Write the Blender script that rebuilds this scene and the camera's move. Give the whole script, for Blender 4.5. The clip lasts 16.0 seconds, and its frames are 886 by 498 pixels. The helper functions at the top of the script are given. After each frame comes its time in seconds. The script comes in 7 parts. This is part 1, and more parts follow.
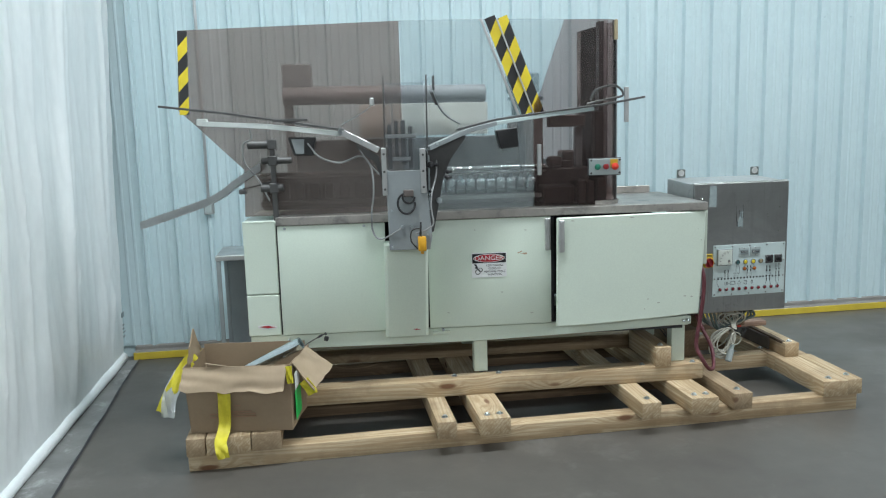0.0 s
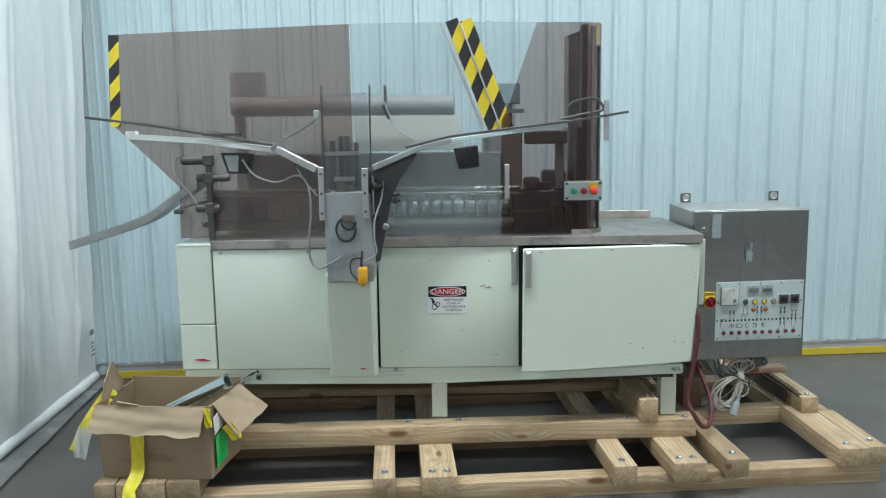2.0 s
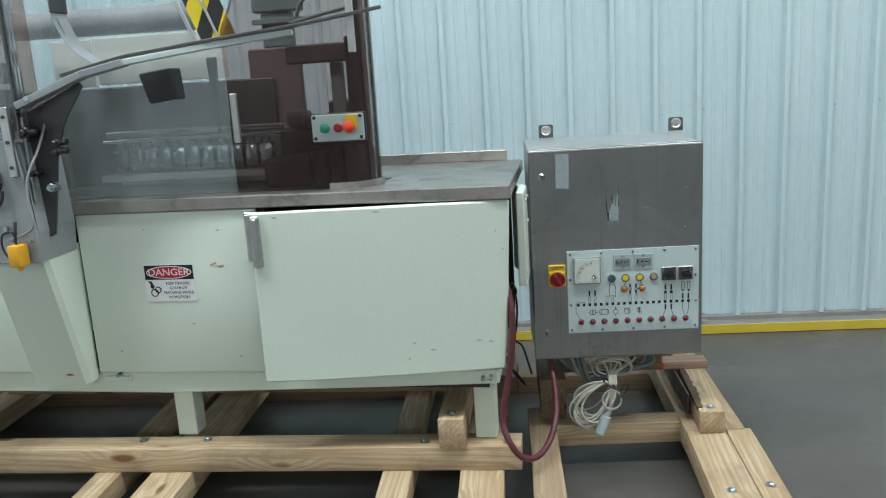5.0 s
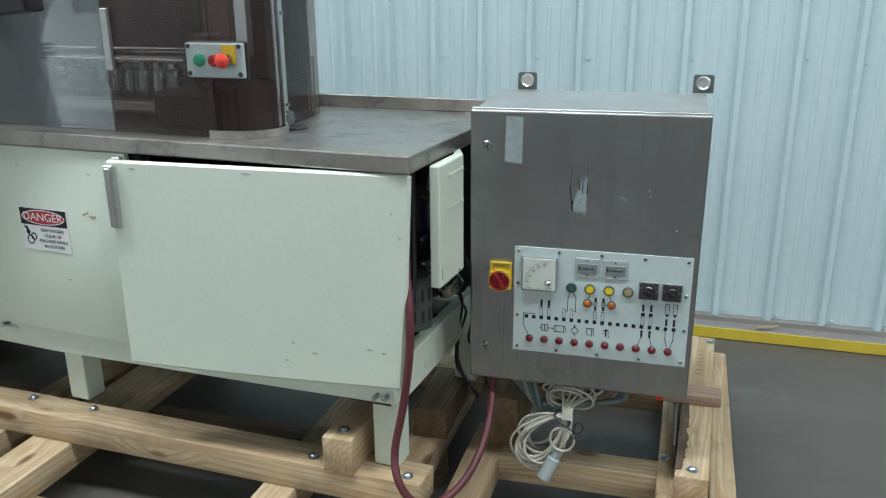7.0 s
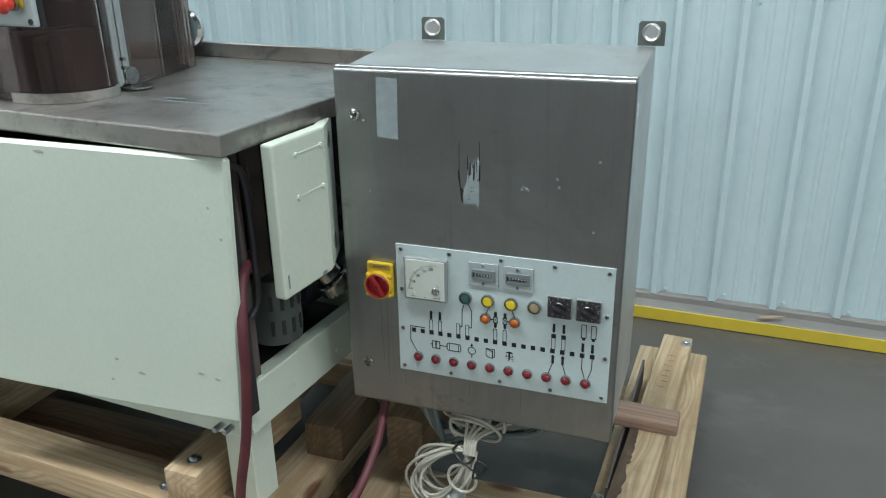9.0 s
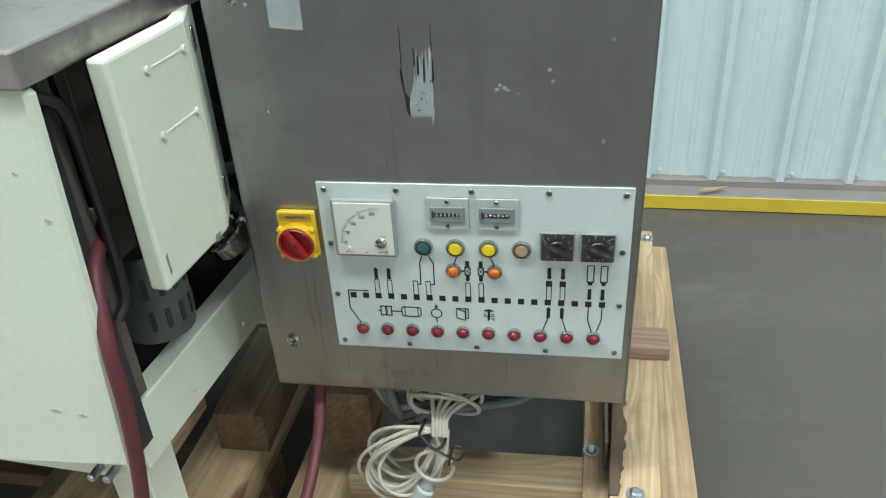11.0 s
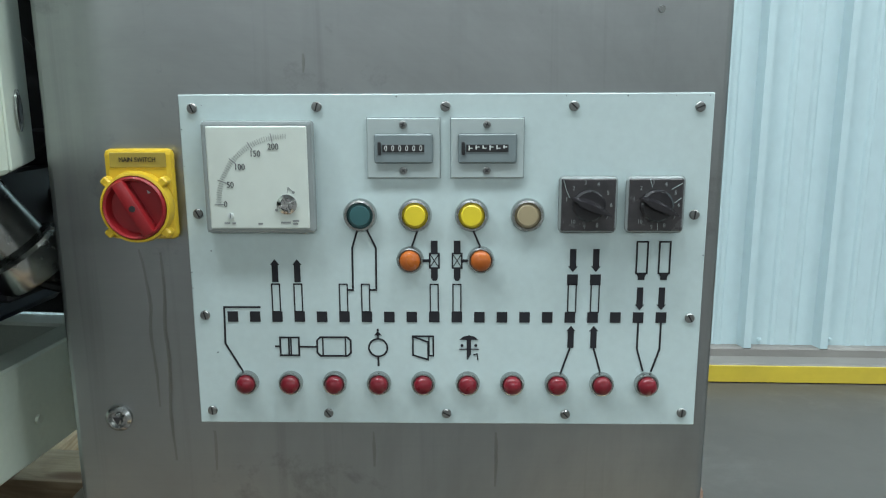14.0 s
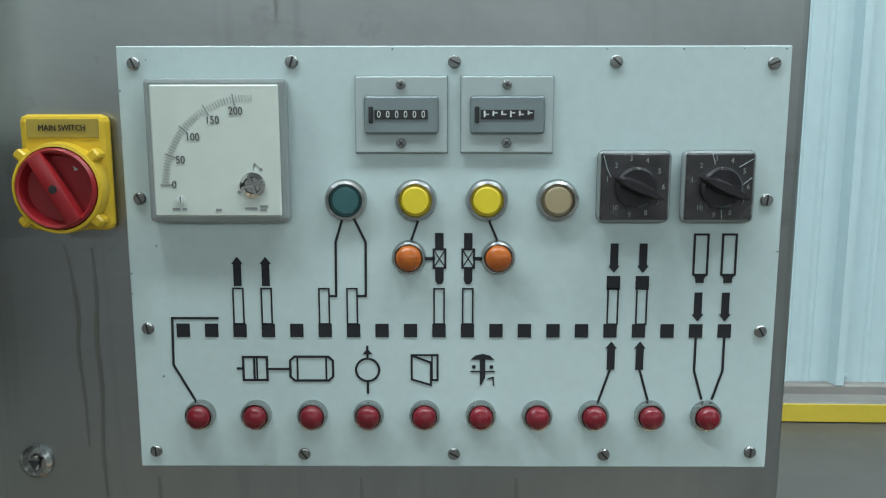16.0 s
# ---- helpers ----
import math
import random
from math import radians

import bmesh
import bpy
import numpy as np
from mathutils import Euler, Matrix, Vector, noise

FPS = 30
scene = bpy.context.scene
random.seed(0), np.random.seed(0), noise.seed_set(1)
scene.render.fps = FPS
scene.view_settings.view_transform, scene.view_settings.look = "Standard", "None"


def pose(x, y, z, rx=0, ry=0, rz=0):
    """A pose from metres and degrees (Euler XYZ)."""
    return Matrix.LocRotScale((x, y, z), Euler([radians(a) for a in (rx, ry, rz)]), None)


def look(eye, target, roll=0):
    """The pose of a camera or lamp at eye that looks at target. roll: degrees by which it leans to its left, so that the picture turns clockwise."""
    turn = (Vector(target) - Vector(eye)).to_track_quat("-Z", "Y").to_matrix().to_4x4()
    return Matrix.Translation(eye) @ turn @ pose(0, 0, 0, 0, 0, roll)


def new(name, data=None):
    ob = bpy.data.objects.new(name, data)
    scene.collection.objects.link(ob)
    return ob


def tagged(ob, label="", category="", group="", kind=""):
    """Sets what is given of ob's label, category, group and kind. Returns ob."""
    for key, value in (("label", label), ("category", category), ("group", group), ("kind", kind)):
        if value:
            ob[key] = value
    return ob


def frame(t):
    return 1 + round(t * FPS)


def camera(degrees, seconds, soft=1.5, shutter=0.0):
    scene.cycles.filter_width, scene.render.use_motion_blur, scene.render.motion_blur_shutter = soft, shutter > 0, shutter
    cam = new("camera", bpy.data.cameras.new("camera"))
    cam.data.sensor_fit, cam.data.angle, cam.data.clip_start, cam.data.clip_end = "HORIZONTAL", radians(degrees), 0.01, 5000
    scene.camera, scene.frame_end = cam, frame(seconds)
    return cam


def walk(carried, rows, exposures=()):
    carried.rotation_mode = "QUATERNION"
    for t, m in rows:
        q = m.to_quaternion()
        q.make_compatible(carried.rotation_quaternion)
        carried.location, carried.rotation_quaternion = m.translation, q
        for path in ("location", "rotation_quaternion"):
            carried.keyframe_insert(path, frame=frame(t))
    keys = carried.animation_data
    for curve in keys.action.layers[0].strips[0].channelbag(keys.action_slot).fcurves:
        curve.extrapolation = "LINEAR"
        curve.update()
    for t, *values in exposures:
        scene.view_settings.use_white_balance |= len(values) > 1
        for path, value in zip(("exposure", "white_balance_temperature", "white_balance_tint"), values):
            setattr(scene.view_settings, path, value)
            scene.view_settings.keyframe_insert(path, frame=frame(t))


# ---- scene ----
cam = camera(58.8, 16.0, 1.15)
PATH = [
    (0, (-0.039, -0.053, 1.584), (0.267, 1.901, 1.286), -1.65),
    (0.5, (0.127, 0.019, 1.583), (0.373, 1.985, 1.307), 0.14),
    (1, (0.296, 0.101, 1.589), (0.504, 2.068, 1.295), -0.03),
    (1.5, (0.405, 0.236, 1.583), (0.557, 2.206, 1.277), -0.36),
    (2, (0.595, 0.354, 1.633), (0.718, 2.33, 1.348), -0.93),
    (2.5, (0.875, 0.475, 1.614), (0.916, 2.456, 1.343), -0.65),
    (3, (1.101, 0.595, 1.61), (1.06, 2.574, 1.319), 0.80),
    (3.5, (1.346, 0.845, 1.545), (1.327, 2.818, 1.221), -0.62),
    (4, (1.567, 1.055, 1.533), (1.586, 3.022, 1.168), -0.84),
    (4.2, (1.673, 1.12, 1.492), (1.665, 3.084, 1.116), -1.27),
    (6.3, (2.43, 1.93, 1.542), (1.955, 3.808, 1.043), -0.69),
    (6.5, (2.497, 1.997, 1.544), (1.987, 3.862, 1.031), 0.77),
    (7, (2.627, 2.18, 1.511), (2.066, 4.002, 0.906), -0.54),
    (7.5, (2.694, 2.4, 1.507), (2.116, 4.204, 0.866), 0.35),
    (8, (2.775, 2.571, 1.496), (2.181, 4.349, 0.798), -0.97),
    (8.5, (2.853, 2.704, 1.502), (2.181, 4.451, 0.795), -0.18),
    (9, (2.878, 2.763, 1.485), (2.2, 4.49, 0.739), -0.97),
    (9.2, (2.895, 2.784, 1.491), (2.205, 4.495, 0.72), -0.90),
    (11.3, (2.575, 3.275, 1.344), (2.29, 4.916, 0.237), -3.09),
    (11.5, (2.568, 3.341, 1.31), (2.309, 4.964, 0.17), -2.67),
    (12, (2.532, 3.454, 1.195), (2.355, 5.128, 0.117), -1.50),
    (12.5, (2.503, 3.486, 1.058), (2.369, 5.304, 0.234), -1.13),
    (13, (2.498, 3.491, 0.945), (2.397, 5.403, 0.365), -0.86),
    (13.5, (2.504, 3.485, 0.902), (2.388, 5.437, 0.482), -0.66),
    (14, (2.481, 3.488, 0.885), (2.383, 5.442, 0.471), -0.25),
    (14.5, (2.468, 3.508, 0.874), (2.378, 5.464, 0.467), -0.47),
    (15, (2.468, 3.542, 0.859), (2.386, 5.5, 0.459), -0.31),
    (15.5, (2.464, 3.584, 0.84), (2.394, 5.549, 0.476), -0.23),
    (16, (2.459, 3.625, 0.822), (2.395, 5.6, 0.511), -0.02),
]
LIGHTER = [(0, -0.05, 6450, 10), (3, -0.1, 6450, 10), (6.3, -0.1, 6500, 10), (9.2, -0.1, 6550, 10), (11.3, 0.37, 6850, 10), (12, 0.43, 6750, 9), (13, 0.38, 6500, 9), (14, 0.22, 6300, 6), (14.5, 0.16, 6250, 5), (16, 0.09, 6250, 4)]
walk(cam, [(t, look(eye, target, roll)) for t, eye, target, roll in PATH], LIGHTER)

# ---------------------------------------------------------------- world and lamps
world = bpy.data.worlds.new("hall_world")
scene.world = world
world.use_nodes = True
world.node_tree.nodes["Background"].inputs["Color"].default_value = (0.55, 0.62, 0.66, 1)
world.node_tree.nodes["Background"].inputs["Strength"].default_value = 0.05
scene.view_settings.exposure = 0.0

CEILING = 5.6
# high lamps in rows: one row over the machine, the others far down the hall
NEAR_SPOTS = [(-0.7, 2.6), (1.6, 3.0), (4.0, 3.0), (6.4, 3.0), (8.6, 4.5)]
FAR_SPOTS = [(-3.0, -9.5), (1.5, -9.5), (6.0, -9.5), (10.5, -9.5), (12.0, -3.5)]
LAMP_SPOTS = [(x, y, 140.0 if x < 0 else 108.0 if x < 3 else 92.0) for x, y in NEAR_SPOTS] + [(x, y, 310.0) for x, y in FAR_SPOTS]
for lx, ly, power in LAMP_SPOTS:
    data = bpy.data.lights.new("ceiling_lamp", "AREA")
    data.shape, data.size, data.size_y = "RECTANGLE", 1.3, 0.5
    data.energy, data.color = power, (0.9, 0.97, 1.0)
    lamp = new("ceiling_lamp", data)
    lamp.matrix_basis = pose(lx, ly, CEILING - 0.22)

# ---------------------------------------------------------------- small tools
def join(bm, piece, m=None, index=0):
    """Adds a small bmesh to a larger one."""
    if m is not None:
        bmesh.ops.transform(piece, matrix=m, verts=piece.verts)
    for f in piece.faces:
        f.material_index = index
    data = bpy.data.meshes.new("piece")
    piece.to_mesh(data)
    bm.from_mesh(data)
    bpy.data.meshes.remove(data)
    piece.free()
    return bm


def box(bm, a, b, bevel=0.0, m=None, index=0, segments=1):
    piece = bmesh.new()
    bmesh.ops.create_cube(piece, size=1)
    for v in piece.verts:
        v.co = Vector([(a[i] + b[i]) / 2 + v.co[i] * (b[i] - a[i]) for i in range(3)])
    if bevel:
        bmesh.ops.bevel(piece, geom=piece.edges[:], offset=bevel, segments=segments, affect="EDGES", profile=0.5)
    return join(bm, piece, m, index)


def lathe(bm, profile, m=None, n=20, index=0):
    """Turns a profile of (radius, height) round z."""
    piece = bmesh.new()
    rings = []
    for r, z in profile:
        if r < 1e-6:
            rings.append([piece.verts.new((0, 0, z))])
        else:
            rings.append([piece.verts.new((r * math.cos(2 * math.pi * k / n), r * math.sin(2 * math.pi * k / n), z)) for k in range(n)])
    for lo, hi in zip(rings, rings[1:]):
        for k in range(n):
            ring = [lo[k % len(lo)], lo[(k + 1) % len(lo)], hi[(k + 1) % len(hi)], hi[k % len(hi)]]
            ring = [v for i, v in enumerate(ring) if v not in ring[:i]]
            if len(ring) > 2:
                piece.faces.new(ring)
    bmesh.ops.recalc_face_normals(piece, faces=piece.faces)
    return join(bm, piece, m, index)


def towards(p, q):
    """A pose at p whose z axis points to q."""
    p, q = Vector(p), Vector(q)
    return Matrix.Translation(p) @ (q - p).to_track_quat("Z", "Y").to_matrix().to_4x4()


def rod(bm, p, q, r, n=14, edge=0.0, index=0):
    d = (Vector(q) - Vector(p)).length
    e = min(edge, r * 0.5, d * 0.4)
    profile = [(0, 0), (r - e, 0), (r, e), (r, d - e), (r - e, d), (0, d)] if e else [(0, 0), (r, 0), (r, d), (0, d)]
    return lathe(bm, profile, towards(p, q), n, index)


def bar(bm, p, q, width, height, bevel=0.002, index=0):
    """A rectangular bar from p to q; height is measured upwards."""
    p, q = Vector(p), Vector(q)
    x = (q - p).normalized()
    y = Vector((0, 0, 1)).cross(x)
    y = y.normalized() if y.length > 1e-4 else Vector((0, 1, 0))
    z = x.cross(y)
    m = Matrix((x, y, z)).transposed().to_4x4()
    m.translation = p
    return box(bm, (0, -width / 2, -height / 2), ((q - p).length, width / 2, height / 2), bevel, m, index)


def bend(points, steps=8):
    """A smooth way through the points."""
    pts = [Vector(p) for p in points]
    pts = [2 * pts[0] - pts[1]] + pts + [2 * pts[-1] - pts[-2]]
    out = []
    for a, b, c, d in zip(pts, pts[1:], pts[2:], pts[3:]):
        for k in range(steps):
            t = k / steps
            out.append(0.5 * ((2 * b) + (c - a) * t + (2 * a - 5 * b + 4 * c - d) * t * t + (3 * b - a - 3 * c + d) * t ** 3))
    return out + [pts[-2]]


def tube(bm, points, r, n=8, index=0):
    piece = bmesh.new()
    side, rings = Vector((0.3, 0.5, 0.8)), []
    for i, p in enumerate(points):
        way = (points[min(i + 1, len(points) - 1)] - points[max(i - 1, 0)]).normalized()
        side = (side - way * side.dot(way)).normalized()
        up = way.cross(side)
        rings.append([piece.verts.new(p + (side * math.cos(2 * math.pi * k / n) + up * math.sin(2 * math.pi * k / n)) * r) for k in range(n)])
    for lo, hi in zip(rings, rings[1:]):
        for k in range(n):
            piece.faces.new((lo[k], lo[(k + 1) % n], hi[(k + 1) % n], hi[k]))
    piece.faces.new(rings[0][::-1]), piece.faces.new(rings[-1])
    return join(bm, piece, None, index)


def slab(bm, outline, y0, y1, m=None, index=0, bevel=0.0):
    """A plate: an outline in x and z, from y0 to y1."""
    piece = bmesh.new()
    front = [piece.verts.new((x, y0, z)) for x, z in outline]
    back = [piece.verts.new((x, y1, z)) for x, z in outline]
    piece.faces.new(front), piece.faces.new(back[::-1])
    n = len(outline)
    for k in range(n):
        piece.faces.new((front[k], back[k], back[(k + 1) % n], front[(k + 1) % n]))
    bmesh.ops.recalc_face_normals(piece, faces=piece.faces)
    if bevel:
        bmesh.ops.bevel(piece, geom=piece.edges[:], offset=bevel, segments=1, affect="EDGES", profile=0.5)
    return join(bm, piece, m, index)


def sheet(bm, grid, thick=0.0, index=0):
    """A skin over rows of points; thick gives it a back."""
    piece = bmesh.new()
    rows = [[piece.verts.new(p) for p in row] for row in grid]
    for lo, hi in zip(rows, rows[1:]):
        for k in range(len(lo) - 1):
            piece.faces.new((lo[k], lo[k + 1], hi[k + 1], hi[k]))
    bmesh.ops.recalc_face_normals(piece, faces=piece.faces)
    if thick:
        bmesh.ops.solidify(piece, geom=piece.faces[:] + piece.edges[:] + piece.verts[:], thickness=thick)
    return join(bm, piece, None, index)


def finish(bm, name, materials, soft=False):
    data = bpy.data.meshes.new(name)
    bm.to_mesh(data)
    bm.free()
    for material in materials if isinstance(materials, (list, tuple)) else [materials]:
        data.materials.append(material)
    if soft:
        data.polygons.foreach_set("use_smooth", [True] * len(data.polygons))
        data.set_sharp_from_angle(angle=radians(35))
    return data


def part(name, bm, material, parent, label="", soft=False, m=None):
    ob = new(name, finish(bm, name, material, soft))
    ob.parent = parent
    if m is not None:
        ob.matrix_basis = m
    return tagged(ob, label)


def pieces(name, bm, material, parent, label="", soft=False):
    """Every loose piece of the bmesh becomes a part of its own."""
    bm.verts.index_update()
    seen, made = set(), []
    for start in bm.verts:
        if start in seen:
            continue
        island, todo = [], [start]
        seen.add(start)
        while todo:
            v = todo.pop()
            island.append(v)
            for e in v.link_edges:
                w = e.other_vert(v)
                if w not in seen:
                    seen.add(w)
                    todo.append(w)
        one = bmesh.new()
        twin = {v: one.verts.new(v.co) for v in island}
        for f in {f for v in island for f in v.link_faces}:
            one.faces.new([twin[v] for v in f.verts])
        made.append(part(name, one, material, parent, label, soft))
    bm.free()
    return made


def again(name, data, parent, m, label=""):
    """One more part that shares a mesh."""
    ob = new(name, data)
    ob.parent, ob.matrix_basis = parent, m
    return tagged(ob, label)


def thing(name, m, label, category, group="", kind=""):
    ob = new(name)
    ob.empty_display_size = 0.1
    ob.matrix_basis = m
    return tagged(ob, label, category, group, kind)


def solid(name, bm, material, label, category, group="", kind="", soft=False, m=None):
    ob = new(name, finish(bm, name, material, soft))
    if m is not None:
        ob.matrix_basis = m
    return tagged(ob, label, category, group, kind)


def lettering(name, words, size, m, material, parent, label="", squeeze=1.0, align="CENTER"):
    curve = bpy.data.curves.new(name, "FONT")
    curve.body, curve.size, curve.align_x, curve.align_y, curve.extrude = words, size, align, "CENTER", 0.0002
    holder = new(name, curve)
    data = bpy.data.meshes.new_from_object(holder.evaluated_get(bpy.context.evaluated_depsgraph_get()))
    bpy.data.objects.remove(holder)
    data.transform(Matrix.Diagonal((squeeze, 1, 1, 1)))
    data.materials.clear()
    data.materials.append(material)
    ob = new(name, data)
    ob.parent, ob.matrix_basis = parent, m
    return tagged(ob, label)


FACE = Matrix.Rotation(radians(90), 4, "X")      # lays a thing made in x and y upright, facing -y

# ---------------------------------------------------------------- materials
def shader(name):
    material = bpy.data.materials.new(name)
    material.use_nodes = True
    tree = material.node_tree
    return material, tree, tree.nodes["Principled BSDF"]


def node(tree, kind, **values):
    made = tree.nodes.new(kind)
    for key, value in values.items():
        made.inputs[key.replace("_", " ")].default_value = value
    return made


def place(tree, scale=(1, 1, 1), vary=True):
    """Object coordinates, scaled, and shifted from object to object."""
    co = tree.nodes.new("ShaderNodeTexCoord")
    mapped = tree.nodes.new("ShaderNodeMapping")
    mapped.inputs["Scale"].default_value = scale
    tree.links.new(co.outputs["Object"], mapped.inputs["Vector"])
    if vary:
        info = tree.nodes.new("ShaderNodeObjectInfo")
        far = tree.nodes.new("ShaderNodeMath")
        far.operation = "MULTIPLY"
        far.inputs[1].default_value = 37.0
        tree.links.new(info.outputs["Random"], far.inputs[0])
        tree.links.new(far.outputs[0], mapped.inputs["Location"])
    return mapped.outputs["Vector"]


def cloud(tree, vector, scale, detail=4.0, rough=0.55, distort=0.0):
    made = node(tree, "ShaderNodeTexNoise", Scale=scale, Detail=detail, Roughness=rough, Distortion=distort)
    tree.links.new(vector, made.inputs["Vector"])
    return made.outputs["Fac"]


def ramp(tree, value, stops):
    made = tree.nodes.new("ShaderNodeValToRGB")
    while len(made.color_ramp.elements) < len(stops):
        made.color_ramp.elements.new(0.5)
    for element, (at, colour) in zip(made.color_ramp.elements, stops):
        element.position, element.color = at, (*colour, 1) if len(colour) == 3 else colour
    tree.links.new(value, made.inputs["Fac"])
    return made.outputs["Color"]


def mix(tree, factor, a, b, how="MIX"):
    made = tree.nodes.new("ShaderNodeMix")
    made.data_type, made.blend_type = "RGBA", how
    for socket, value in ((made.inputs[0], factor), (made.inputs[6], a), (made.inputs[7], b)):
        if hasattr(value, "is_output"):
            tree.links.new(value, socket)
        else:
            socket.default_value = value if isinstance(value, float) else (*value, 1)
    return made.outputs[2]


def relief(tree, bsdf, value, strength, depth=0.002):
    made = node(tree, "ShaderNodeBump", Strength=strength, Distance=depth)
    tree.links.new(value, made.inputs["Height"])
    tree.links.new(made.outputs["Normal"], bsdf.inputs["Normal"])


def grey(v):
    return (v, v, v)


def surface(name, base, other, rough=0.5, spread=0.12, metal=0.0, grain=60.0, blotch=3.0, bump=0.1, depth=0.001, stretch=(1, 1, 1), stain=None, stain_at=0.62, coat=0.0):
    """A surface with fine grain, broad blotches, uneven gloss and, if given, stains."""
    material, tree, bsdf = shader(name)
    vector = place(tree, stretch)
    fine, broad = cloud(tree, vector, grain), cloud(tree, vector, blotch, 5.0, 0.6)
    colour = mix(tree, ramp(tree, broad, [(0.35, grey(0)), (0.68, grey(1))]), base, other)
    colour = mix(tree, 0.25, colour, ramp(tree, fine, [(0.3, grey(0.8)), (0.7, grey(1.0))]), "MULTIPLY")
    if stain:
        spots = cloud(tree, vector, blotch * 2.7, 8.0, 0.7, 0.4)
        colour = mix(tree, ramp(tree, spots, [(stain_at, grey(0)), (stain_at + 0.24, grey(0.85))]), colour, stain)
    tree.links.new(colour, bsdf.inputs["Base Color"])
    tree.links.new(ramp(tree, broad, [(0.25, grey(max(rough - spread, 0.02))), (0.75, grey(min(rough + spread, 1)))]), bsdf.inputs["Roughness"])
    bsdf.inputs["Metallic"].default_value = metal
    bsdf.inputs["Coat Weight"].default_value = coat
    if bump:
        relief(tree, bsdf, fine, bump, depth)
    return material


def see_through(name, tint, rough=0.05, haze=0.0, haze_colour=(0.6, 0.62, 0.62), ior=1.49):
    """A thin plastic sheet: tinted, glossy, and a little hazy."""
    material, tree, bsdf = shader(name)
    tree.nodes.remove(bsdf)
    out = tree.nodes["Material Output"]
    clear = node(tree, "ShaderNodeBsdfTransparent", Color=(*tint, 1))
    shine = node(tree, "ShaderNodeBsdfGlossy", Color=(1, 1, 1, 1), Roughness=rough)
    veil = node(tree, "ShaderNodeBsdfDiffuse", Color=(*haze_colour, 1))
    fresnel = node(tree, "ShaderNodeFresnel", IOR=ior)
    first, second = tree.nodes.new("ShaderNodeMixShader"), tree.nodes.new("ShaderNodeMixShader")
    smear = cloud(tree, place(tree, (1, 1, 1.4)), 1.6, 3.0, 0.5)
    amount = ramp(tree, smear, [(0.3, grey(haze * 0.85)), (0.7, grey(haze * 1.15))])
    tree.links.new(amount, first.inputs[0])
    tree.links.new(clear.outputs[0], first.inputs[1])
    tree.links.new(veil.outputs[0], first.inputs[2])
    tree.links.new(fresnel.outputs[0], second.inputs[0])
    tree.links.new(first.outputs[0], second.inputs[1])
    tree.links.new(shine.outputs[0], second.inputs[2])
    tree.links.new(second.outputs[0], out.inputs["Surface"])
    return material


def pine(name, light, dark, knot):
    """Sawn timber that runs along x: rings that flow round the knots, fibre, grime."""
    material, tree, bsdf = shader(name)
    vector = place(tree, (1, 1, 1))
    longways = place(tree, (0.5, 14, 14))
    cells = node(tree, "ShaderNodeTexVoronoi", Scale=1.0, Randomness=1.0)
    tree.links.new(place(tree, (2.3, 7.0, 7.0)), cells.inputs["Vector"])
    swell = ramp(tree, cells.outputs["Distance"], [(0.0, grey(1)), (0.16, grey(0.55)), (0.42, grey(0))])
    flow = tree.nodes.new("ShaderNodeVectorMath")
    flow.operation = "MULTIPLY_ADD"
    flow.inputs[1].default_value = (0.0, 0.55, 0.55)
    tree.links.new(swell, flow.inputs[0])
    tree.links.new(longways, flow.inputs[2])
    rings = cloud(tree, flow.outputs[0], 2.2, 3.0, 0.5, 1.1)
    wave = node(tree, "ShaderNodeTexWave", Scale=2.1, Distortion=4.0, Detail=2.5, Detail_Scale=1.1)
    wave.bands_direction = "DIAGONAL"
    tree.links.new(flow.outputs[0], wave.inputs["Vector"])
    colour = mix(tree, ramp(tree, rings, [(0.36, grey(0)), (0.66, grey(1))]), light, dark)
    colour = mix(tree, ramp(tree, wave.outputs["Fac"], [(0.5, grey(0)), (0.95, grey(0.68))]), colour, dark)
    fibre = cloud(tree, place(tree, (4, 90, 90)), 3.0, 3.0)
    colour = mix(tree, 0.5, colour, ramp(tree, fibre, [(0.3, grey(0.64)), (0.7, grey(1))]), "MULTIPLY")
    colour = mix(tree, ramp(tree, cells.outputs["Distance"], [(0.07, grey(0.96)), (0.1, grey(0.6)), (0.13, grey(0))]), colour, knot)
    grime = cloud(tree, vector, 3.1, 7.0, 0.7)
    colour = mix(tree, ramp(tree, grime, [(0.5, grey(0)), (0.78, grey(0.7))]), colour, (0.15, 0.1, 0.06))
    tree.links.new(colour, bsdf.inputs["Base Color"])
    bsdf.inputs["Roughness"].default_value = 0.72
    relief(tree, bsdf, fibre, 0.35, 0.0015)
    return material


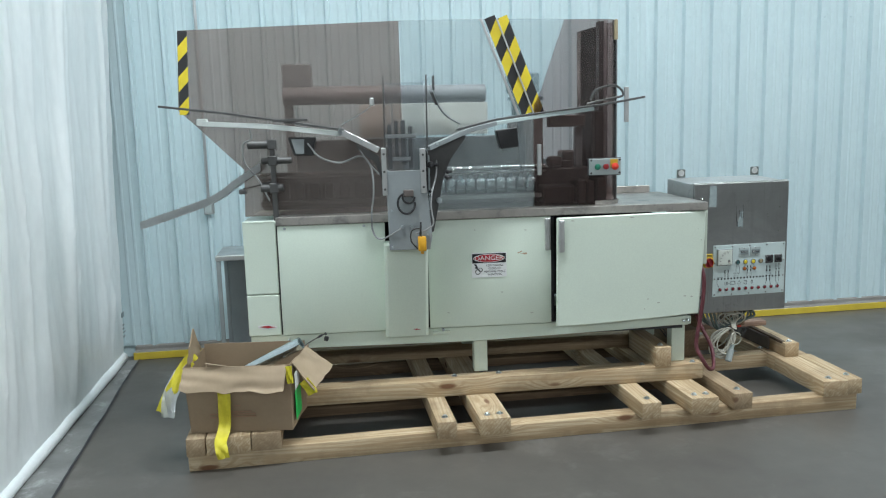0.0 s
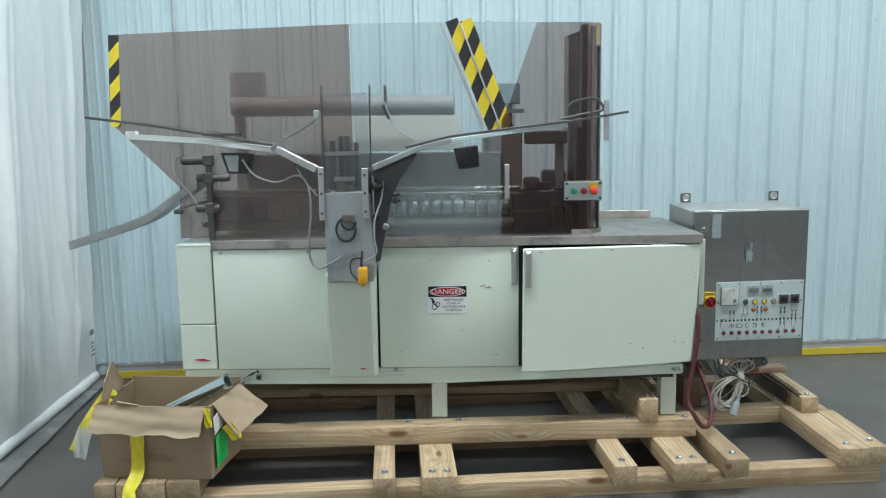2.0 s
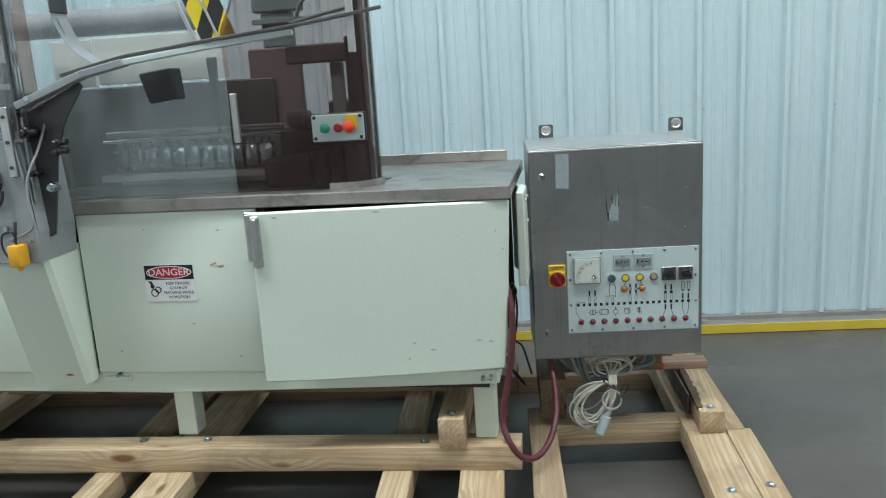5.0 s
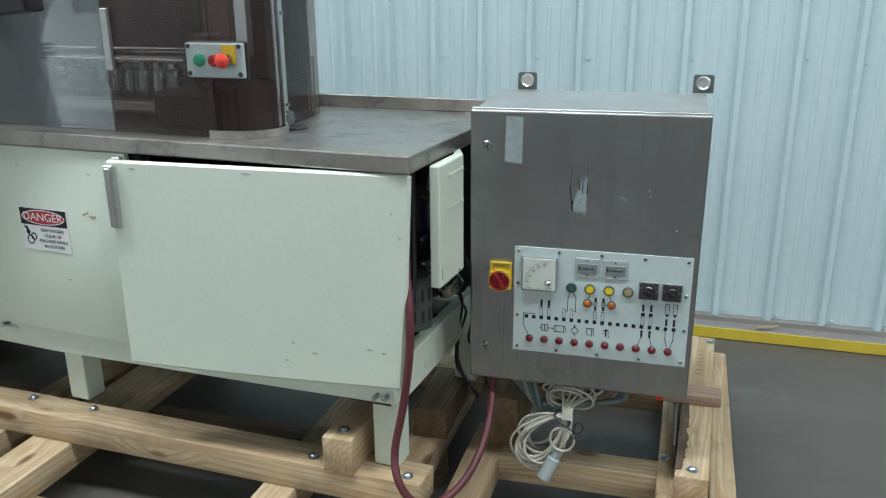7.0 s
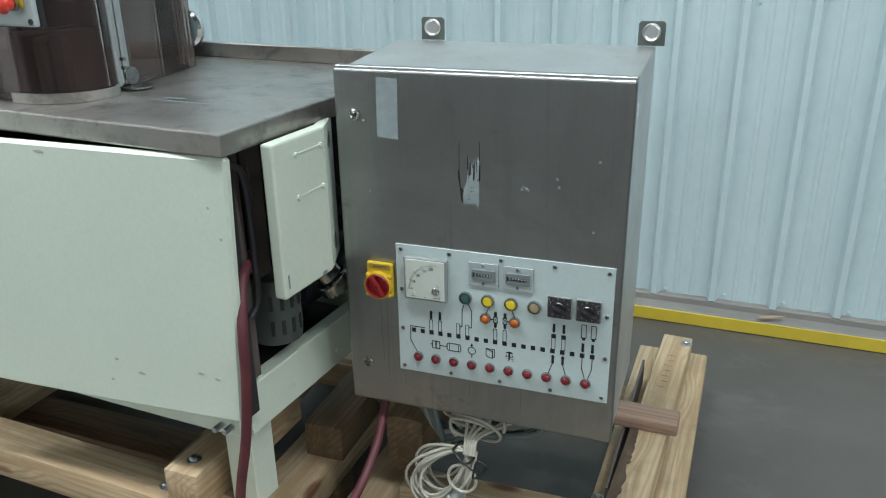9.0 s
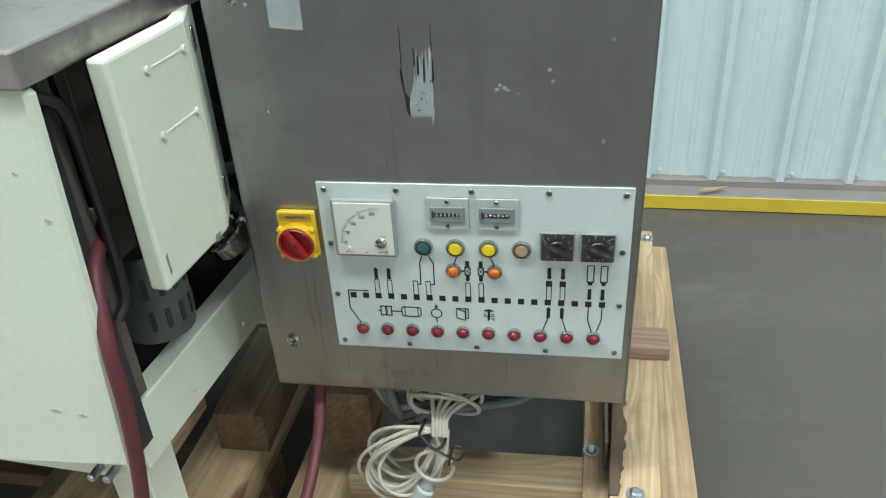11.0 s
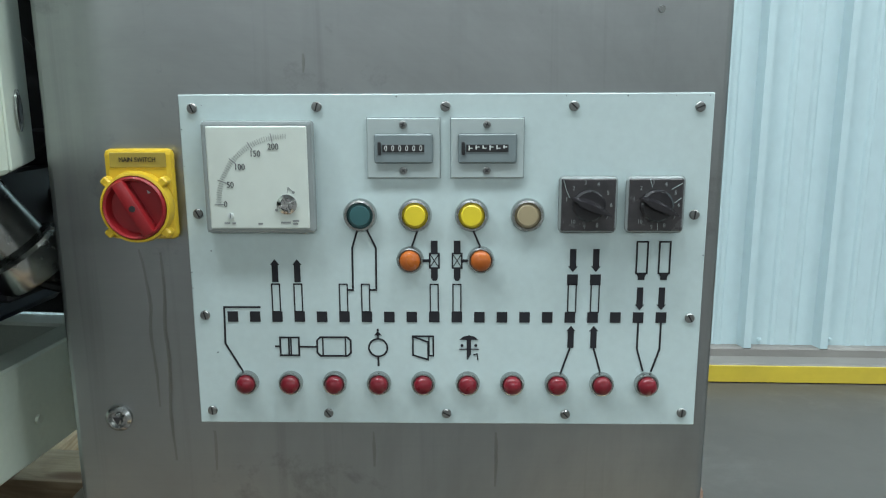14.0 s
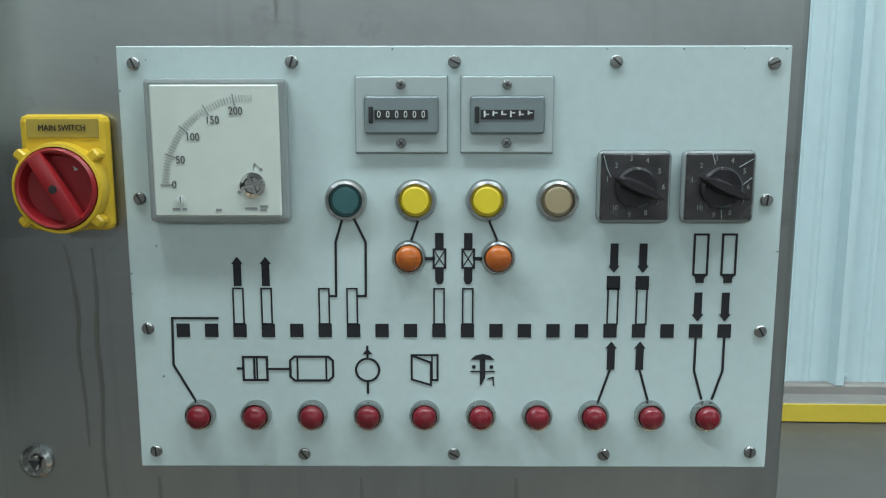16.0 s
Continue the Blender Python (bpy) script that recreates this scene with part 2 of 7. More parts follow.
def brushed(name, tone, rough, stretch, dirt=(0.16, 0.15, 0.14), dirt_at=0.66, drips=False, lined=0.35):
    """Stainless steel with fine brush lines and dull patches."""
    material, tree, bsdf = shader(name)
    lines = cloud(tree, place(tree, stretch), 5.0, 5.0, 0.7)
    vector = place(tree, (1, 1, 1))
    broad = cloud(tree, vector, 4.2, 6.0, 0.62, 0.5)
    streaks = cloud(tree, place(tree, (9, 9, 0.9)), 2.0, 5.0, 0.6)
    colour = mix(tree, ramp(tree, broad, [(0.3, grey(0)), (0.72, grey(1))]), tone, tuple(c * 0.8 for c in tone))
    colour = mix(tree, lined, colour, ramp(tree, lines, [(0.3, grey(0.78)), (0.7, grey(1))]), "MULTIPLY")
    haze = cloud(tree, vector, 1.7, 7.0, 0.68, 0.8)
    colour = mix(tree, ramp(tree, haze, [(0.45, grey(0)), (0.72, grey(0.55))]), colour, tuple(min(c * 1.35, 0.75) for c in tone))
    if drips:
        colour = mix(tree, ramp(tree, streaks, [(0.54, grey(0)), (0.78, grey(0.26))]), colour, dirt)
        runs = cloud(tree, place(tree, (26, 26, 0.8)), 1.6, 4.0, 0.6, 0.3)
        colour = mix(tree, ramp(tree, runs, [(0.6, grey(0)), (0.78, grey(0.3))]), colour, dirt)
    spots = cloud(tree, vector, 9.0, 8.0, 0.72, 0.3)
    colour = mix(tree, ramp(tree, spots, [(dirt_at, grey(0)), (dirt_at + 0.14, grey(0.6))]), colour, dirt)
    tree.links.new(colour, bsdf.inputs["Base Color"])
    bsdf.inputs["Metallic"].default_value = 1.0
    tree.links.new(ramp(tree, broad, [(0.25, grey(rough - 0.07)), (0.75, grey(rough + 0.12))]), bsdf.inputs["Roughness"])
    relief(tree, bsdf, lines, 0.3 * lined, 0.0006)
    return material


WALL = surface("pale_blue_wall_paint", (0.51, 0.645, 0.68), (0.55, 0.68, 0.71), 0.4, 0.08, 0, 40, 1.2, 0.03, 0.0006, (1, 1, 0.6), (0.47, 0.59, 0.61), 0.7)
HALL = surface("hall_wall_paint", (0.2, 0.21, 0.2), (0.16, 0.17, 0.16), 0.6, 0.1, 0, 20, 0.6, 0.05)
ROOF = surface("roof_lining", (0.36, 0.38, 0.38), (0.3, 0.32, 0.32), 0.7, 0.1, 0, 12, 0.5, 0.05)
TARP = surface("white_tarpaulin", (0.89, 0.93, 0.935), (0.83, 0.88, 0.89), 0.36, 0.1, 0, 26, 1.5, 0.25, 0.003, (1, 1, 0.5))
FLOOR = surface("sealed_concrete", (0.112, 0.104, 0.092), (0.08, 0.075, 0.067), 0.46, 0.14, 0, 45, 0.9, 0.14, 0.001, (1, 1, 1), (0.175, 0.17, 0.158), 0.57)
APRON = surface("rough_concrete", (0.24, 0.245, 0.24), (0.13, 0.132, 0.128), 0.6, 0.1, 0, 30, 2.2, 0.3, 0.002, (1, 1, 1), (0.5, 0.52, 0.52), 0.55)
KERB = surface("kerb_concrete", (0.28, 0.27, 0.25), (0.2, 0.19, 0.18), 0.7, 0.1, 0, 40, 2.5, 0.3, 0.002)
YELLOW_PAINT = surface("worn_yellow_paint", (0.64, 0.49, 0.045), (0.54, 0.41, 0.045), 0.5, 0.1, 0, 50, 4, 0.15, 0.001, (1, 1, 1), (0.3, 0.24, 0.1), 0.66)
CREAM = surface("cream_enamel", (0.7, 0.79, 0.685), (0.665, 0.755, 0.66), 0.36, 0.06, 0, 120, 1.6, 0.04, 0.0004, (1, 1, 1), (0.58, 0.63, 0.53), 0.7)
SCUFF = surface("grey_scuff", (0.47, 0.5, 0.43), (0.4, 0.43, 0.37), 0.6, 0.1, 0, 90, 30, 0.05)
CHIPPED = surface("chipped_cream_enamel", (0.67, 0.745, 0.645), (0.61, 0.68, 0.585), 0.42, 0.08, 0, 80, 3, 0.08, 0.0006, (1, 1, 1), (0.3, 0.3, 0.26), 0.7)
STEEL = brushed("brushed_stainless_steel", (0.335, 0.347, 0.346), 0.35, (1.2, 60, 60), (0.15, 0.153, 0.152), 0.6, True, 0.16)
# Paler than the door's steel: glare on the cabinet top put into its tone
BODY_STEEL = brushed("brightened_shell_steel", (0.64, 0.64, 0.63), 0.46, (1.2, 60, 60), (0.2, 0.195, 0.19), 0.6, False, 0.16)
TABLE = brushed("worn_stainless_table", (0.5, 0.475, 0.445), 0.42, (60, 1.5, 60), (0.17, 0.165, 0.16), 0.5)
CHROME = surface("chromed_steel", (0.72, 0.72, 0.72), (0.62, 0.62, 0.62), 0.15, 0.05, 1.0, 60, 8, 0.03)
ALUMINIUM = surface("dull_aluminium", (0.62, 0.63, 0.63), (0.5, 0.51, 0.51), 0.42, 0.1, 1.0, 80, 6, 0.08, 0.0005, (1, 1, 1), (0.3, 0.29, 0.27), 0.68)
GALVANISED = surface("galvanised_steel", (0.66, 0.74, 0.76), (0.5, 0.6, 0.62), 0.22, 0.1, 0.95, 60, 14, 0.1)
SCREW_STEEL = surface("dull_screw_steel", (0.34, 0.345, 0.34), (0.22, 0.225, 0.22), 0.36, 0.1, 1.0, 200, 60, 0.1, 0.0003)
RING_STEEL = surface("worn_chrome_ring", (0.52, 0.53, 0.52), (0.36, 0.37, 0.36), 0.24, 0.08, 1.0, 120, 40, 0.06, 0.0003, (1, 1, 1), (0.12, 0.12, 0.11), 0.66)
ZINC = surface("zinc_plated_steel", (0.55, 0.6, 0.62), (0.42, 0.47, 0.5), 0.32, 0.1, 1.0, 50, 12, 0.1)
DARK_STEEL = surface("dark_steel", (0.12, 0.12, 0.12), (0.08, 0.08, 0.08), 0.45, 0.1, 0.6, 60, 6, 0.1)
GREY_PAINT = surface("grey_painted_steel", (0.3, 0.33, 0.34), (0.25, 0.28, 0.29), 0.4, 0.08, 0, 80, 4, 0.06, 0.0004, (1, 1, 1), (0.18, 0.19, 0.19), 0.68)
TUBE_GREY = surface("grey_tube_paint", (0.29, 0.29, 0.3), (0.24, 0.24, 0.25), 0.45, 0.08, 0, 60, 5, 0.05)
TEAL = surface("teal_enamel", (0.2, 0.29, 0.31), (0.16, 0.24, 0.26), 0.4, 0.08, 0, 60, 6, 0.05)
IVORY = surface("ivory_enamel", (0.74, 0.73, 0.66), (0.69, 0.68, 0.6), 0.4, 0.06, 0, 60, 6, 0.03)
# Near black: the floor joint's own tone, and interior shade put into colour
INSIDE = surface("dark_joint_and_shade", (0.035, 0.035, 0.04), (0.02, 0.02, 0.025), 0.5, 0.1, 0, 40, 5, 0.1)
RUST = surface("brown_primer", (0.12, 0.1, 0.092), (0.085, 0.07, 0.064), 0.6, 0.1, 0, 40, 6, 0.15)
PINE = pine("pale_pine", (0.61, 0.49, 0.325), (0.43, 0.3, 0.17), (0.16, 0.07, 0.03))
TAN_PINE = pine("tan_board", (0.46, 0.35, 0.225), (0.33, 0.235, 0.14), (0.15, 0.08, 0.04))
# Pine with the shade under machine and cabinet darkened into its colour
SHADED_PINE = pine("shaded_pine", (0.25, 0.17, 0.1), (0.16, 0.105, 0.06), (0.07, 0.04, 0.02))
RED_PINE = pine("reddish_board", (0.38, 0.255, 0.19), (0.28, 0.18, 0.13), (0.14, 0.06, 0.03))
BARK = surface("dark_bark", (0.13, 0.09, 0.06), (0.06, 0.042, 0.03), 0.85, 0.06, 0, 60, 14, 0.5, 0.003, (0.4, 1, 1), (0.24, 0.17, 0.11), 0.58)
TAN_MARK = surface("tan_worn_paint", (0.5, 0.36, 0.24), (0.42, 0.29, 0.19), 0.6, 0.1, 0, 90, 30, 0.05)
CARD = surface("brown_cardboard", (0.315, 0.23, 0.15), (0.275, 0.2, 0.128), 0.8, 0.06, 0, 70, 5, 0.15, 0.0008, (1, 1, 1), (0.24, 0.16, 0.1), 0.68)
WARM_BROWN = surface("brown_enamel", (0.17, 0.15, 0.141), (0.14, 0.122, 0.114), 0.5, 0.1, 0, 60, 3, 0.05)
CARD_INSIDE = surface("pale_cardboard", (0.42, 0.325, 0.225), (0.36, 0.275, 0.185), 0.8, 0.06, 0, 70, 5, 0.15, 0.0008)
SMOKED = see_through("smoked_acrylic", (0.73, 0.645, 0.615), 0.04, 0.23, (0.36, 0.325, 0.305))
DEEP_SMOKED = see_through("deep_smoked_acrylic", (0.72, 0.655, 0.635), 0.05, 0.15, (0.2, 0.165, 0.155), 1.22)
CORNER_SMOKED = see_through("corner_smoked_acrylic", (0.76, 0.69, 0.68), 0.05, 0.1, (0.2, 0.165, 0.16), 1.22)
CLEAR = see_through("clear_acrylic", (0.93, 0.95, 0.95), 0.04, 0.165, (0.58, 0.66, 0.685), 1.35)
FROST = see_through("scuffed_clear_acrylic", (0.95, 0.96, 0.97), 0.1, 0.06, (0.42, 0.45, 0.48))
PANEL = surface("pale_panel_paint", (0.535, 0.63, 0.63), (0.5, 0.6, 0.605), 0.4, 0.06, 0, 140, 3, 0.04, 0.0003, (1, 1, 1), (0.42, 0.5, 0.5), 0.7)
PRINT = surface("black_print", (0.008, 0.008, 0.012), (0.012, 0.012, 0.017), 0.75, 0.05, 0, 60, 9, 0.0)
METER_PRINT = surface("grey_print", (0.07, 0.075, 0.08), (0.09, 0.095, 0.1), 0.5, 0.05, 0, 60, 9, 0.0)
TICK = surface("pale_grey_print", (0.22, 0.235, 0.235), (0.26, 0.27, 0.27), 0.5, 0.05, 0, 60, 9, 0.0)
WHITE = surface("white_plastic", (0.72, 0.76, 0.74), (0.68, 0.72, 0.7), 0.35, 0.05, 0, 60, 8, 0.02)
METER_WHITE = surface("meter_dial_white", (0.62, 0.67, 0.62), (0.59, 0.64, 0.59), 0.5, 0.05, 0, 60, 8, 0.0)
ORANGE_YELLOW = surface("orange_yellow_plastic", (0.8, 0.42, 0.03), (0.72, 0.36, 0.02), 0.38, 0.08, 0, 60, 14, 0.05)
YELLOW = surface("yellow_plastic", (0.72, 0.49, 0.03), (0.6, 0.4, 0.02), 0.38, 0.08, 0, 60, 14, 0.05, 0.0005, (1, 1, 1), (0.4, 0.3, 0.04), 0.7)
BRIGHT_YELLOW = surface("yellow_cap", (0.8, 0.64, 0.035), (0.74, 0.57, 0.03), 0.35, 0.05, 0, 60, 20, 0.02)
RED = surface("red_plastic", (0.33, 0.016, 0.02), (0.25, 0.011, 0.016), 0.36, 0.08, 0, 60, 14, 0.04)
BRIGHT_RED = surface("bright_red_plastic", (0.8, 0.07, 0.04), (0.72, 0.05, 0.03), 0.3, 0.05, 0, 60, 14, 0.02)
GREEN = surface("dark_green_plastic", (0.04, 0.125, 0.13), (0.032, 0.1, 0.108), 0.4, 0.05, 0, 60, 14, 0.02)
BRIGHT_GREEN = surface("green_button_plastic", (0.02, 0.26, 0.16), (0.02, 0.22, 0.14), 0.35, 0.05, 0, 60, 14, 0.02)
BEIGE = surface("beige_plastic", (0.36, 0.295, 0.18), (0.31, 0.25, 0.15), 0.4, 0.05, 0, 60, 14, 0.02)
ORANGE = surface("amber_lens", (0.46, 0.12, 0.014), (0.36, 0.08, 0.01), 0.28, 0.06, 0, 160, 90, 0.25, 0.0006, coat=0.12)
RED_LENS = surface("red_lens", (0.19, 0.007, 0.018), (0.13, 0.005, 0.012), 0.3, 0.06, 0, 160, 90, 0.25, 0.0006, coat=0.12)
BLACK = surface("black_plastic", (0.018, 0.018, 0.02), (0.028, 0.028, 0.03), 0.4, 0.1, 0, 60, 12, 0.06)
GLOSS_BLACK = surface("glossy_black_plastic", (0.016, 0.015, 0.017), (0.024, 0.022, 0.025), 0.2, 0.08, 0, 120, 40, 0.06, 0.0003)
BLACK_DUSTY = surface("dusty_black_plastic", (0.034, 0.032, 0.034), (0.055, 0.051, 0.054), 0.22, 0.1, 0, 200, 60, 0.08, 0.0003, (1, 1, 1), (0.2, 0.2, 0.2), 0.68)
METER_FRAME = surface("clear_grey_frame", (0.29, 0.32, 0.32), (0.23, 0.26, 0.26), 0.2, 0.05, 0, 60, 10, 0.02)
GREY_PLASTIC = surface("grey_plastic", (0.42, 0.48, 0.48), (0.38, 0.44, 0.44), 0.42, 0.05, 0, 60, 10, 0.03)
DARK_GREY = surface("dark_grey_plastic", (0.2, 0.24, 0.25), (0.17, 0.21, 0.22), 0.4, 0.05, 0, 60, 10, 0.03)
HOSE = surface("maroon_rubber", (0.125, 0.03, 0.038), (0.095, 0.022, 0.03), 0.5, 0.1, 0, 80, 14, 0.1)
WIRE = surface("off_white_cable", (0.55, 0.54, 0.47), (0.48, 0.47, 0.4), 0.5, 0.08, 0, 80, 14, 0.05)
GREEN_WIRE = surface("grey_green_cable", (0.13, 0.17, 0.165), (0.1, 0.135, 0.13), 0.5, 0.08, 0, 80, 14, 0.05)
GREY_WIRE = surface("grey_cable", (0.3, 0.31, 0.31), (0.25, 0.26, 0.26), 0.5, 0.08, 0, 80, 14, 0.05)
STRAP = surface("yellow_strap", (0.72, 0.63, 0.04), (0.6, 0.52, 0.03), 0.5, 0.1, 0, 90, 18, 0.2, 0.001)
FILM = see_through("loose_clear_film", (0.9, 0.92, 0.92), 0.1, 0.3, (0.75, 0.78, 0.78))
OCHRE = surface("worn_ochre_plate", (0.4, 0.3, 0.045), (0.31, 0.23, 0.05), 0.45, 0.08, 0, 160, 40, 0.06, 0.0003, (1, 1, 1), (0.2, 0.16, 0.06), 0.62)
THIN_DIRT = see_through("thin_dirt_film", (0.9, 0.89, 0.87), 0.45, 0.06, (0.16, 0.145, 0.12), 1.1)
LIME = surface("green_sticker", (0.03, 0.62, 0.13), (0.025, 0.55, 0.11), 0.5, 0.05, 0, 60, 14, 0.02)
SIGN_WHITE = surface("white_sign", (0.8, 0.82, 0.82), (0.76, 0.78, 0.78), 0.4, 0.05, 0, 60, 8, 0.0)
SIGN_RED = surface("red_sign_print", (0.45, 0.02, 0.035), (0.4, 0.018, 0.03), 0.4, 0.05, 0, 60, 8, 0.0)
GLUE = surface("pale_residue", (0.31, 0.37, 0.38), (0.24, 0.29, 0.3), 0.6, 0.08, 0, 120, 25, 0.1)
PAPER_RED = surface("faded_red_print", (0.31, 0.185, 0.12), (0.33, 0.21, 0.135), 0.8, 0.05, 0, 120, 30, 0.0)
BLUE_STEEL = surface("dark_blue_enamel", (0.02, 0.026, 0.045), (0.014, 0.018, 0.03), 0.35, 0.08, 0, 60, 10, 0.05)
GREEN_STEEL = surface("grey_green_enamel", (0.1, 0.12, 0.11), (0.07, 0.085, 0.08), 0.4, 0.08, 0, 60, 10, 0.05)
LAMP_GLOW, glow_tree, glow_bsdf = shader("lamp_diffuser")
glow_bsdf.inputs["Base Color"].default_value = (0.9, 0.92, 0.9, 1)
glow_bsdf.inputs["Emission Color"].default_value = (0.9, 0.97, 1.0, 1)
glow_bsdf.inputs["Emission Strength"].default_value = 6.0

# ---------------------------------------------------------------- the hall
WALL_Y = 5.86
KERB_Y = 5.757
WEST, EAST, SOUTH = -7.0, 14.0, -15.0

bm = bmesh.new()
box(bm, (WEST, SOUTH, -0.12), (EAST, WALL_Y + 0.3, 0.0))
floor = solid("floor", bm, FLOOR, "sealed grey concrete floor with faint scuffs", "floor", kind="structure")

# the strip beyond the joint, along the tarpaulin
bm = bmesh.new()
rows = []
for j in range(41):
    y = -1.0 + j * (KERB_Y + 1.0) / 40
    wobble = 0.012 * noise.noise(Vector((y * 2.1, 3.3, 0)))
    rows.append([Vector((-6.9, y, 0.004)), Vector((-1.387 + 0.043 * (5.63 - y) + wobble, y, 0.004))])
sheet(bm, rows)
solid("pavement", bm, APRON, "rough stained concrete strip beside the floor joint", "floor strip", kind="structure")
bm = bmesh.new()
rows = []
for j in range(61):
    y = -1.0 + j * (KERB_Y + 1.0) / 60
    wobble = 0.012 * noise.noise(Vector((y * 2.1, 3.3, 0))) + 0.004 * noise.noise(Vector((y * 17, 1.3, 0)))
    seam = 0.043 * (5.63 - y) + wobble
    rows.append([Vector((-1.386 + seam, y, 0.006)), Vector((-1.372 + seam - 0.006 * noise.noise(Vector((y * 9, 8, 0))), y, 0.006))])
sheet(bm, rows)
solid("trim", bm, INSIDE, "dark cracked joint in the concrete floor", "floor joint", kind="structure")


def ribbed_profile(x0, x1):
    """Plan of the profiled sheet: a bold rib every 229 mm and two low beads between."""
    pitch, first = 0.229, 2.838
    out = []
    for k in range(math.floor((x0 - first) / pitch), math.ceil((x1 - first) / pitch)):
        c = first + k * pitch
        out += [(c - 0.023, 0.0), (c - 0.011, -0.034), (c + 0.011, -0.034), (c + 0.023, 0.0)]
        for bead in (0.083, 0.146):
            out += [(c + bead - 0.012, 0.0), (c + bead - 0.005, -0.0045), (c + bead + 0.005, -0.0045), (c + bead + 0.012, 0.0)]
    return out


bm = bmesh.new()
profile = ribbed_profile(WEST, EAST)
sheet(bm, [[Vector((x, WALL_Y + d, z)) for x, d in profile] for z in (0.085, 2.0, 4.0, CEILING)])
box(bm, (WEST, WALL_Y + 0.012, 0.0), (EAST, WALL_Y + 0.25, CEILING))
north = solid("wall_north", bm, WALL, "pale blue painted ribbed steel wall sheet", "wall", kind="structure")

bm = bmesh.new()
lathe(bm, [(0.0085, 0), (0.0085, 0.002), (0.005, 0.003), (0.005, 0.0065), (0, 0.0072)], FACE, 8)
screw_mesh = finish(bm, "screw", WALL)
for k in range(-19, 22):
    x = 2.838 + 0.229 * k + 0.038
    for z in (0.105, 1.25, 2.4):
        again("screw", screw_mesh, north, pose(x + random.uniform(-0.008, 0.008), WALL_Y, z + random.uniform(-0.008, 0.008)))

bm = bmesh.new()
box(bm, (-1.42, KERB_Y, 0.0), (EAST, WALL_Y + 0.01, 0.058), 0.006)
box(bm, (-1.42, WALL_Y - 0.032, 0.05), (EAST, WALL_Y + 0.01, 0.086), 0.006)
kerb = solid("trim", bm, KERB, "bare concrete kerb under the ribbed wall", "kerb", kind="structure")
x = -1.42
while x < EAST:
    step = min(6.1, EAST - x)
    bm = bmesh.new()
    box(bm, (x + 0.002, KERB_Y - 0.006, 0.003), (x + step - 0.002, KERB_Y - 0.0005, 0.055), 0.0015)
    part("painted_edge", bm, YELLOW_PAINT, kerb, "worn yellow safety paint")
    x += step

# closing walls and roof, all out of sight
bm = bmesh.new()
box(bm, (WEST - 0.2, SOUTH, 0), (WEST, WALL_Y + 0.3, CEILING))
solid("wall_west", bm, HALL, "plain grey painted hall wall", "wall", kind="structure")
bm = bmesh.new()
box(bm, (EAST, SOUTH, 0), (EAST + 0.2, WALL_Y + 0.3, CEILING))
solid("wall_east", bm, HALL, "plain grey painted hall wall", "wall", kind="structure")
bm = bmesh.new()
box(bm, (WEST, SOUTH - 0.2, 0), (EAST, SOUTH, CEILING))
solid("wall_south", bm, HALL, "plain grey painted hall wall", "wall", kind="structure")
bm = bmesh.new()
box(bm, (WEST, SOUTH, CEILING), (EAST, WALL_Y + 0.3, CEILING + 0.2))
solid("ceiling", bm, ROOF, "pale insulated hall roof lining", "ceiling", kind="structure")

for lx, ly, power in LAMP_SPOTS:
    light = thing("ceiling_light", pose(lx, ly, CEILING), "white steel strip light under the hall roof", "ceiling light", "hall lights")
    bm = bmesh.new()
    box(bm, (-0.68, -0.28, -0.16), (0.68, 0.28, 0.0), 0.02)
    part("housing", bm, WHITE, light)
    bm = bmesh.new()
    box(bm, (-0.65, -0.25, -0.185), (0.65, 0.25, -0.161), 0.004)
    part("diffuser", bm, LAMP_GLOW, light, "bright white diffuser")

# ---------------------------------------------------------------- the tarpaulin
TARP_X = -1.482
tarp = thing("tarpaulin_curtain", pose(0, 0, 0), "white plastic tarpaulin hung to the floor with vertical creases", "curtain")
bm = bmesh.new()
rows = []
for i in range(121):
    z = 0.05 + (4.6 - 0.05) * (i / 120) ** 1.15
    row = []
    for j in range(261):
        y = 0.6 + (KERB_Y - 0.02 - 0.6) * j / 260
        fold = 0.02 * noise.noise(Vector((y * 2.4, z * 0.22, 1.7))) + 0.009 * noise.noise(Vector((y * 7.5, z * 0.5, 5.2)))
        crease = 0.0
        for c, w, a in ((4.62, 0.05, 0.03), (4.7, 0.03, 0.02), (3.7, 0.06, 0.025), (5.45, 0.03, 0.02)):
            lean = c + 0.05 * math.sin(z * 1.3 + c)
            crease += a * math.exp(-((y - lean) / w) ** 2)
        lump = 0.012 * noise.noise(Vector((y * 1.1, z * 1.4, 9.1))) + 0.007 * abs(noise.noise(Vector((y * 4.2 + z * 1.1, z * 3.1 - y, 3.9)))) + 0.003 * noise.noise(Vector((y * 11, z * 8, 6.1)))
        sag = y + 0.12 * noise.noise(Vector((z * 0.9, y * 0.5, 2.2)))
        lump += 0.016 * (1 - abs(noise.noise(Vector((sag * 2.6, z * 0.25, 12.4))))) ** 7 + 0.008 * (1 - abs(noise.noise(Vector((sag * 6.1 + z * 0.8, z * 0.7, 17.7))))) ** 6
        row.append(Vector((TARP_X + (fold + crease + lump) * min(1, z * 2.2) + 0.035 * z, y, z)))
    rows.append(row)
sheet(bm, rows)
part("curtain_sheet", bm, TARP, tarp, soft=True)
bm = bmesh.new()
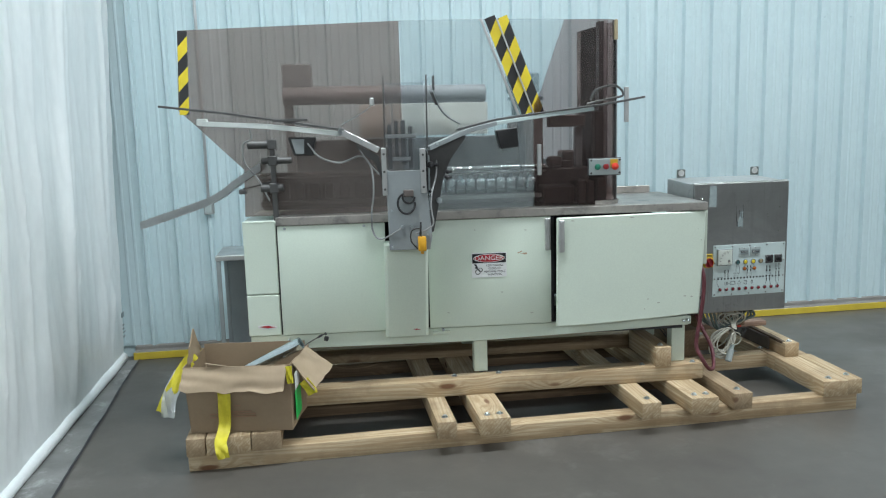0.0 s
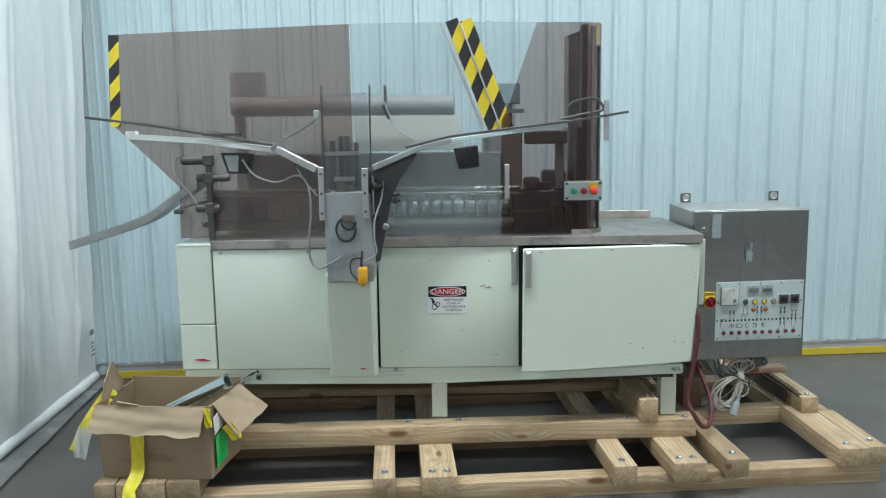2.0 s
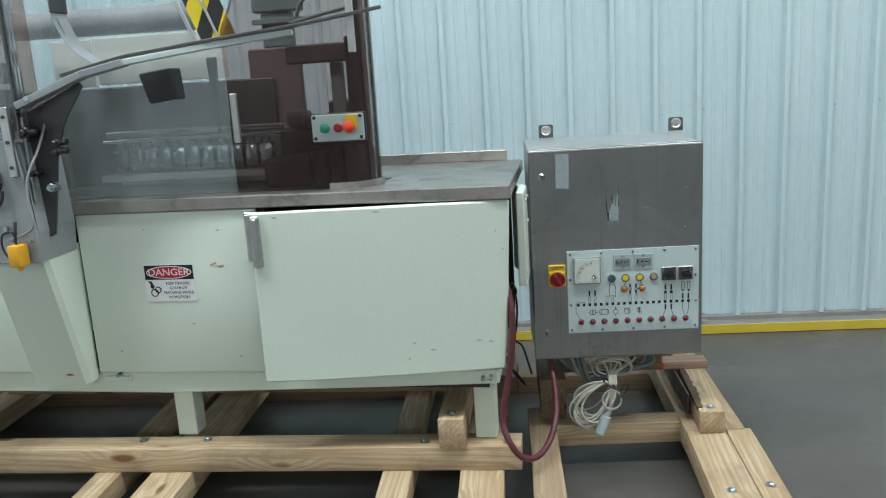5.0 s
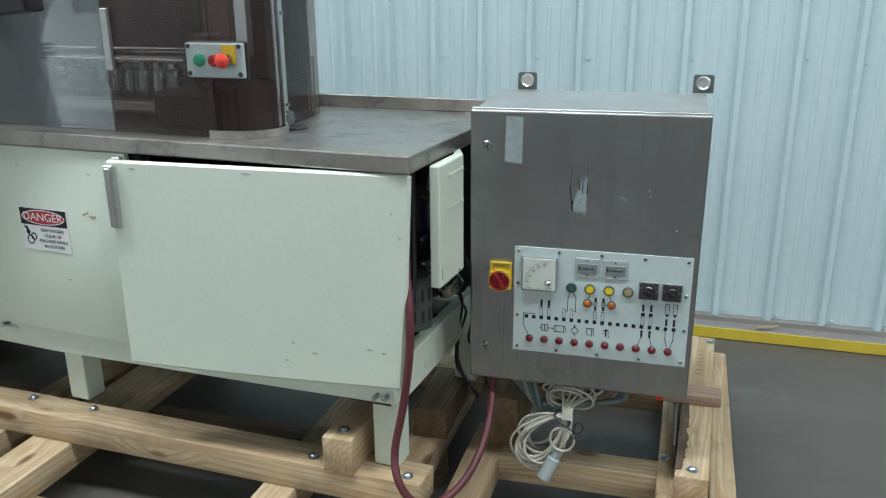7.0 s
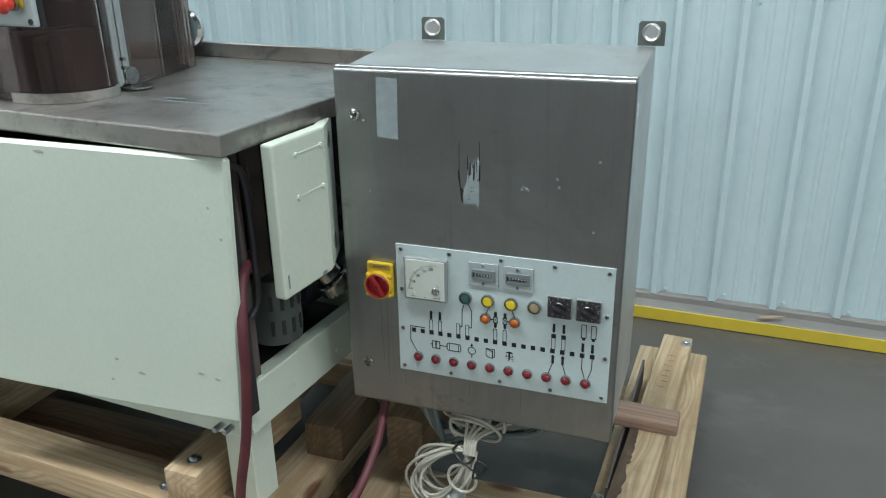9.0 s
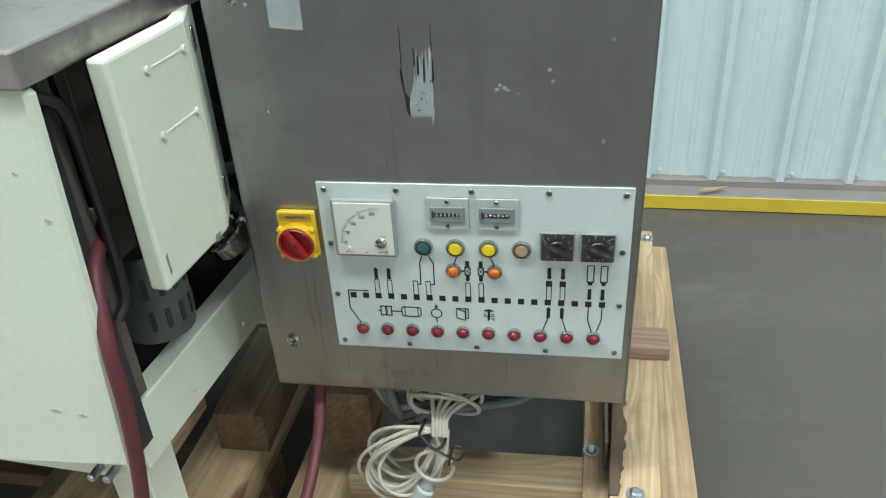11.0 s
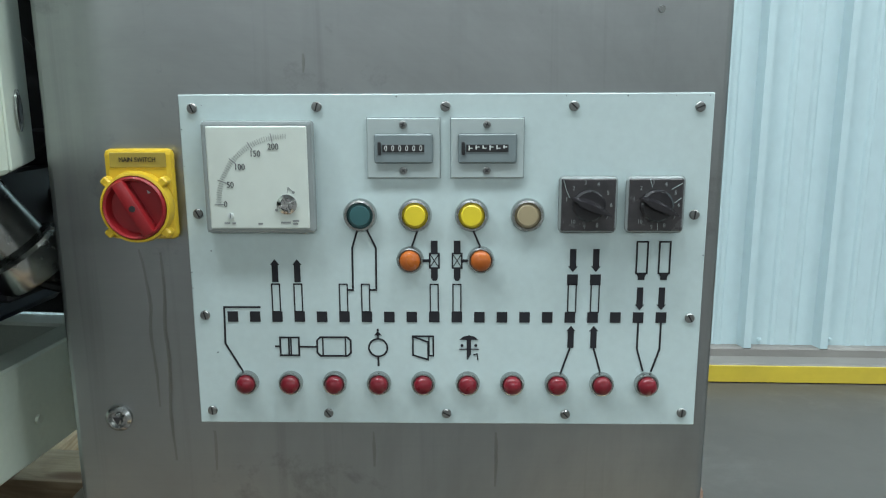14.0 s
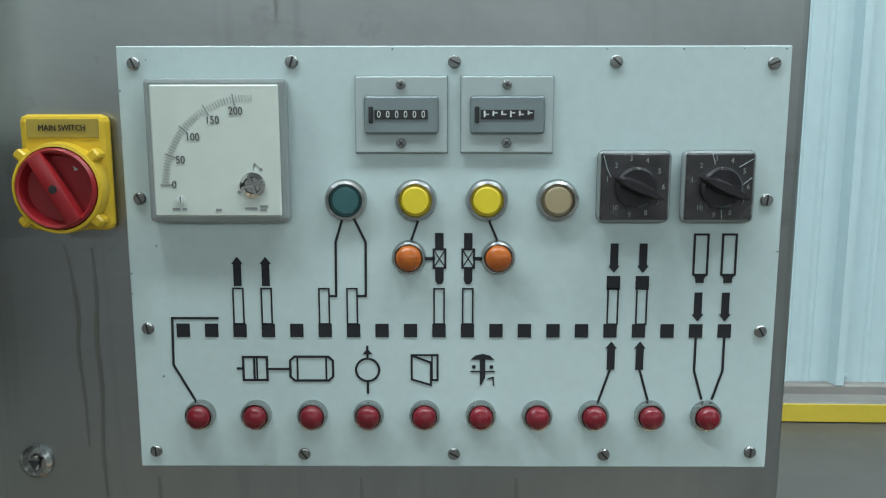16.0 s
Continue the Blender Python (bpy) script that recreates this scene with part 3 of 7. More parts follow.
hem = [Vector((TARP_X - 0.008 + 0.012 * noise.noise(Vector((y * 1.6, 4, 4))), y, 0.036 + 0.006 * noise.noise(Vector((y * 3, 7, 1))))) for y in np.linspace(0.6, KERB_Y - 0.02, 70)]
tube(bm, hem, 0.038, 14)
part("rolled_hem", bm, TARP, tarp, "rolled white hem lying along the floor", soft=True)
bm = bmesh.new()
for k, (z, h) in enumerate(((0.36, 0.035), (0.3, 0.012), (0.275, 0.012), (0.25, 0.01), (0.22, 0.012))):
    box(bm, (TARP_X + 0.052, 5.56 + 0.01 * (k % 2), z), (TARP_X + 0.054, 5.625 - 0.012 * (k % 3), z + h))
pieces("printed_mark", bm, DARK_GREY, tarp, "small grey print bars")

# conduit on the wall
conduit = thing("wall_conduit", pose(-0.855, WALL_Y, 0), "thin grey conduit with an outlet box on the ribbed wall", "conduit")
bm = bmesh.new()
rod(bm, (0.03, -0.035, 1.12), (0.03, -0.035, 4.5), 0.011, 10)
part("pipe", bm, ALUMINIUM, conduit, soft=True)
bm = bmesh.new()
box(bm, (-0.005, -0.06, 1.03), (0.065, -0.005, 1.14), 0.006)
part("outlet_box", bm, ALUMINIUM, conduit)
bm = bmesh.new()
box(bm, (0.008, -0.064, 1.045), (0.052, -0.0605, 1.125), 0.004)
part("cover_plate", bm, GREY_PLASTIC, conduit, "grey cover plate")

# a steel stand behind the machine
stand = thing("steel_stand", pose(-0.72, 5.15, 0), "plain grey steel side table by the wall", "side table")
bm = bmesh.new()
box(bm, (0, 0, 0.785), (0.62, 0.45, 0.82), 0.004)
part("top", bm, ALUMINIUM, stand)
for lx in (0.016, 0.59):
    for ly in (0.016, 0.42):
        bm = bmesh.new()
        box(bm, (lx - 0.013, ly - 0.013, 0), (lx + 0.013, ly + 0.013, 0.785), 0.002)
        part("leg", bm, GREY_PAINT, stand)
bm = bmesh.new()
box(bm, (0.03, 0.41, 0.1), (0.58, 0.43, 0.74), 0.003)
part("back_panel", bm, GREY_PAINT, stand)

# ---------------------------------------------------------------- the timber skid
skid = thing("timber_skid", pose(0, 0, 0), "sawn pine skid of stacked bolted beams on the floor", "skid")
bm = bmesh.new()
lathe(bm, [(0, 0), (0.017, 0), (0.017, 0.0025), (0.0105, 0.003), (0.0105, 0.008), (0.007, 0.011), (0, 0.0118)], None, 10)
bolt_mesh = finish(bm, "bolt", ZINC, True)


def beam(name, p, length, yaw, width, height, material, bolts=(), label=""):
    """A sawn beam whose top centre line starts at p and runs along yaw degrees."""
    bm = bmesh.new()
    piece = bmesh.new()
    bmesh.ops.create_cube(piece, size=1)
    for v in piece.verts:
        v.co = Vector(((v.co.x + 0.5) * length, v.co.y * width, (v.co.z - 0.5) * height))
    cuts = max(2, int(length / 0.12))
    bmesh.ops.subdivide_edges(piece, edges=[e for e in piece.edges if abs((e.verts[0].co - e.verts[1].co).x) > length * 0.5], cuts=cuts)
    sharp = [e for e in piece.edges if len(e.link_faces) == 2 and e.link_faces[0].normal.dot(e.link_faces[1].normal) < 0.5]
    bmesh.ops.bevel(piece, geom=sharp, offset=0.0045, segments=2, affect="EDGES", profile=0.5)
    seed = random.uniform(0, 90)
    for v in piece.verts:
        w = noise.noise_vector(Vector((v.co.x * 3 + seed, v.co.y * 9, v.co.z * 9)))
        v.co += Vector((0.004 * w.x, 0.0022 * w.y, 0.0016 * w.z - 0.0016))
    join(bm, piece)
    ob = part(name, bm, material, skid, label, soft=True, m=pose(*p, 0, 0, yaw))
    for along, across in bolts:
        again("bolt", bolt_mesh, ob, pose(along, across, -0.002), "zinc plated bolt head")
    return ob


RUN, MID, TOP = 0.089, 0.178, 0.267
beam("runner", (-0.718, 3.716, RUN), 3.55, 0.5, 0.095, 0.088, PINE)
beam("runner", (-0.735, 4.32, RUN), 2.7, 0.0, 0.095, 0.088, SHADED_PINE)
beam("runner", (-0.735, 5.02, RUN), 3.55, 0.0, 0.095, 0.088, SHADED_PINE)
# beams across the runners
for x, y, length, width, material, bolts in (
        (-0.673, 3.63, 1.42, 0.088, TAN_PINE, ()), (-0.522, 3.626, 1.42, 0.205, PINE, ()), (-0.345, 3.634, 1.42, 0.14, TAN_PINE, ()),
        (0.525, 3.575, 1.47, 0.095, PINE, ((0.07, 0.0),)), (0.766, 3.57, 1.47, 0.155, PINE, ((0.06, 0.03), (0.06, -0.035))),
        (1.592, 3.595, 1.43, 0.105, PINE, ((0.07, 0.0),)), (1.888, 3.6, 1.43, 0.15, PINE, ((0.06, -0.03), (0.06, 0.035))),
        (2.112, 3.62, 0.8, 0.105, TAN_PINE, ((0.07, 0.0),))):
    beam("cross_beam", (x, y, MID), length, 90, width, 0.088, material, bolts)
# long bearers under the machine's feet
beam("bearer", (-0.36, 4.02, TOP), 2.39, -1.6, 0.11, 0.089, PINE, ((1.0, 0.02), (1.245, 0.02), (2.05, -0.01), (2.34, -0.02)))
beam("bearer", (-0.36, 4.775, TOP), 2.39, -3.0, 0.11, 0.089, TAN_PINE)
beam("stop_block", (1.79, 3.895, TOP + 0.107), 0.42, 88.0, 0.09, 0.11, PINE, ((0.05, 0.0),))
beam("stop_block", (1.93, 4.28, MID + 0.1), 0.3, 92.0, 0.11, 0.1, SHADED_PINE)
beam("tie_beam", (2.1, 4.29, MID - 0.004), 0.555, 2.0, 0.09, 0.085, PINE)
# stack that carries the control cabinet
beam("cross_beam", (2.69, 3.68, MID), 0.508, 88.0, 0.142, 0.088, PINE, ((0.06, 0.01),))
beam("cross_beam", (2.809, 3.692, MID), 0.498, 88.0, 0.09, 0.088, PINE, ((0.08, 0.0),))
beam("cross_beam", (2.704, 4.175, 0.18), 1.02, 89.8, 0.142, 0.09, PINE, ((0.19, 0.055),))
beam("cross_beam", (2.814, 4.175, 0.18), 1.02, 89.8, 0.074, 0.09, PINE)
carrier = beam("cabinet_beam", (2.724, 4.145, 0.265), 0.99, 87.9, 0.09, 0.085, PINE, ((0.04, 0.0), (0.945, -0.03)))
bm = bmesh.new()
rows = []
for k in range(41):
    x = 0.03 + 0.011 * k
    inner = 0.03 - 0.016 * math.sin(math.pi * k / 40) ** 0.7 * (0.6 + 0.7 * noise.noise(Vector((x * 22, 3, 0)))) - 0.004 * noise.noise(Vector((x * 90, 7, 0)))
    rows.append([Vector((x, 0.0475, -0.012)), Vector((x, 0.046, 0.002)), Vector((x, max(inner, 0.004), 0.0035))])
sheet(bm, rows)
bmesh.ops.solidify(bm, geom=bm.faces[:] + bm.edges[:] + bm.verts[:], thickness=0.003)
part("bark", bm, BARK, carrier, "dark bark left on the edge", soft=True)
beam("ledger", (2.2, 4.605, 0.298), 0.61, 0.0, 0.08, 0.033, RED_PINE, ())
# these blocks use the pine darkened for shade under the cabinet
beam("packing_block", (2.2, 4.55, 0.471), 0.09, 0.0, 0.13, 0.172, SHADED_PINE)
beam("packing_block", (2.52, 4.55, 0.471), 0.09, 0.0, 0.13, 0.172, SHADED_PINE)
beam("packing_board", (2.16, 4.3, MID + 0.166), 0.5, 90.0, 0.1, 0.166, SHADED_PINE)
bm = bmesh.new()
box(bm, (2.672, 4.31, 0.181), (2.679, 4.95, 0.26), 0.001)
part("angle_iron", bm, RUST, skid, "rusty angle iron")
bm = bmesh.new()
slab(bm, [(2.606, 0.266), (2.628, 0.268), (2.634, 0.283), (2.63, 0.2965), (2.61, 0.2975), (2.603, 0.282)], 4.5605, 4.5685)
part("paint_mark", bm, BRIGHT_RED, skid, "orange spray mark")
# scribbled figures on the cabinet beam
bm = bmesh.new()
for k in range(7):
    x, y = 2.745 + 0.002 * k, 4.8 + 0.032 * k
    box(bm, (x - 0.01, y, 0.2655), (x + 0.01, y + 0.0025, 0.2662))
    box(bm, (x - 0.013 + 0.02 * (k % 2), y, 0.2655), (x - 0.011 + 0.02 * (k % 2), y + 0.014, 0.2662))
pieces("pencil_mark", bm, BEIGE, skid, "grey pencilled figures")

# ---------------------------------------------------------------- the packing machine
MACHINE = pose(-0.43, 4.092, 0, 0, 0, -4.5)
machine = thing("packaging_machine", MACHINE, "old cream packaging machine with stainless table and acrylic guards", "machine")
LONG, DEEP, BASE, SILL, HEAD, DECK = 2.43, 0.72, 0.455, 0.54, 1.118, 1.165

# carcass: base frame, back, ends; the right end stands open
bm = bmesh.new()
slab(bm, [(0.0, 0.459), (1.2, 0.451), (2.0, 0.474), (LONG - 0.035, 0.488), (LONG - 0.035, SILL - 0.006), (0.0, SILL - 0.006)], 0.012, 0.05, bevel=0.004)
box(bm, (0.0, DEEP - 0.05, BASE), (LONG - 0.02, DEEP, SILL - 0.006), 0.004)
box(bm, (LONG - 0.075, 0.05, 0.474), (LONG - 0.035, DEEP - 0.05, 0.592), 0.003)
box(bm, (0.0, 0.05, BASE), (0.04, DEEP - 0.05, SILL), 0.003)
part("base_frame", bm, CREAM, machine)
# shade inside the machine is put into the near-black carcass and frames
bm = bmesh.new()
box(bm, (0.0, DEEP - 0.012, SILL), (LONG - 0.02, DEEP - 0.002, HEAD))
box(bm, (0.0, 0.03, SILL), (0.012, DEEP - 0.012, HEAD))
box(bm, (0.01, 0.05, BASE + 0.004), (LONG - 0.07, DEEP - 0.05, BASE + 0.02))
part("carcass", bm, INSIDE, machine, "sheet steel coloured near black for the shade inside")
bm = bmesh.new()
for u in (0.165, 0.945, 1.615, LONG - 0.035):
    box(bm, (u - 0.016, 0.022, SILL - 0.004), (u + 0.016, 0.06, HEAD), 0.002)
pieces("door_frame", bm, INSIDE, machine, "door frame coloured near black for interior shade")
for u, v in ((1.188, 0.052), (2.302, 0.056), (0.12, 0.05), (0.12, DEEP - 0.1), (1.18, DEEP - 0.1), (2.33, DEEP - 0.1)):
    bm = bmesh.new()
    box(bm, (u, v, TOP + 0.001), (u + 0.075, v + 0.075, BASE + 0.055), 0.003)
    part("leg", bm, CHIPPED, machine, "square cream leg with chipped foot")

# end cabinet and doors
bm = bmesh.new()
box(bm, (-0.005, -0.004, SILL), (0.163, 0.03, 0.758), 0.004)
box(bm, (-0.005, -0.004, 0.762), (0.163, 0.03, 1.142), 0.004)
box(bm, (-0.005, 0.03, SILL), (0.015, 0.6, 1.142), 0.003)
box(bm, (-0.005, -0.004, 1.13), (0.17, 0.62, 1.146), 0.003)
end = part("end_cabinet", bm, CREAM, machine)
bm = bmesh.new()
slab(bm, [(0.05, 0.589), (0.095, 0.594), (0.135, 0.584), (0.09, 0.581)], -0.0065, -0.0046)
part("arrow_sticker", bm, SIGN_RED, end, "small torn red sticker")
bm = bmesh.new()
slab(bm, [(0.042, 0.594), (0.1, 0.6), (0.142, 0.59), (0.14, 0.577), (0.085, 0.574), (0.045, 0.582)], -0.0045, -0.0041)
part("sticker_backing", bm, SIGN_WHITE, end, "white paper backing")


def door(name, u0, u1, z0, z1, m, grip=None):
    bm = bmesh.new()
    box(bm, (u0, -0.012, z0), (u1, 0.008, z1), 0.005, segments=2)
    box(bm, (u0 + 0.02, 0.008, z0 + 0.02), (u1 - 0.02, 0.018, z1 - 0.02), 0.002)
    ob = part(name, bm, CREAM, machine, "", True, m)
    if grip:
        bm = bmesh.new()
        box(bm, (grip, -0.03, z1 - 0.178), (grip + 0.03, -0.011, z1 - 0.008), 0.004)
        box(bm, (grip + 0.006, -0.034, z1 - 0.17), (grip + 0.024, -0.029, z1 - 0.016), 0.002)
        part("handle", bm, ALUMINIUM, ob, "dull aluminium pull strip")
    return ob


first = door("door", 0.172, 0.728, SILL, HEAD, None)
middle = door("door", 0.95, 1.608, SILL, HEAD, None, 1.574)
last_turn = Matrix.Translation((2.458, 0, 0.82)) @ Euler((0, 0, radians(6.0))).to_matrix().to_4x4() @ Matrix.Translation((-2.458, 0, -0.82))
bm = bmesh.new()
slab(bm, [(1.612, 0.536), (1.8, 0.535), (2.05, 0.54), (2.25, 0.546), (2.424, 0.553), (2.444, 0.83), (2.458, 1.117), (2.05, 1.117), (1.618, 1.117)], -0.012, 0.01, bevel=0.0055)
right_door = part("door", bm, CREAM, machine, "cream door standing slightly ajar", False, last_turn)
bm = bmesh.new()
box(bm, (1.622, -0.03, 0.938), (1.652, -0.0125, 1.108), 0.004)
box(bm, (1.628, -0.034, 0.946), (1.646, -0.029, 1.1), 0.002)
part("handle", bm, ALUMINIUM, right_door, "dull aluminium pull strip")
bm = bmesh.new()
for u, z in ((0.21, 1.105), (0.62, 1.105), (0.2, SILL - 0.03), (1.02, SILL - 0.012), (2.345, 0.514), (2.372, 0.516)):
    rod(bm, (u, 0.01, z), (u, -0.018, z), 0.007, 10, 0.002)
pieces("screw", bm, ZINC, machine, "small zinc screws")
bm = bmesh.new()
box(bm, (0.96, 0.0, 0.5), (1.06, 0.013, 0.519), 0.003)
pieces("hinge_plate", bm, CREAM, machine, "painted hinge plate")

bm = bmesh.new()
for u, z, w in ((2.126, 0.653, 0.012), (2.187, 0.629, 0.02), (2.34, 0.656, 0.018), (2.379, 0.65, 0.014), (2.106, 0.6, 0.01), (2.03, 1.1, 0.03), (1.7, 1.098, 0.02), (2.41, 1.02, 0.006), (2.43, 0.96, 0.007)):
    slab(bm, [(u - w / 2, z + 0.002), (u, z + 0.004), (u + w / 2, z + 0.001), (u + w / 3, z - 0.002), (u - w / 4, z - 0.0025)], -0.0128, -0.0121)
pieces("scuff", bm, SCUFF, right_door, "grey scuff in the paint")
bm = bmesh.new()
for u, z, w in ((1.34, 0.72, 0.014), (1.05, 0.62, 0.012), (1.5, 0.6, 0.018), (1.2, 1.06, 0.01), (1.47, 1.05, 0.014)):
    slab(bm, [(u - w / 2, z + 0.002), (u, z + 0.0035), (u + w / 2, z + 0.001), (u + w / 3, z - 0.002), (u - w / 4, z - 0.002)], -0.0128, -0.0121)
pieces("scuff", bm, SCUFF, middle, "grey scuff in the paint")

# warning sign
sign_turn = pose(0, -0.013, 0)
bm = bmesh.new()
box(bm, (1.18, -0.0016, 0.805), (1.366, 0.0, 0.936))
sign = part("warning_sign", bm, SIGN_WHITE, machine, "white danger sticker with black and red heading", m=sign_turn)
bm = bmesh.new()
box(bm, (1.183, -0.0021, 0.882), (1.363, -0.0017, 0.933))
part("heading_field", bm, PRINT, sign, "black heading field")


def oval(cx, cz, a, b, n=32):
    return [(cx + a * math.cos(2 * math.pi * k / n), cz + b * math.sin(2 * math.pi * k / n)) for k in range(n)]


bm = bmesh.new()
slab(bm, oval(1.273, 0.9075, 0.084, 0.0228), -0.0026, -0.0022)
part("heading_rim", bm, SIGN_WHITE, sign, "white oval rim")
bm = bmesh.new()
slab(bm, oval(1.273, 0.9075, 0.0805, 0.0198), -0.0031, -0.0027)
part("heading_oval", bm, SIGN_RED, sign, "red oval")
lettering("sign_lettering", "DANGER", 0.034, pose(1.273, -0.0036, 0.9075, 90), SIGN_WHITE, sign, "white bold lettering", 1.12)
for k, words in enumerate(("KEEP FINGERS", "CLEAR OF", "MACHINE WHILE", "IN MOTION")):
    lettering("sign_lettering", words, 0.0145, pose(1.302, -0.0022, 0.868 - 0.0165 * k, 90), PRINT, sign, "black lettering", 1.0)
bm = bmesh.new()
for cx, cz, r in ((1.212, 0.835, 0.0125), (1.226, 0.846, 0.01)):
    for k in range(20):
        a = 2 * math.pi * k / 20
        bar(bm, (cx + r * math.cos(a), -0.0022, cz + r * math.sin(a)), (cx + r * math.cos(a + 0.34), -0.0022, cz + r * math.sin(a + 0.34)), 0.0008, 0.0035, 0)
slab(bm, [(1.19, 0.878), (1.204, 0.876), (1.214, 0.858), (1.208, 0.848), (1.198, 0.856), (1.2, 0.866)], -0.0024, -0.0018)
part("pictogram", bm, PRINT, sign, "black gear pictogram")
bm = bmesh.new()
slab(bm, [(1.425, 0.93), (1.45, 0.94), (1.452, 0.936), (1.43, 0.926)], -0.0128, -0.0121)
slab(bm, [(1.44, 0.925), (1.475, 0.93), (1.478, 0.922), (1.46, 0.919), (1.457, 0.924)], -0.0128, -0.0121)
pieces("worn_mark", bm, TAN_MARK, machine, "brown worn mark in the paint")

# stainless table
bm = bmesh.new()
box(bm, (0.168, -0.022, HEAD + 0.003), (2.463, 0.73, DECK), 0.004, segments=2)
box(bm, (0.168, 0.722, DECK), (2.4, 0.732, DECK + 0.042), 0.003)
table = part("table", bm, TABLE, machine, "worn stainless steel table")
bm = bmesh.new()
slab(bm, [(2.13, 0.2), (2.165, 0.198), (2.18, 0.206), (2.145, 0.209)], DECK + 0.0006, DECK + 0.0012, Matrix(((1, 0, 0, 0), (0, 0, 1, 0), (0, 1, 0, 0), (0, 0, 0, 1))))
slab(bm, [(2.14, 0.172), (2.27, 0.178), (2.27, 0.181), (2.14, 0.177)], DECK + 0.0006, DECK + 0.0012, Matrix(((1, 0, 0, 0), (0, 0, 1, 0), (0, 1, 0, 0), (0, 0, 0, 1))))
pieces("scratch", bm, GLUE, table, "pale scratch")

# column under the infeed: a tapering cream cover and a grey plate
bm = bmesh.new()
piece = bmesh.new()
ring = [[(0.712, 0.0), (0.712, -0.045), (0.728, -0.06), (0.922, -0.06), (0.938, -0.045), (0.938, 0.0)],
        [(0.722, 0.0), (0.722, -0.175), (0.735, -0.19), (0.928, -0.19), (0.942, -0.175), (0.942, 0.0)]]
low = [piece.verts.new((u, v, 0.515)) for u, v in ring[0]]
high = [piece.verts.new((u, v, 1.02)) for u, v in ring[1]]
piece.faces.new(low), piece.faces.new(high[::-1])
for k in range(6):
    piece.faces.new((low[k], high[k], high[(k + 1) % 6], low[(k + 1) % 6]))
bmesh.ops.recalc_face_normals(piece, faces=piece.faces)
join(bm, piece)
cover = part("column_cover", bm, CREAM, machine)
bm = bmesh.new()
slab(bm, [(0.855, 0.555), (0.872, 0.558), (0.895, 0.553), (0.872, 0.551)], -0.0735, -0.0715)
part("arrow_sticker", bm, SIGN_RED, cover, "small torn red sticker")
bm = bmesh.new()
slab(bm, [(0.742, 1.395), (0.93, 1.395), (0.945, 1.28), (0.962, 1.07), (0.95, 1.0), (0.748, 1.003)], -0.232, -0.222, bevel=0.002)
box(bm, (0.75, -0.222, 1.005), (0.758, 0.0, 1.39), 0.001)
slab(bm, [(0.76, 1.0), (0.945, 1.0), (0.955, 1.1), (0.94, 1.385), (0.76, 1.385)], -0.215, -0.02)
plate = part("front_plate", bm, GREY_PAINT, machine, "scuffed grey steel plate")
bm = bmesh.new()
for u, z in ((0.815, 1.118), (0.862, 1.118), (0.762, 1.02), (0.94, 1.075), (0.765, 1.2)):
    rod(bm, (u, -0.231, z), (u, -0.246, z), 0.0085 if z == 1.118 else 0.005, 6)
pieces("nut", bm, ZINC, plate, "zinc nuts")
bm = bmesh.new()
slab(bm, [(0.93, 1.395), (0.935, 1.475), (1.0, 1.5), (1.14, 1.562), (1.15, 1.55), (1.075, 1.45), (1.03, 1.35), (1.0, 1.2), (0.975, 1.08), (0.945, 1.07)], -0.16, -0.152)
slab(bm, [(0.742, 1.395), (0.72, 1.42), (0.71, 1.47), (0.6, 1.53), (0.61, 1.5), (0.69, 1.44), (0.72, 1.36), (0.742, 1.3)], -0.16, -0.152)
pieces("gusset", bm, DARK_STEEL, machine, "dark sheet steel gusset")
bm = bmesh.new()
rod(bm, (0.956, -0.205, 1.195), (0.956, -0.205, 1.465), 0.005, 10)
part("guide_rod", bm, ZINC, machine, "thin upright rod", soft=True)
for u, v, z, r in ((0.965, -0.205, 1.418, 0.017), (1.048, -0.18, 1.352, 0.012), (1.05, -0.18, 1.38, 0.011), (0.962, -0.205, 1.288, 0.01)):
    bm = bmesh.new()
    rod(bm, (u, v + 0.045, z), (u, v - 0.012, z), r, 12, 0.003)
    rod(bm, (u - 0.002, v - 0.012, z), (u + 0.004, v - 0.03, z), r * 0.6, 10, 0.002)
    rod(bm, (u, v, z), (u + r * 2.1, v, z), r * 0.55, 10, 0.002)
    part("fitting", bm, BLACK, machine, "black hose fitting", soft=True)
bm = bmesh.new()
rod(bm, (1.005, -0.15, 1.238), (1.005, -0.19, 1.238), 0.014, 14, 0.003)
rod(bm, (1.005, -0.19, 1.238), (1.005, -0.2, 1.238), 0.008, 6)
part("clamp_screw", bm, ZINC, machine, "bright clamp screw", soft=True)
for u0, u1, z0, z1 in ((0.724, 0.748, 1.277, 1.508), (0.912, 0.94, 1.283, 1.5)):
    bm = bmesh.new()
    box(bm, (u0, -0.248, z0), (u1, -0.236, z1), 0.002)
    box(bm, (u0, -0.236, z0), (u0 + 0.005, -0.2, z1), 0.001)
    bracket = part("bracket", bm, ALUMINIUM, machine, "drilled aluminium strip")
    bm = bmesh.new()
    for k in range(3):
        z = z0 + 0.03 + k * (z1 - z0 - 0.06) / 2
        rod(bm, ((u0 + u1) / 2, -0.247, z), ((u0 + u1) / 2, -0.252, z), 0.006, 8)
    pieces("screw", bm, DARK_STEEL, bracket)

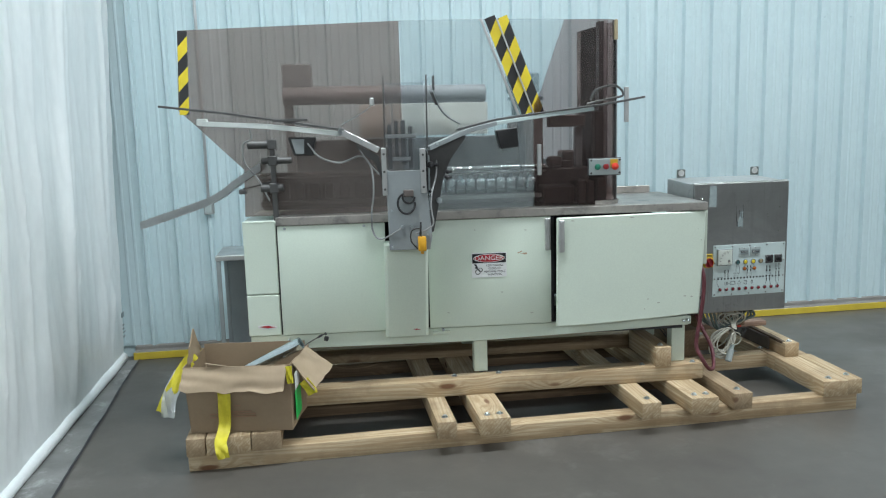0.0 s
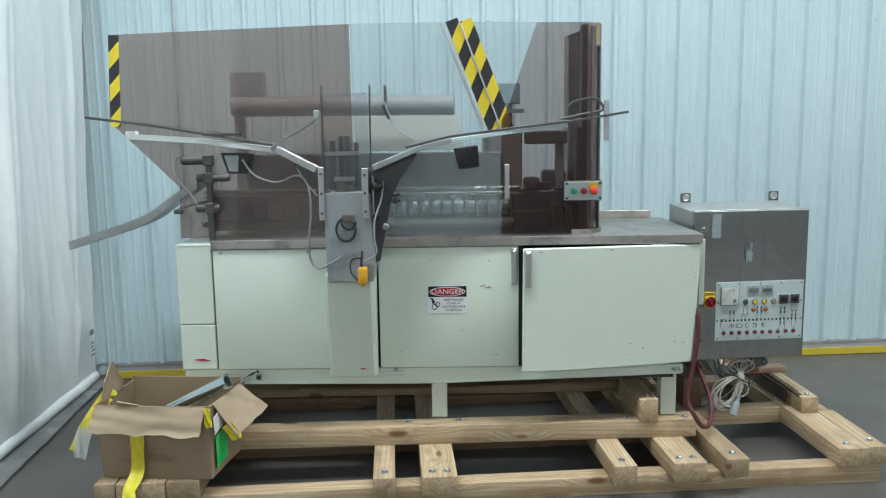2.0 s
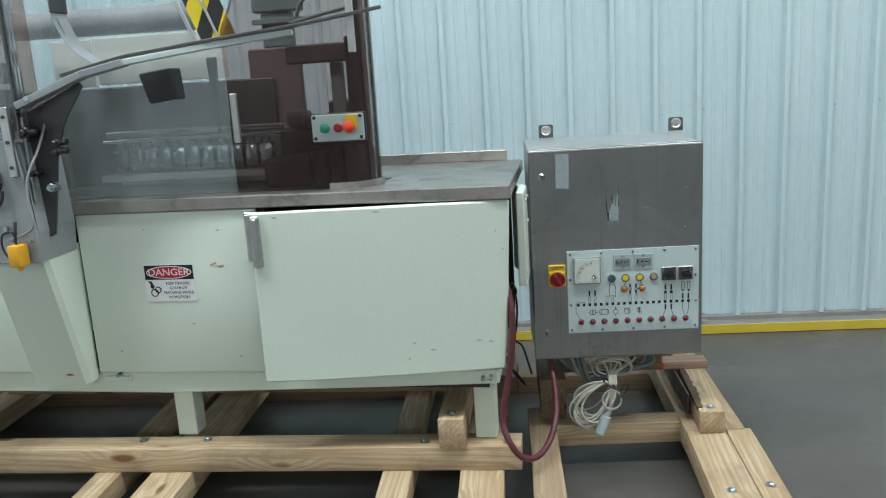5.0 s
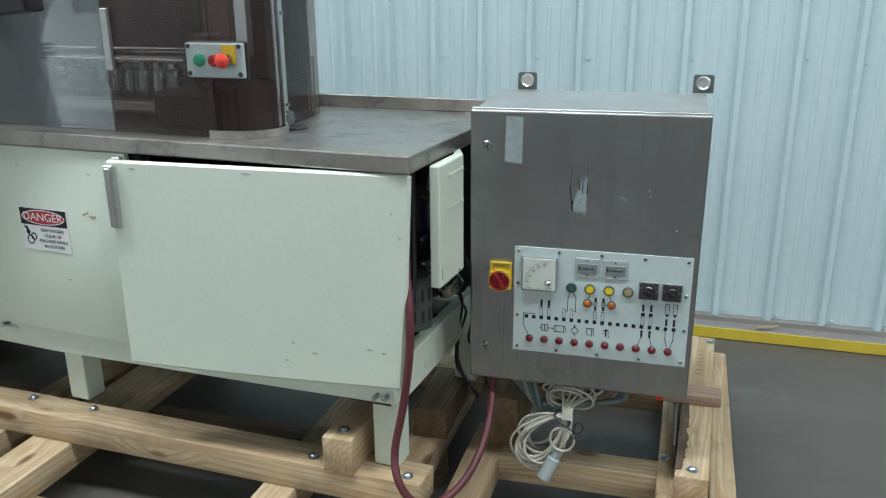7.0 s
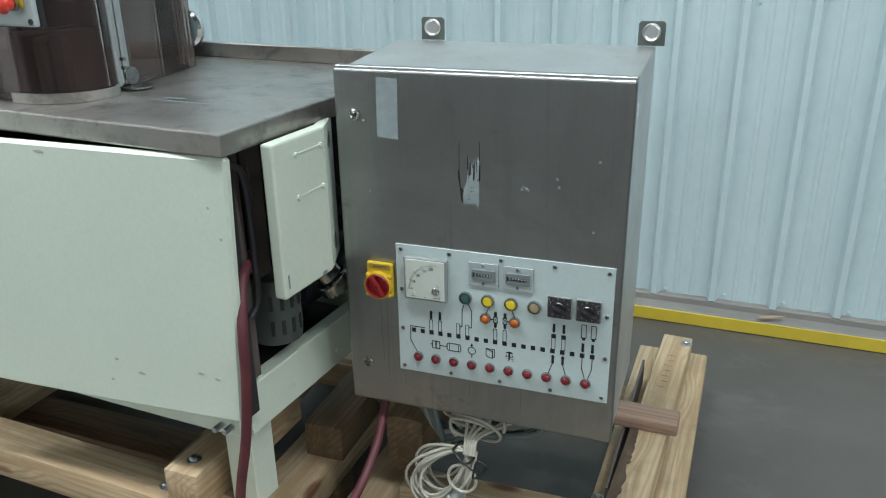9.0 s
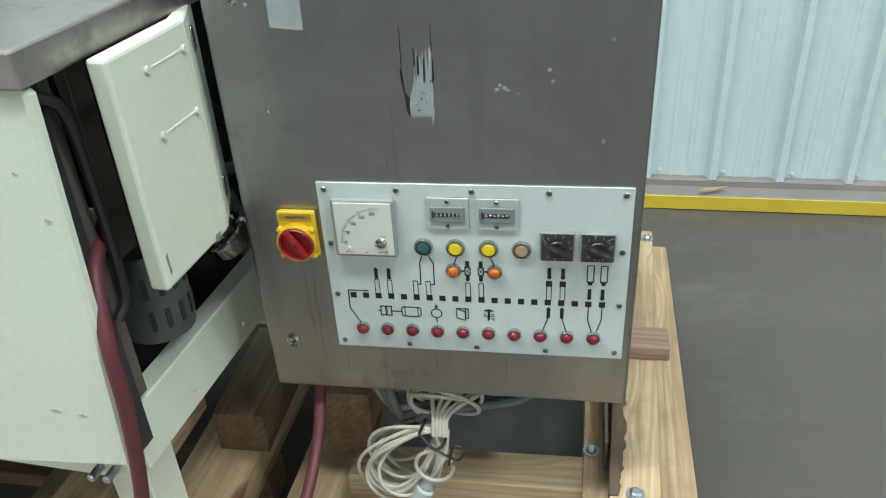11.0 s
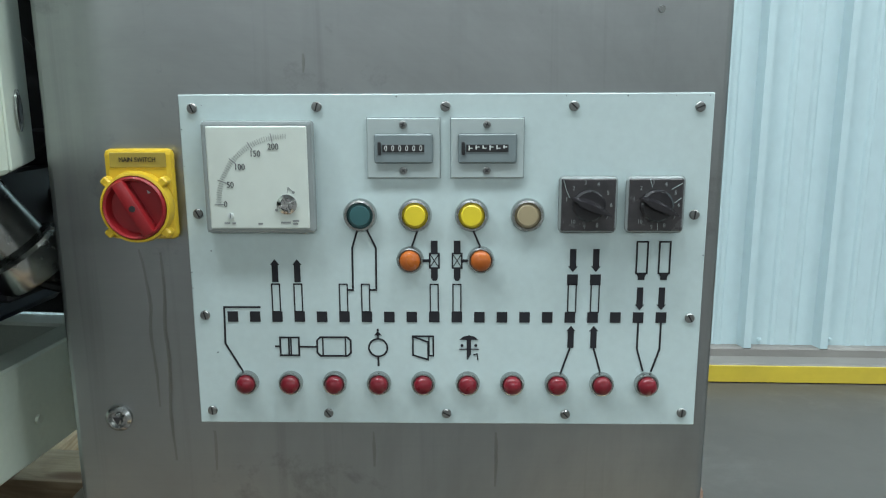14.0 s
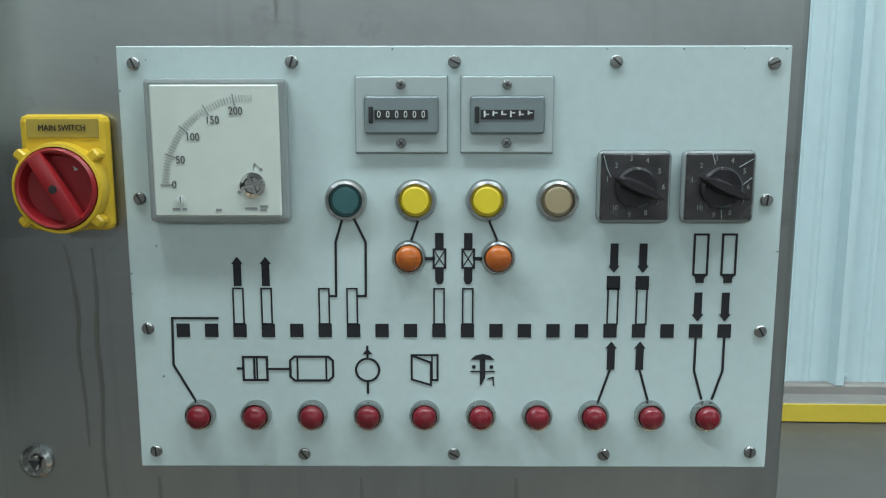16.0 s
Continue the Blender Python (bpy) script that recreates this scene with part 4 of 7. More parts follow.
# upright acrylic fins of the chute, and what sits between them
for u in (0.742, 0.95):
    bm = bmesh.new()
    lean = pose(u, 0, 1.4, 0, 0.6)
    box(bm, (-0.003, -0.215, 0), (0.003, -0.165, 0.455), 0.001, lean)
    fin = part("chute_fin", bm, FROST, machine, "scuffed clear acrylic fin")
    bm = bmesh.new()
    box(bm, (-0.0035, -0.222, 0.1), (0.0035, -0.2155, 0.455), 0.001, lean)
    part("fin_edge", bm, DARK_STEEL, fin, "dark dusty edge")
bm = bmesh.new()
box(bm, (0.75, -0.205, 1.4), (0.942, -0.199, 1.82), 0.001)
part("chute_window", bm, FROST, machine, "scuffed clear acrylic window")
bm = bmesh.new()
for u, w, z0, z1, v in ((0.77, 0.022, 1.4, 1.62, -0.12), (0.805, 0.018, 1.45, 1.64, -0.1), (0.838, 0.024, 1.42, 1.64, -0.12), (0.875, 0.02, 1.4, 1.61, -0.1)):
    box(bm, (u - w / 2, v, z0), (u + w / 2, v + 0.03, z1), 0.002)
pieces("chute_guide", bm, DARK_STEEL, machine, "dark steel guide blades")
bm = bmesh.new()
box(bm, (0.745, -0.17, 1.553), (0.9, -0.15, 1.572), 0.003)
box(bm, (0.78, -0.16, 1.44), (0.87, -0.13, 1.46), 0.003)
pieces("cross_bar", bm, ALUMINIUM, machine, "aluminium cross bar")
for spots, wide in ((((0.688, 1.74), (0.68, 1.715), (0.61, 1.668), (0.53, 1.628)), 0.022), (((1.004, 1.8), (1.008, 1.765), (1.042, 1.69), (1.088, 1.645), (1.14, 1.616)), 0.042)):
    bm = bmesh.new()
    spine = bend([(u, 0, z) for u, z in spots], 5)
    sheet(bm, [[p + Vector((0, v, 0)) for v in (-wide, 0.0, wide)] for p in spine], 0.003)
    finger = part("finger", bm, GREY_PAINT, machine, "thin curved grey strip", soft=True)
    bm = bmesh.new()
    if wide > 0.03:
        box(bm, (1.0, -0.045, 1.79), (1.008, 0.045, 1.862), 0.002)
        slab(bm, [(0.985, 1.775), (1.003, 1.78), (1.028, 1.715), (1.012, 1.712)], -0.02, -0.016)
        part("finger_block", bm, DARK_STEEL, finger, "square dark plate")
    else:
        box(bm, (0.676, -0.03, 1.718), (0.7, 0.02, 1.758), 0.004)
        part("finger_block", bm, ALUMINIUM, finger, "small bright clamp block")

# feed arms
def arm(name, points, width, height, material, label=""):
    bm = bmesh.new()
    for p, q in zip(points, points[1:]):
        bar(bm, p, q, width, height, 0.002)
    return part(name, bm, material, machine, label)


arm("feed_rail", [(-0.175, -0.015, 1.652), (0.17, -0.085, 1.628), (0.53, -0.16, 1.583)], 0.035, 0.024, WHITE, "off-white feed rail")
arm("guide_strip", [(-0.374, -0.018, 1.742), (-0.05, -0.07, 1.7), (0.3, -0.13, 1.642), (0.55, -0.19, 1.6)], 0.012, 0.011, DARK_STEEL, "thin dark guide strip")
left_end = arm("rail_end", [(0.54, -0.2, 1.588), (0.712, -0.205, 1.497)], 0.035, 0.03, ALUMINIUM, "bright steel rail end")
bm = bmesh.new()
rod(bm, (0.53, -0.222, 1.59), (0.53, -0.175, 1.6), 0.012, 10)
rod(bm, (0.63, -0.222, 1.541), (0.63, -0.23, 1.541), 0.006, 8)
pieces("pin", bm, ZINC, left_end)
bm = bmesh.new()
box(bm, (-0.19, -0.035, 1.642), (-0.14, 0.005, 1.676), 0.004)
part("rail_cap", bm, WHITE, machine, "white plastic cap")
bm = bmesh.new()
box(bm, (0.2, -0.14, 1.648), (0.37, -0.118, 1.662), 0.002)
part("rail_clip", bm, DARK_STEEL, machine)
arm("feed_rail", [(0.956, -0.205, 1.5), (1.165, -0.17, 1.583), (1.3, -0.15, 1.612)], 0.06, 0.022, GREY_PAINT, "dull grey feed rail")
arm("feed_rail", [(1.28, -0.15, 1.61), (1.56, -0.11, 1.645), (1.82, -0.07, 1.672)], 0.035, 0.018, PANEL, "off-white feed rail")
arm("guide_strip", [(1.1, -0.185, 1.585), (1.3, -0.155, 1.63), (1.6, -0.12, 1.665), (1.85, -0.085, 1.69), (2.1, -0.05, 1.727)], 0.012, 0.011, DARK_STEEL, "thin dark guide strip")
bm = bmesh.new()
for u, v, z in ((1.0, -0.21, 1.522), (1.11, -0.185, 1.566), (1.19, -0.175, 1.592), (1.27, -0.16, 1.61)):
    rod(bm, (u, v - 0.02, z), (u, v + 0.01, z), 0.008, 8)
pieces("pin", bm, ZINC, machine, "zinc pins on the rail")
for pts in (((1.31, 1.577), (1.42, 1.59), (1.427, 1.492), (1.335, 1.482)), ((0.262, 1.572), (0.4, 1.57), (0.385, 1.478), (0.29, 1.48))):
    bm = bmesh.new()
    slab(bm, pts, -0.1, -0.03, bevel=0.004)
    sensor = part("sensor_box", bm, BLACK, machine, "black sensor housing")
    if pts[0][0] < 1:
        bm = bmesh.new()
        slab(bm, ((0.28, 1.562), (0.345, 1.561), (0.34, 1.488), (0.3, 1.49)), -0.104, -0.101)
        part("mirror", bm, GREY_PAINT, sensor, "small mirror plate")
bm = bmesh.new()
slab(bm, [(1.455, 1.62), (1.485, 1.62), (1.476, 1.37), (1.466, 1.37)], 0.09, 0.11)
part("blade", bm, DARK_STEEL, machine, "hanging dark blade")
bm = bmesh.new()
box(bm, (1.99, -0.06, 1.6), (2.012, -0.045, 1.78), 0.002)
part("end_bracket", bm, ALUMINIUM, machine, "drilled aluminium strip")
bm = bmesh.new()
tube(bm, bend([(1.82, -0.02, 1.72), (1.85, -0.02, 1.77), (1.95, -0.02, 1.79), (1.99, -0.03, 1.74), (1.9, -0.03, 1.72), (1.8, -0.03, 1.7)]), 0.006)
part("hand_loop", bm, DARK_STEEL, machine, "bent dark wire loop", soft=True)

# clamp post and outfeed chute at the end of the table
bm = bmesh.new()
box(bm, (0.155, 0.012, 1.12), (0.18, 0.037, 1.56), 0.003)
part("clamp_post", bm, DARK_STEEL, machine)
for u0, u1, z, r in ((0.045, 0.17, 1.538, 0.021), (0.11, 0.265, 1.455, 0.017), (0.1, 0.215, 1.315, 0.02)):
    bm = bmesh.new()
    rod(bm, (u0, 0.02, z), (u1, 0.02, z), r, 14, 0.004)
    box(bm, (0.145, 0.0, z - 0.025), (0.19, 0.042, z + 0.025), 0.004)
    part("clamp", bm, DARK_STEEL, machine, soft=True)
bm = bmesh.new()
tube(bm, bend([(0.07, -0.05, 1.63), (0.072, -0.03, 1.57), (0.03, -0.01, 1.54), (0.03, 0.0, 1.45), (0.09, 0.02, 1.36), (0.14, 0.02, 1.25)]), 0.004)
part("clamp_cable", bm, GREY_WIRE, machine, soft=True)
bm = bmesh.new()
path = bend([(-0.53, 0.12, 1.12), (-0.35, 0.12, 1.175), (-0.15, 0.12, 1.245), (-0.03, 0.12, 1.325), (0.1, 0.12, 1.405)], 5)
outer = [p + Vector((0.0, 0, 0.016)) for p in path]
piece = bmesh.new()
rows = [[piece.verts.new(p + Vector((0, y, z))) for y, z in ((-0.075, 0.042), (-0.075, 0.0), (0.075, 0.0), (0.075, 0.042))] for p in path]
for lo, hi in zip(rows, rows[1:]):
    for k in range(3):
        piece.faces.new((lo[k], lo[k + 1], hi[k + 1], hi[k]))
bmesh.ops.solidify(piece, geom=piece.faces[:] + piece.edges[:] + piece.verts[:], thickness=0.004)
join(bm, piece)
part("outfeed_chute", bm, ALUMINIUM, machine, "bent aluminium outfeed chute")
bm = bmesh.new()
bar(bm, (0.0, 0.08, 1.31), (0.17, 0.04, 1.35), 0.012, 0.01)
box(bm, (-0.02, 0.05, 1.285), (0.02, 0.09, 1.31), 0.004)
part("chute_bracket", bm, DARK_STEEL, machine)

# inner conveyor with its row of pockets
for u0, u1 in ((0.06, 0.72), (0.94, 1.64)):
    bm = bmesh.new()
    rod(bm, (u0, 0.28, 1.37), (u1, 0.28, 1.37), 0.014, 14)
    part("conveyor_rail", bm, CHROME, machine, "bright round rail", soft=True)
    bm = bmesh.new()
    box(bm, (u0, 0.235, 1.342), (u1, 0.262, 1.353), 0.003)
    part("conveyor_rail", bm, CHROME if u0 > 0.5 else RUST, machine, "flat guide rail")
    bm = bmesh.new()
    box(bm, (u0 + 0.01, 0.18, 1.205), (u1, 0.196, 1.23), 0.003)
    part("trough_lip", bm, WHITE if u0 > 0.5 else RUST, machine, "pale trough lip")
    bm = bmesh.new()
    box(bm, (u0, 0.26, 1.195), (u1, 0.3, 1.225), 0.003)
    box(bm, (u0, 0.33, 1.17), (u1, 0.36, 1.35), 0.003)
    part("conveyor_body", bm, ALUMINIUM if u0 > 0.5 else RUST, machine, "dull steel conveyor body")
    n = 11 if u0 > 0.5 else 8
    bm = bmesh.new()
    box(bm, (-0.026, -0.02, 0.0), (0.026, 0.02, 0.088), 0.009, segments=2)
    box(bm, (-0.012, -0.012, 0.088), (0.012, 0.012, 0.108), 0.003)
    pocket = finish(bm, "pocket", GALVANISED if u0 > 0.5 else RUST, True)
    for k in range(n):
        again("pocket", pocket, machine, pose(u0 + 0.05 + k * (min(u1, 1.6) - u0 - 0.09) / (n - 1), 0.285, 1.23), "bright plated pocket" if u0 > 0.5 else "brown pocket")
bm = bmesh.new()
rod(bm, (0.2, 0.36, 1.795), (1.32, 0.36, 1.785), 0.05, 20, 0.006)
part("cross_tube", bm, TUBE_GREY, machine, "grey cross tube", soft=True)
bm = bmesh.new()
box(bm, (0.2, 0.34, 1.84), (0.36, 0.44, 1.965), 0.006)
box(bm, (0.2, 0.38, 1.165), (0.25, 0.43, 1.76), 0.004)
box(bm, (1.818, 0.3, 1.361), (1.86, 0.34, 1.584), 0.004)
pieces("rear_post", bm, GREY_PAINT, machine, "dark grey rear post")
bm = bmesh.new()
box(bm, (1.47, 0.5, 1.79), (1.66, 0.56, 1.9), 0.006)
box(bm, (1.5, 0.51, 1.66), (1.62, 0.55, 1.788), 0.004)
box(bm, (1.47, 0.49, 1.745), (1.68, 0.505, 1.765), 0.002)
pieces("rear_drive", bm, TEAL, machine, "dark teal drive cover")
bm = bmesh.new()
box(bm, (0.61, 0.5, 1.555), (0.79, 0.51, 1.74), 0.003)
box(bm, (0.8, 0.5, 1.56), (1.352, 0.51, 1.742), 0.003)
pieces("rear_plate", bm, IVORY, machine, "ivory rear plate")
bm = bmesh.new()
box(bm, (0.2, 0.42, 1.166), (1.56, 0.6, 1.548), 0.006)
part("drive_housing", bm, DARK_STEEL, machine)
bm = bmesh.new()
box(bm, (1.46, 0.44, 1.3), (1.665, 0.47, 1.655), 0.006)
part("rear_panel", bm, WARM_BROWN, machine, "dull brown rear panel")
bm = bmesh.new()
box(bm, (1.6, 0.31, 1.166), (1.9, 0.54, 1.36), 0.012)
box(bm, (1.77, 0.4, 1.361), (1.885, 0.54, 1.45), 0.01)
box(bm, (1.655, 0.24, 1.361), (1.735, 0.33, 1.425), 0.02, segments=2)
rod(bm, (1.76, 0.26, 1.362), (1.76, 0.26, 1.4), 0.035, 16, 0.004)
pieces("corner_housing", bm, WARM_BROWN, machine, "brown drive housing")
bm = bmesh.new()
box(bm, (1.6, 0.13, 1.166), (1.775, 0.3, 1.27), 0.01)
box(bm, (1.785, 0.1, 1.166), (1.83, 0.3, 1.3), 0.008)
box(bm, (1.84, 0.12, 1.166), (1.88, 0.3, 1.29), 0.008)
box(bm, (1.892, 0.12, 1.166), (1.95, 0.3, 1.305), 0.01)
box(bm, (1.665, 0.28, 1.585), (1.875, 0.34, 1.65), 0.006)
box(bm, (1.905, 0.2, 1.306), (1.955, 0.27, 1.665), 0.005)
pieces("corner_drive", bm, RUST, machine, "dark brown drive part")
bm = bmesh.new()
box(bm, (1.69, 0.62, 1.166), (1.776, 0.684, 1.4), 0.006)
part("drive_column", bm, TEAL, machine, "dark teal drive column")
bm = bmesh.new()
lathe(bm, [(0, 0), (0.045, 0), (0.052, 0.008), (0.052, 0.02), (0.044, 0.028), (0.0, 0.028)], pose(1.752, 0.715, 1.245, 90), 28)
part("drive_wheel", bm, CHROME, machine, "bright drive wheel behind the guard", soft=True)

# acrylic guards
def guard(name, outline, v, material, label, thick=0.006):
    bm = bmesh.new()
    slab(bm, outline, v, v + thick)
    return part(name, bm, material, machine, label)


left_guard = guard("guard_panel", [(-0.271, 2.117), (0.84, 2.146), (0.84, 1.168), (0.005, 1.168), (0.015, 1.412), (-0.225, 1.655), (-0.295, 1.72)], 0.055, SMOKED, "brown smoked acrylic guard panel")
clear_guard = guard("guard_panel", [(0.843, 2.147), (1.345, 2.147), (1.53, 1.66), (1.53, 1.168), (0.843, 1.168)], 0.055, CLEAR, "clear acrylic guard panel")
second_guard = guard("guard_panel", [(1.349, 2.147), (1.703, 2.14), (1.573, 1.77), (1.538, 1.7), (1.534, 1.66)], 0.057, CLEAR, "clear acrylic guard panel")


def hazard(parent, a, b, width, v, step, slope, phase):
    """Yellow and black slanted blocks from a (top) to b (bottom) along a tape."""
    a, b = Vector(a), Vector(b)
    way = (b - a).normalized()
    side = Vector((-way.y, way.x))
    length = (b - a).length
    for k in range(-3, int(length / step) + 4):
        near = [(0, k * step + phase), (0, (k + 1) * step + phase), (1, (k + 1) * step + phase + slope), (1, k * step + phase + slope)]
        for edge, keep in ((0.0, 1), (length, -1)):
            cut = []
            for (s0, t0), (s1, t1) in zip(near, near[1:] + near[:1]):
                in0, in1 = (t0 - edge) * keep >= 0, (t1 - edge) * keep >= 0
                if in0:
                    cut.append((s0, t0))
                if in0 != in1:
                    f = (edge - t0) / (t1 - t0)
                    cut.append((s0 + (s1 - s0) * f, edge))
            near = cut
            if len(near) < 3:
                break
        if len(near) < 3:
            continue
        spots = [a + way * t + side * (s * width) for s, t in near]
        if sum((spots[i - 1] - spots[i]).length for i in range(len(spots))) < 0.03:
            continue
        bm = bmesh.new()
        slab(bm, [(q.x, q.y) for q in spots], v - 0.0012, v - 0.0004)
        part("hazard_stripe", bm, BRIGHT_YELLOW if k % 2 else BLACK, parent, "yellow tape block" if k % 2 else "black tape block")


hazard(left_guard, (-0.272, 2.116), (-0.29, 1.7), 0.048, 0.055, 0.0745, -0.055, 0.005)
hazard(clear_guard, (1.283, 2.146), (1.475, 1.648), 0.057, 0.055, 0.0785, -0.058, 0.0)
hazard(second_guard, (1.347, 2.146), (1.539, 1.648), 0.057, 0.057, 0.0785, -0.058, -0.064)
bm = bmesh.new()
bar(bm, (1.346, 0.05, 2.148), (1.54, 0.05, 1.645), 0.008, 0.008, 0.001)
bar(bm, (1.262, 0.05, 2.148), (1.456, 0.05, 1.645), 0.01, 0.012, 0.001)
pieces("edge_strip", bm, ALUMINIUM, machine, "thin aluminium edge strip")

# curved deep-smoked corner guard
plan = [(1.88, 0.046)]
plan += [(1.88 + 0.132 * math.sin(a), 0.156 - 0.11 * math.cos(a)) for a in [radians(k * 10) for k in range(1, 11)]]
plan += [(1.978, 0.215)]
bm = bmesh.new()
sheet(bm, [[Vector((u, v, z)) for u, v in plan] for z in (1.168, 1.45, 1.8, 2.135)], 0.005)
slab(bm, [(1.535, 1.168), (1.88, 1.168), (1.88, 2.135), (1.7, 2.137), (1.57, 1.77), (1.535, 1.7)], 0.0455, 0.0505)
corner = part("corner_guard", bm, CORNER_SMOKED, machine, "curved dark smoked acrylic guard", soft=True)
bm = bmesh.new()
sheet(bm, [[Vector((1.948, 0.285, z)), Vector((1.924, 0.42, z)), Vector((1.898, 0.555, z))] for z in (1.168, 1.6, 2.13)], 0.005)
part("rear_guard", bm, DEEP_SMOKED, machine, "dark smoked acrylic rear guard")
bm = bmesh.new()
for k in range(4):
    u, v = 1.972 - 0.0062 * k, 0.216 + 0.0165 * k
    box(bm, (u - 0.012, v, 1.175), (u + 0.008 - 0.003 * (k % 2), v + 0.0105, 2.15), 0.002)
post = part("hinge_post", bm, ALUMINIUM, machine, "aluminium hinge profile")
# dark filler that colours in the shade of the gaps between strips
bm = bmesh.new()
box(bm, (1.932, 0.218, 1.178), (1.957, 0.28, 2.148), 0.001)
part("hinge_core", bm, DARK_STEEL, post, "dark fill painting the shade in the profile gaps")
bm = bmesh.new()
for z in (1.215, 1.235, 1.48, 1.75, 2.05):
    rod(bm, (1.975, 0.238, z), (1.985, 0.238, z), 0.0045, 8)
lathe(bm, [(0, 0), (0.036, 0), (0.036, 0.004), (0.0, 0.005)], pose(1.985, 0.262, DECK + 0.003), 22)
lathe(bm, [(0, 0), (0.02, 0), (0.02, 0.004), (0.0, 0.005)], pose(1.966, 0.268, DECK + 0.028, 0, 90), 22)
pieces("hinge", bm, SCREW_STEEL, post)
rail = [(1.862, 0.036), (1.88, 0.036)] + [(1.88 + 0.141 * math.sin(a), 0.156 - 0.12 * math.cos(a)) for a in [radians(k * 10) for k in range(1, 11)]] + [(2.0, 0.2)]
bm = bmesh.new()
sheet(bm, [[Vector((u, v, z)) for u, v in rail] for z in (DECK + 0.001, DECK + 0.022)], 0.006)
part("foot_rail", bm, TABLE, machine, "curved steel foot rail", soft=True)
bm = bmesh.new()
box(bm, (1.548, 0.028, 1.335), (1.57, 0.045, 1.498), 0.003)
part("guard_grip", bm, ALUMINIUM, machine, "aluminium grip strip")
bm = bmesh.new()
box(bm, (1.972, 0.06, 2.03), (1.99, 0.08, 2.135), 0.004)
part("guard_latch", bm, BEIGE, machine, "pale latch block")

# push-button box on the corner guard
bm = bmesh.new()
box(bm, (1.824, 0.02, 1.326), (1.998, 0.034, 1.412), 0.004, segments=2)
station = part("button_box", bm, GREY_PLASTIC, machine, "pale grey push-button box")
bm = bmesh.new()
box(bm, (1.82, 0.0342, 1.322), (2.002, 0.045, 1.416), 0.003)
part("gasket", bm, BLACK, station, "black gasket")
bm = bmesh.new()
for u, z in ((1.835, 1.336), (1.989, 1.336), (1.835, 1.404), (1.989, 1.404)):
    rod(bm, (u, 0.022, z), (u, 0.017, z), 0.006, 8)
pieces("screw", bm, BLACK, station)
bm = bmesh.new()
lathe(bm, [(0.016, 0), (0.016, 0.006), (0.013, 0.008), (0.013, 0.012), (0.01, 0.014), (0, 0.014)], pose(1.869, 0.019, 1.369, 90), 20)
part("start_button", bm, BRIGHT_GREEN, station, "green push button", soft=True)
bm = bmesh.new()
lathe(bm, [(0.015, 0), (0.015, 0.006), (0.0125, 0.009), (0.0125, 0.012), (0, 0.013)], pose(1.914, 0.019, 1.369, 90), 20)
part("stop_button", bm, RED, station, "dark red push button", soft=True)
bm = bmesh.new()
box(bm, (1.938, 0.0175, 1.362), (1.979, 0.0195, 1.408), 0.0008)
part("stop_label", bm, YELLOW, station, "yellow square label")
bm = bmesh.new()
lathe(bm, [(0.0145, 0), (0.0145, 0.008), (0.0115, 0.01), (0, 0.01)], pose(1.956, 0.0175, 1.371, 90), 22)
part("stop_collar", bm, RING_STEEL, station, "worn chrome collar", soft=True)
bm = bmesh.new()
lathe(bm, [(0.011, 0.009), (0.011, 0.02), (0.017, 0.022), (0.0192, 0.027), (0.0165, 0.034), (0.008, 0.038), (0, 0.0385)], pose(1.956, 0.0175, 1.371, 90), 24)
part("emergency_stop", bm, BRIGHT_RED, station, "red mushroom stop button", soft=True)

# cables on the front plate
bm = bmesh.new()
loop = [(0.838 + 0.042 * math.cos(a), -0.252 - 0.004 * math.sin(a * 1.5), 1.235 + 0.05 * math.sin(a)) for a in np.linspace(0.6, 6.4, 14)]
tube(bm, bend([Vector(p) for p in loop], 4), 0.0055)
loop = [(0.85 + 0.03 * math.cos(a), -0.25, 1.27 + 0.034 * math.sin(a)) for a in np.linspace(3.0, 6.2, 8)]
tube(bm, bend([Vector(p) for p in loop], 4), 0.005)
pieces("black_cable", bm, BLACK, plate, "coiled black cable", soft=True)
bm = bmesh.new()
box(bm, (0.825, -0.262, 1.268), (0.875, -0.233, 1.302), 0.006, segments=2)
part("connector", bm, RUST, plate, "brown round connector")
bm = bmesh.new()
box(bm, (0.888, -0.29, 1.0), (0.928, -0.238, 1.07), 0.005, segments=2)
rod(bm, (0.908, -0.265, 1.0), (0.908, -0.265, 0.985), 0.008, 8)
part("proximity_switch", bm, ORANGE_YELLOW, plate, "orange-yellow switch block", soft=True)
bm = bmesh.new()
tube(bm, bend([(0.905, -0.262, 1.07), (0.9, -0.265, 1.11), (0.86, -0.262, 1.1), (0.855, -0.26, 1.05), (0.885, -0.26, 1.01)], 6), 0.0035)
tube(bm, bend([(0.9, -0.26, 1.075), (0.905, -0.255, 1.12), (0.905, -0.25, 1.14)], 6), 0.005)
pieces("switch_cable", bm, BLACK, plate, soft=True)
bm = bmesh.new()
tube(bm, bend([(1.0, -0.15, 1.45), (0.99, -0.2, 1.36), (0.965, -0.235, 1.28), (0.96, -0.245, 1.2), (0.968, -0.25, 1.13), (0.93, -0.25, 1.1), (0.88, -0.25, 1.085)], 6), 0.0042)
part("grey_cable", bm, GREY_WIRE, plate, soft=True)
bm = bmesh.new()
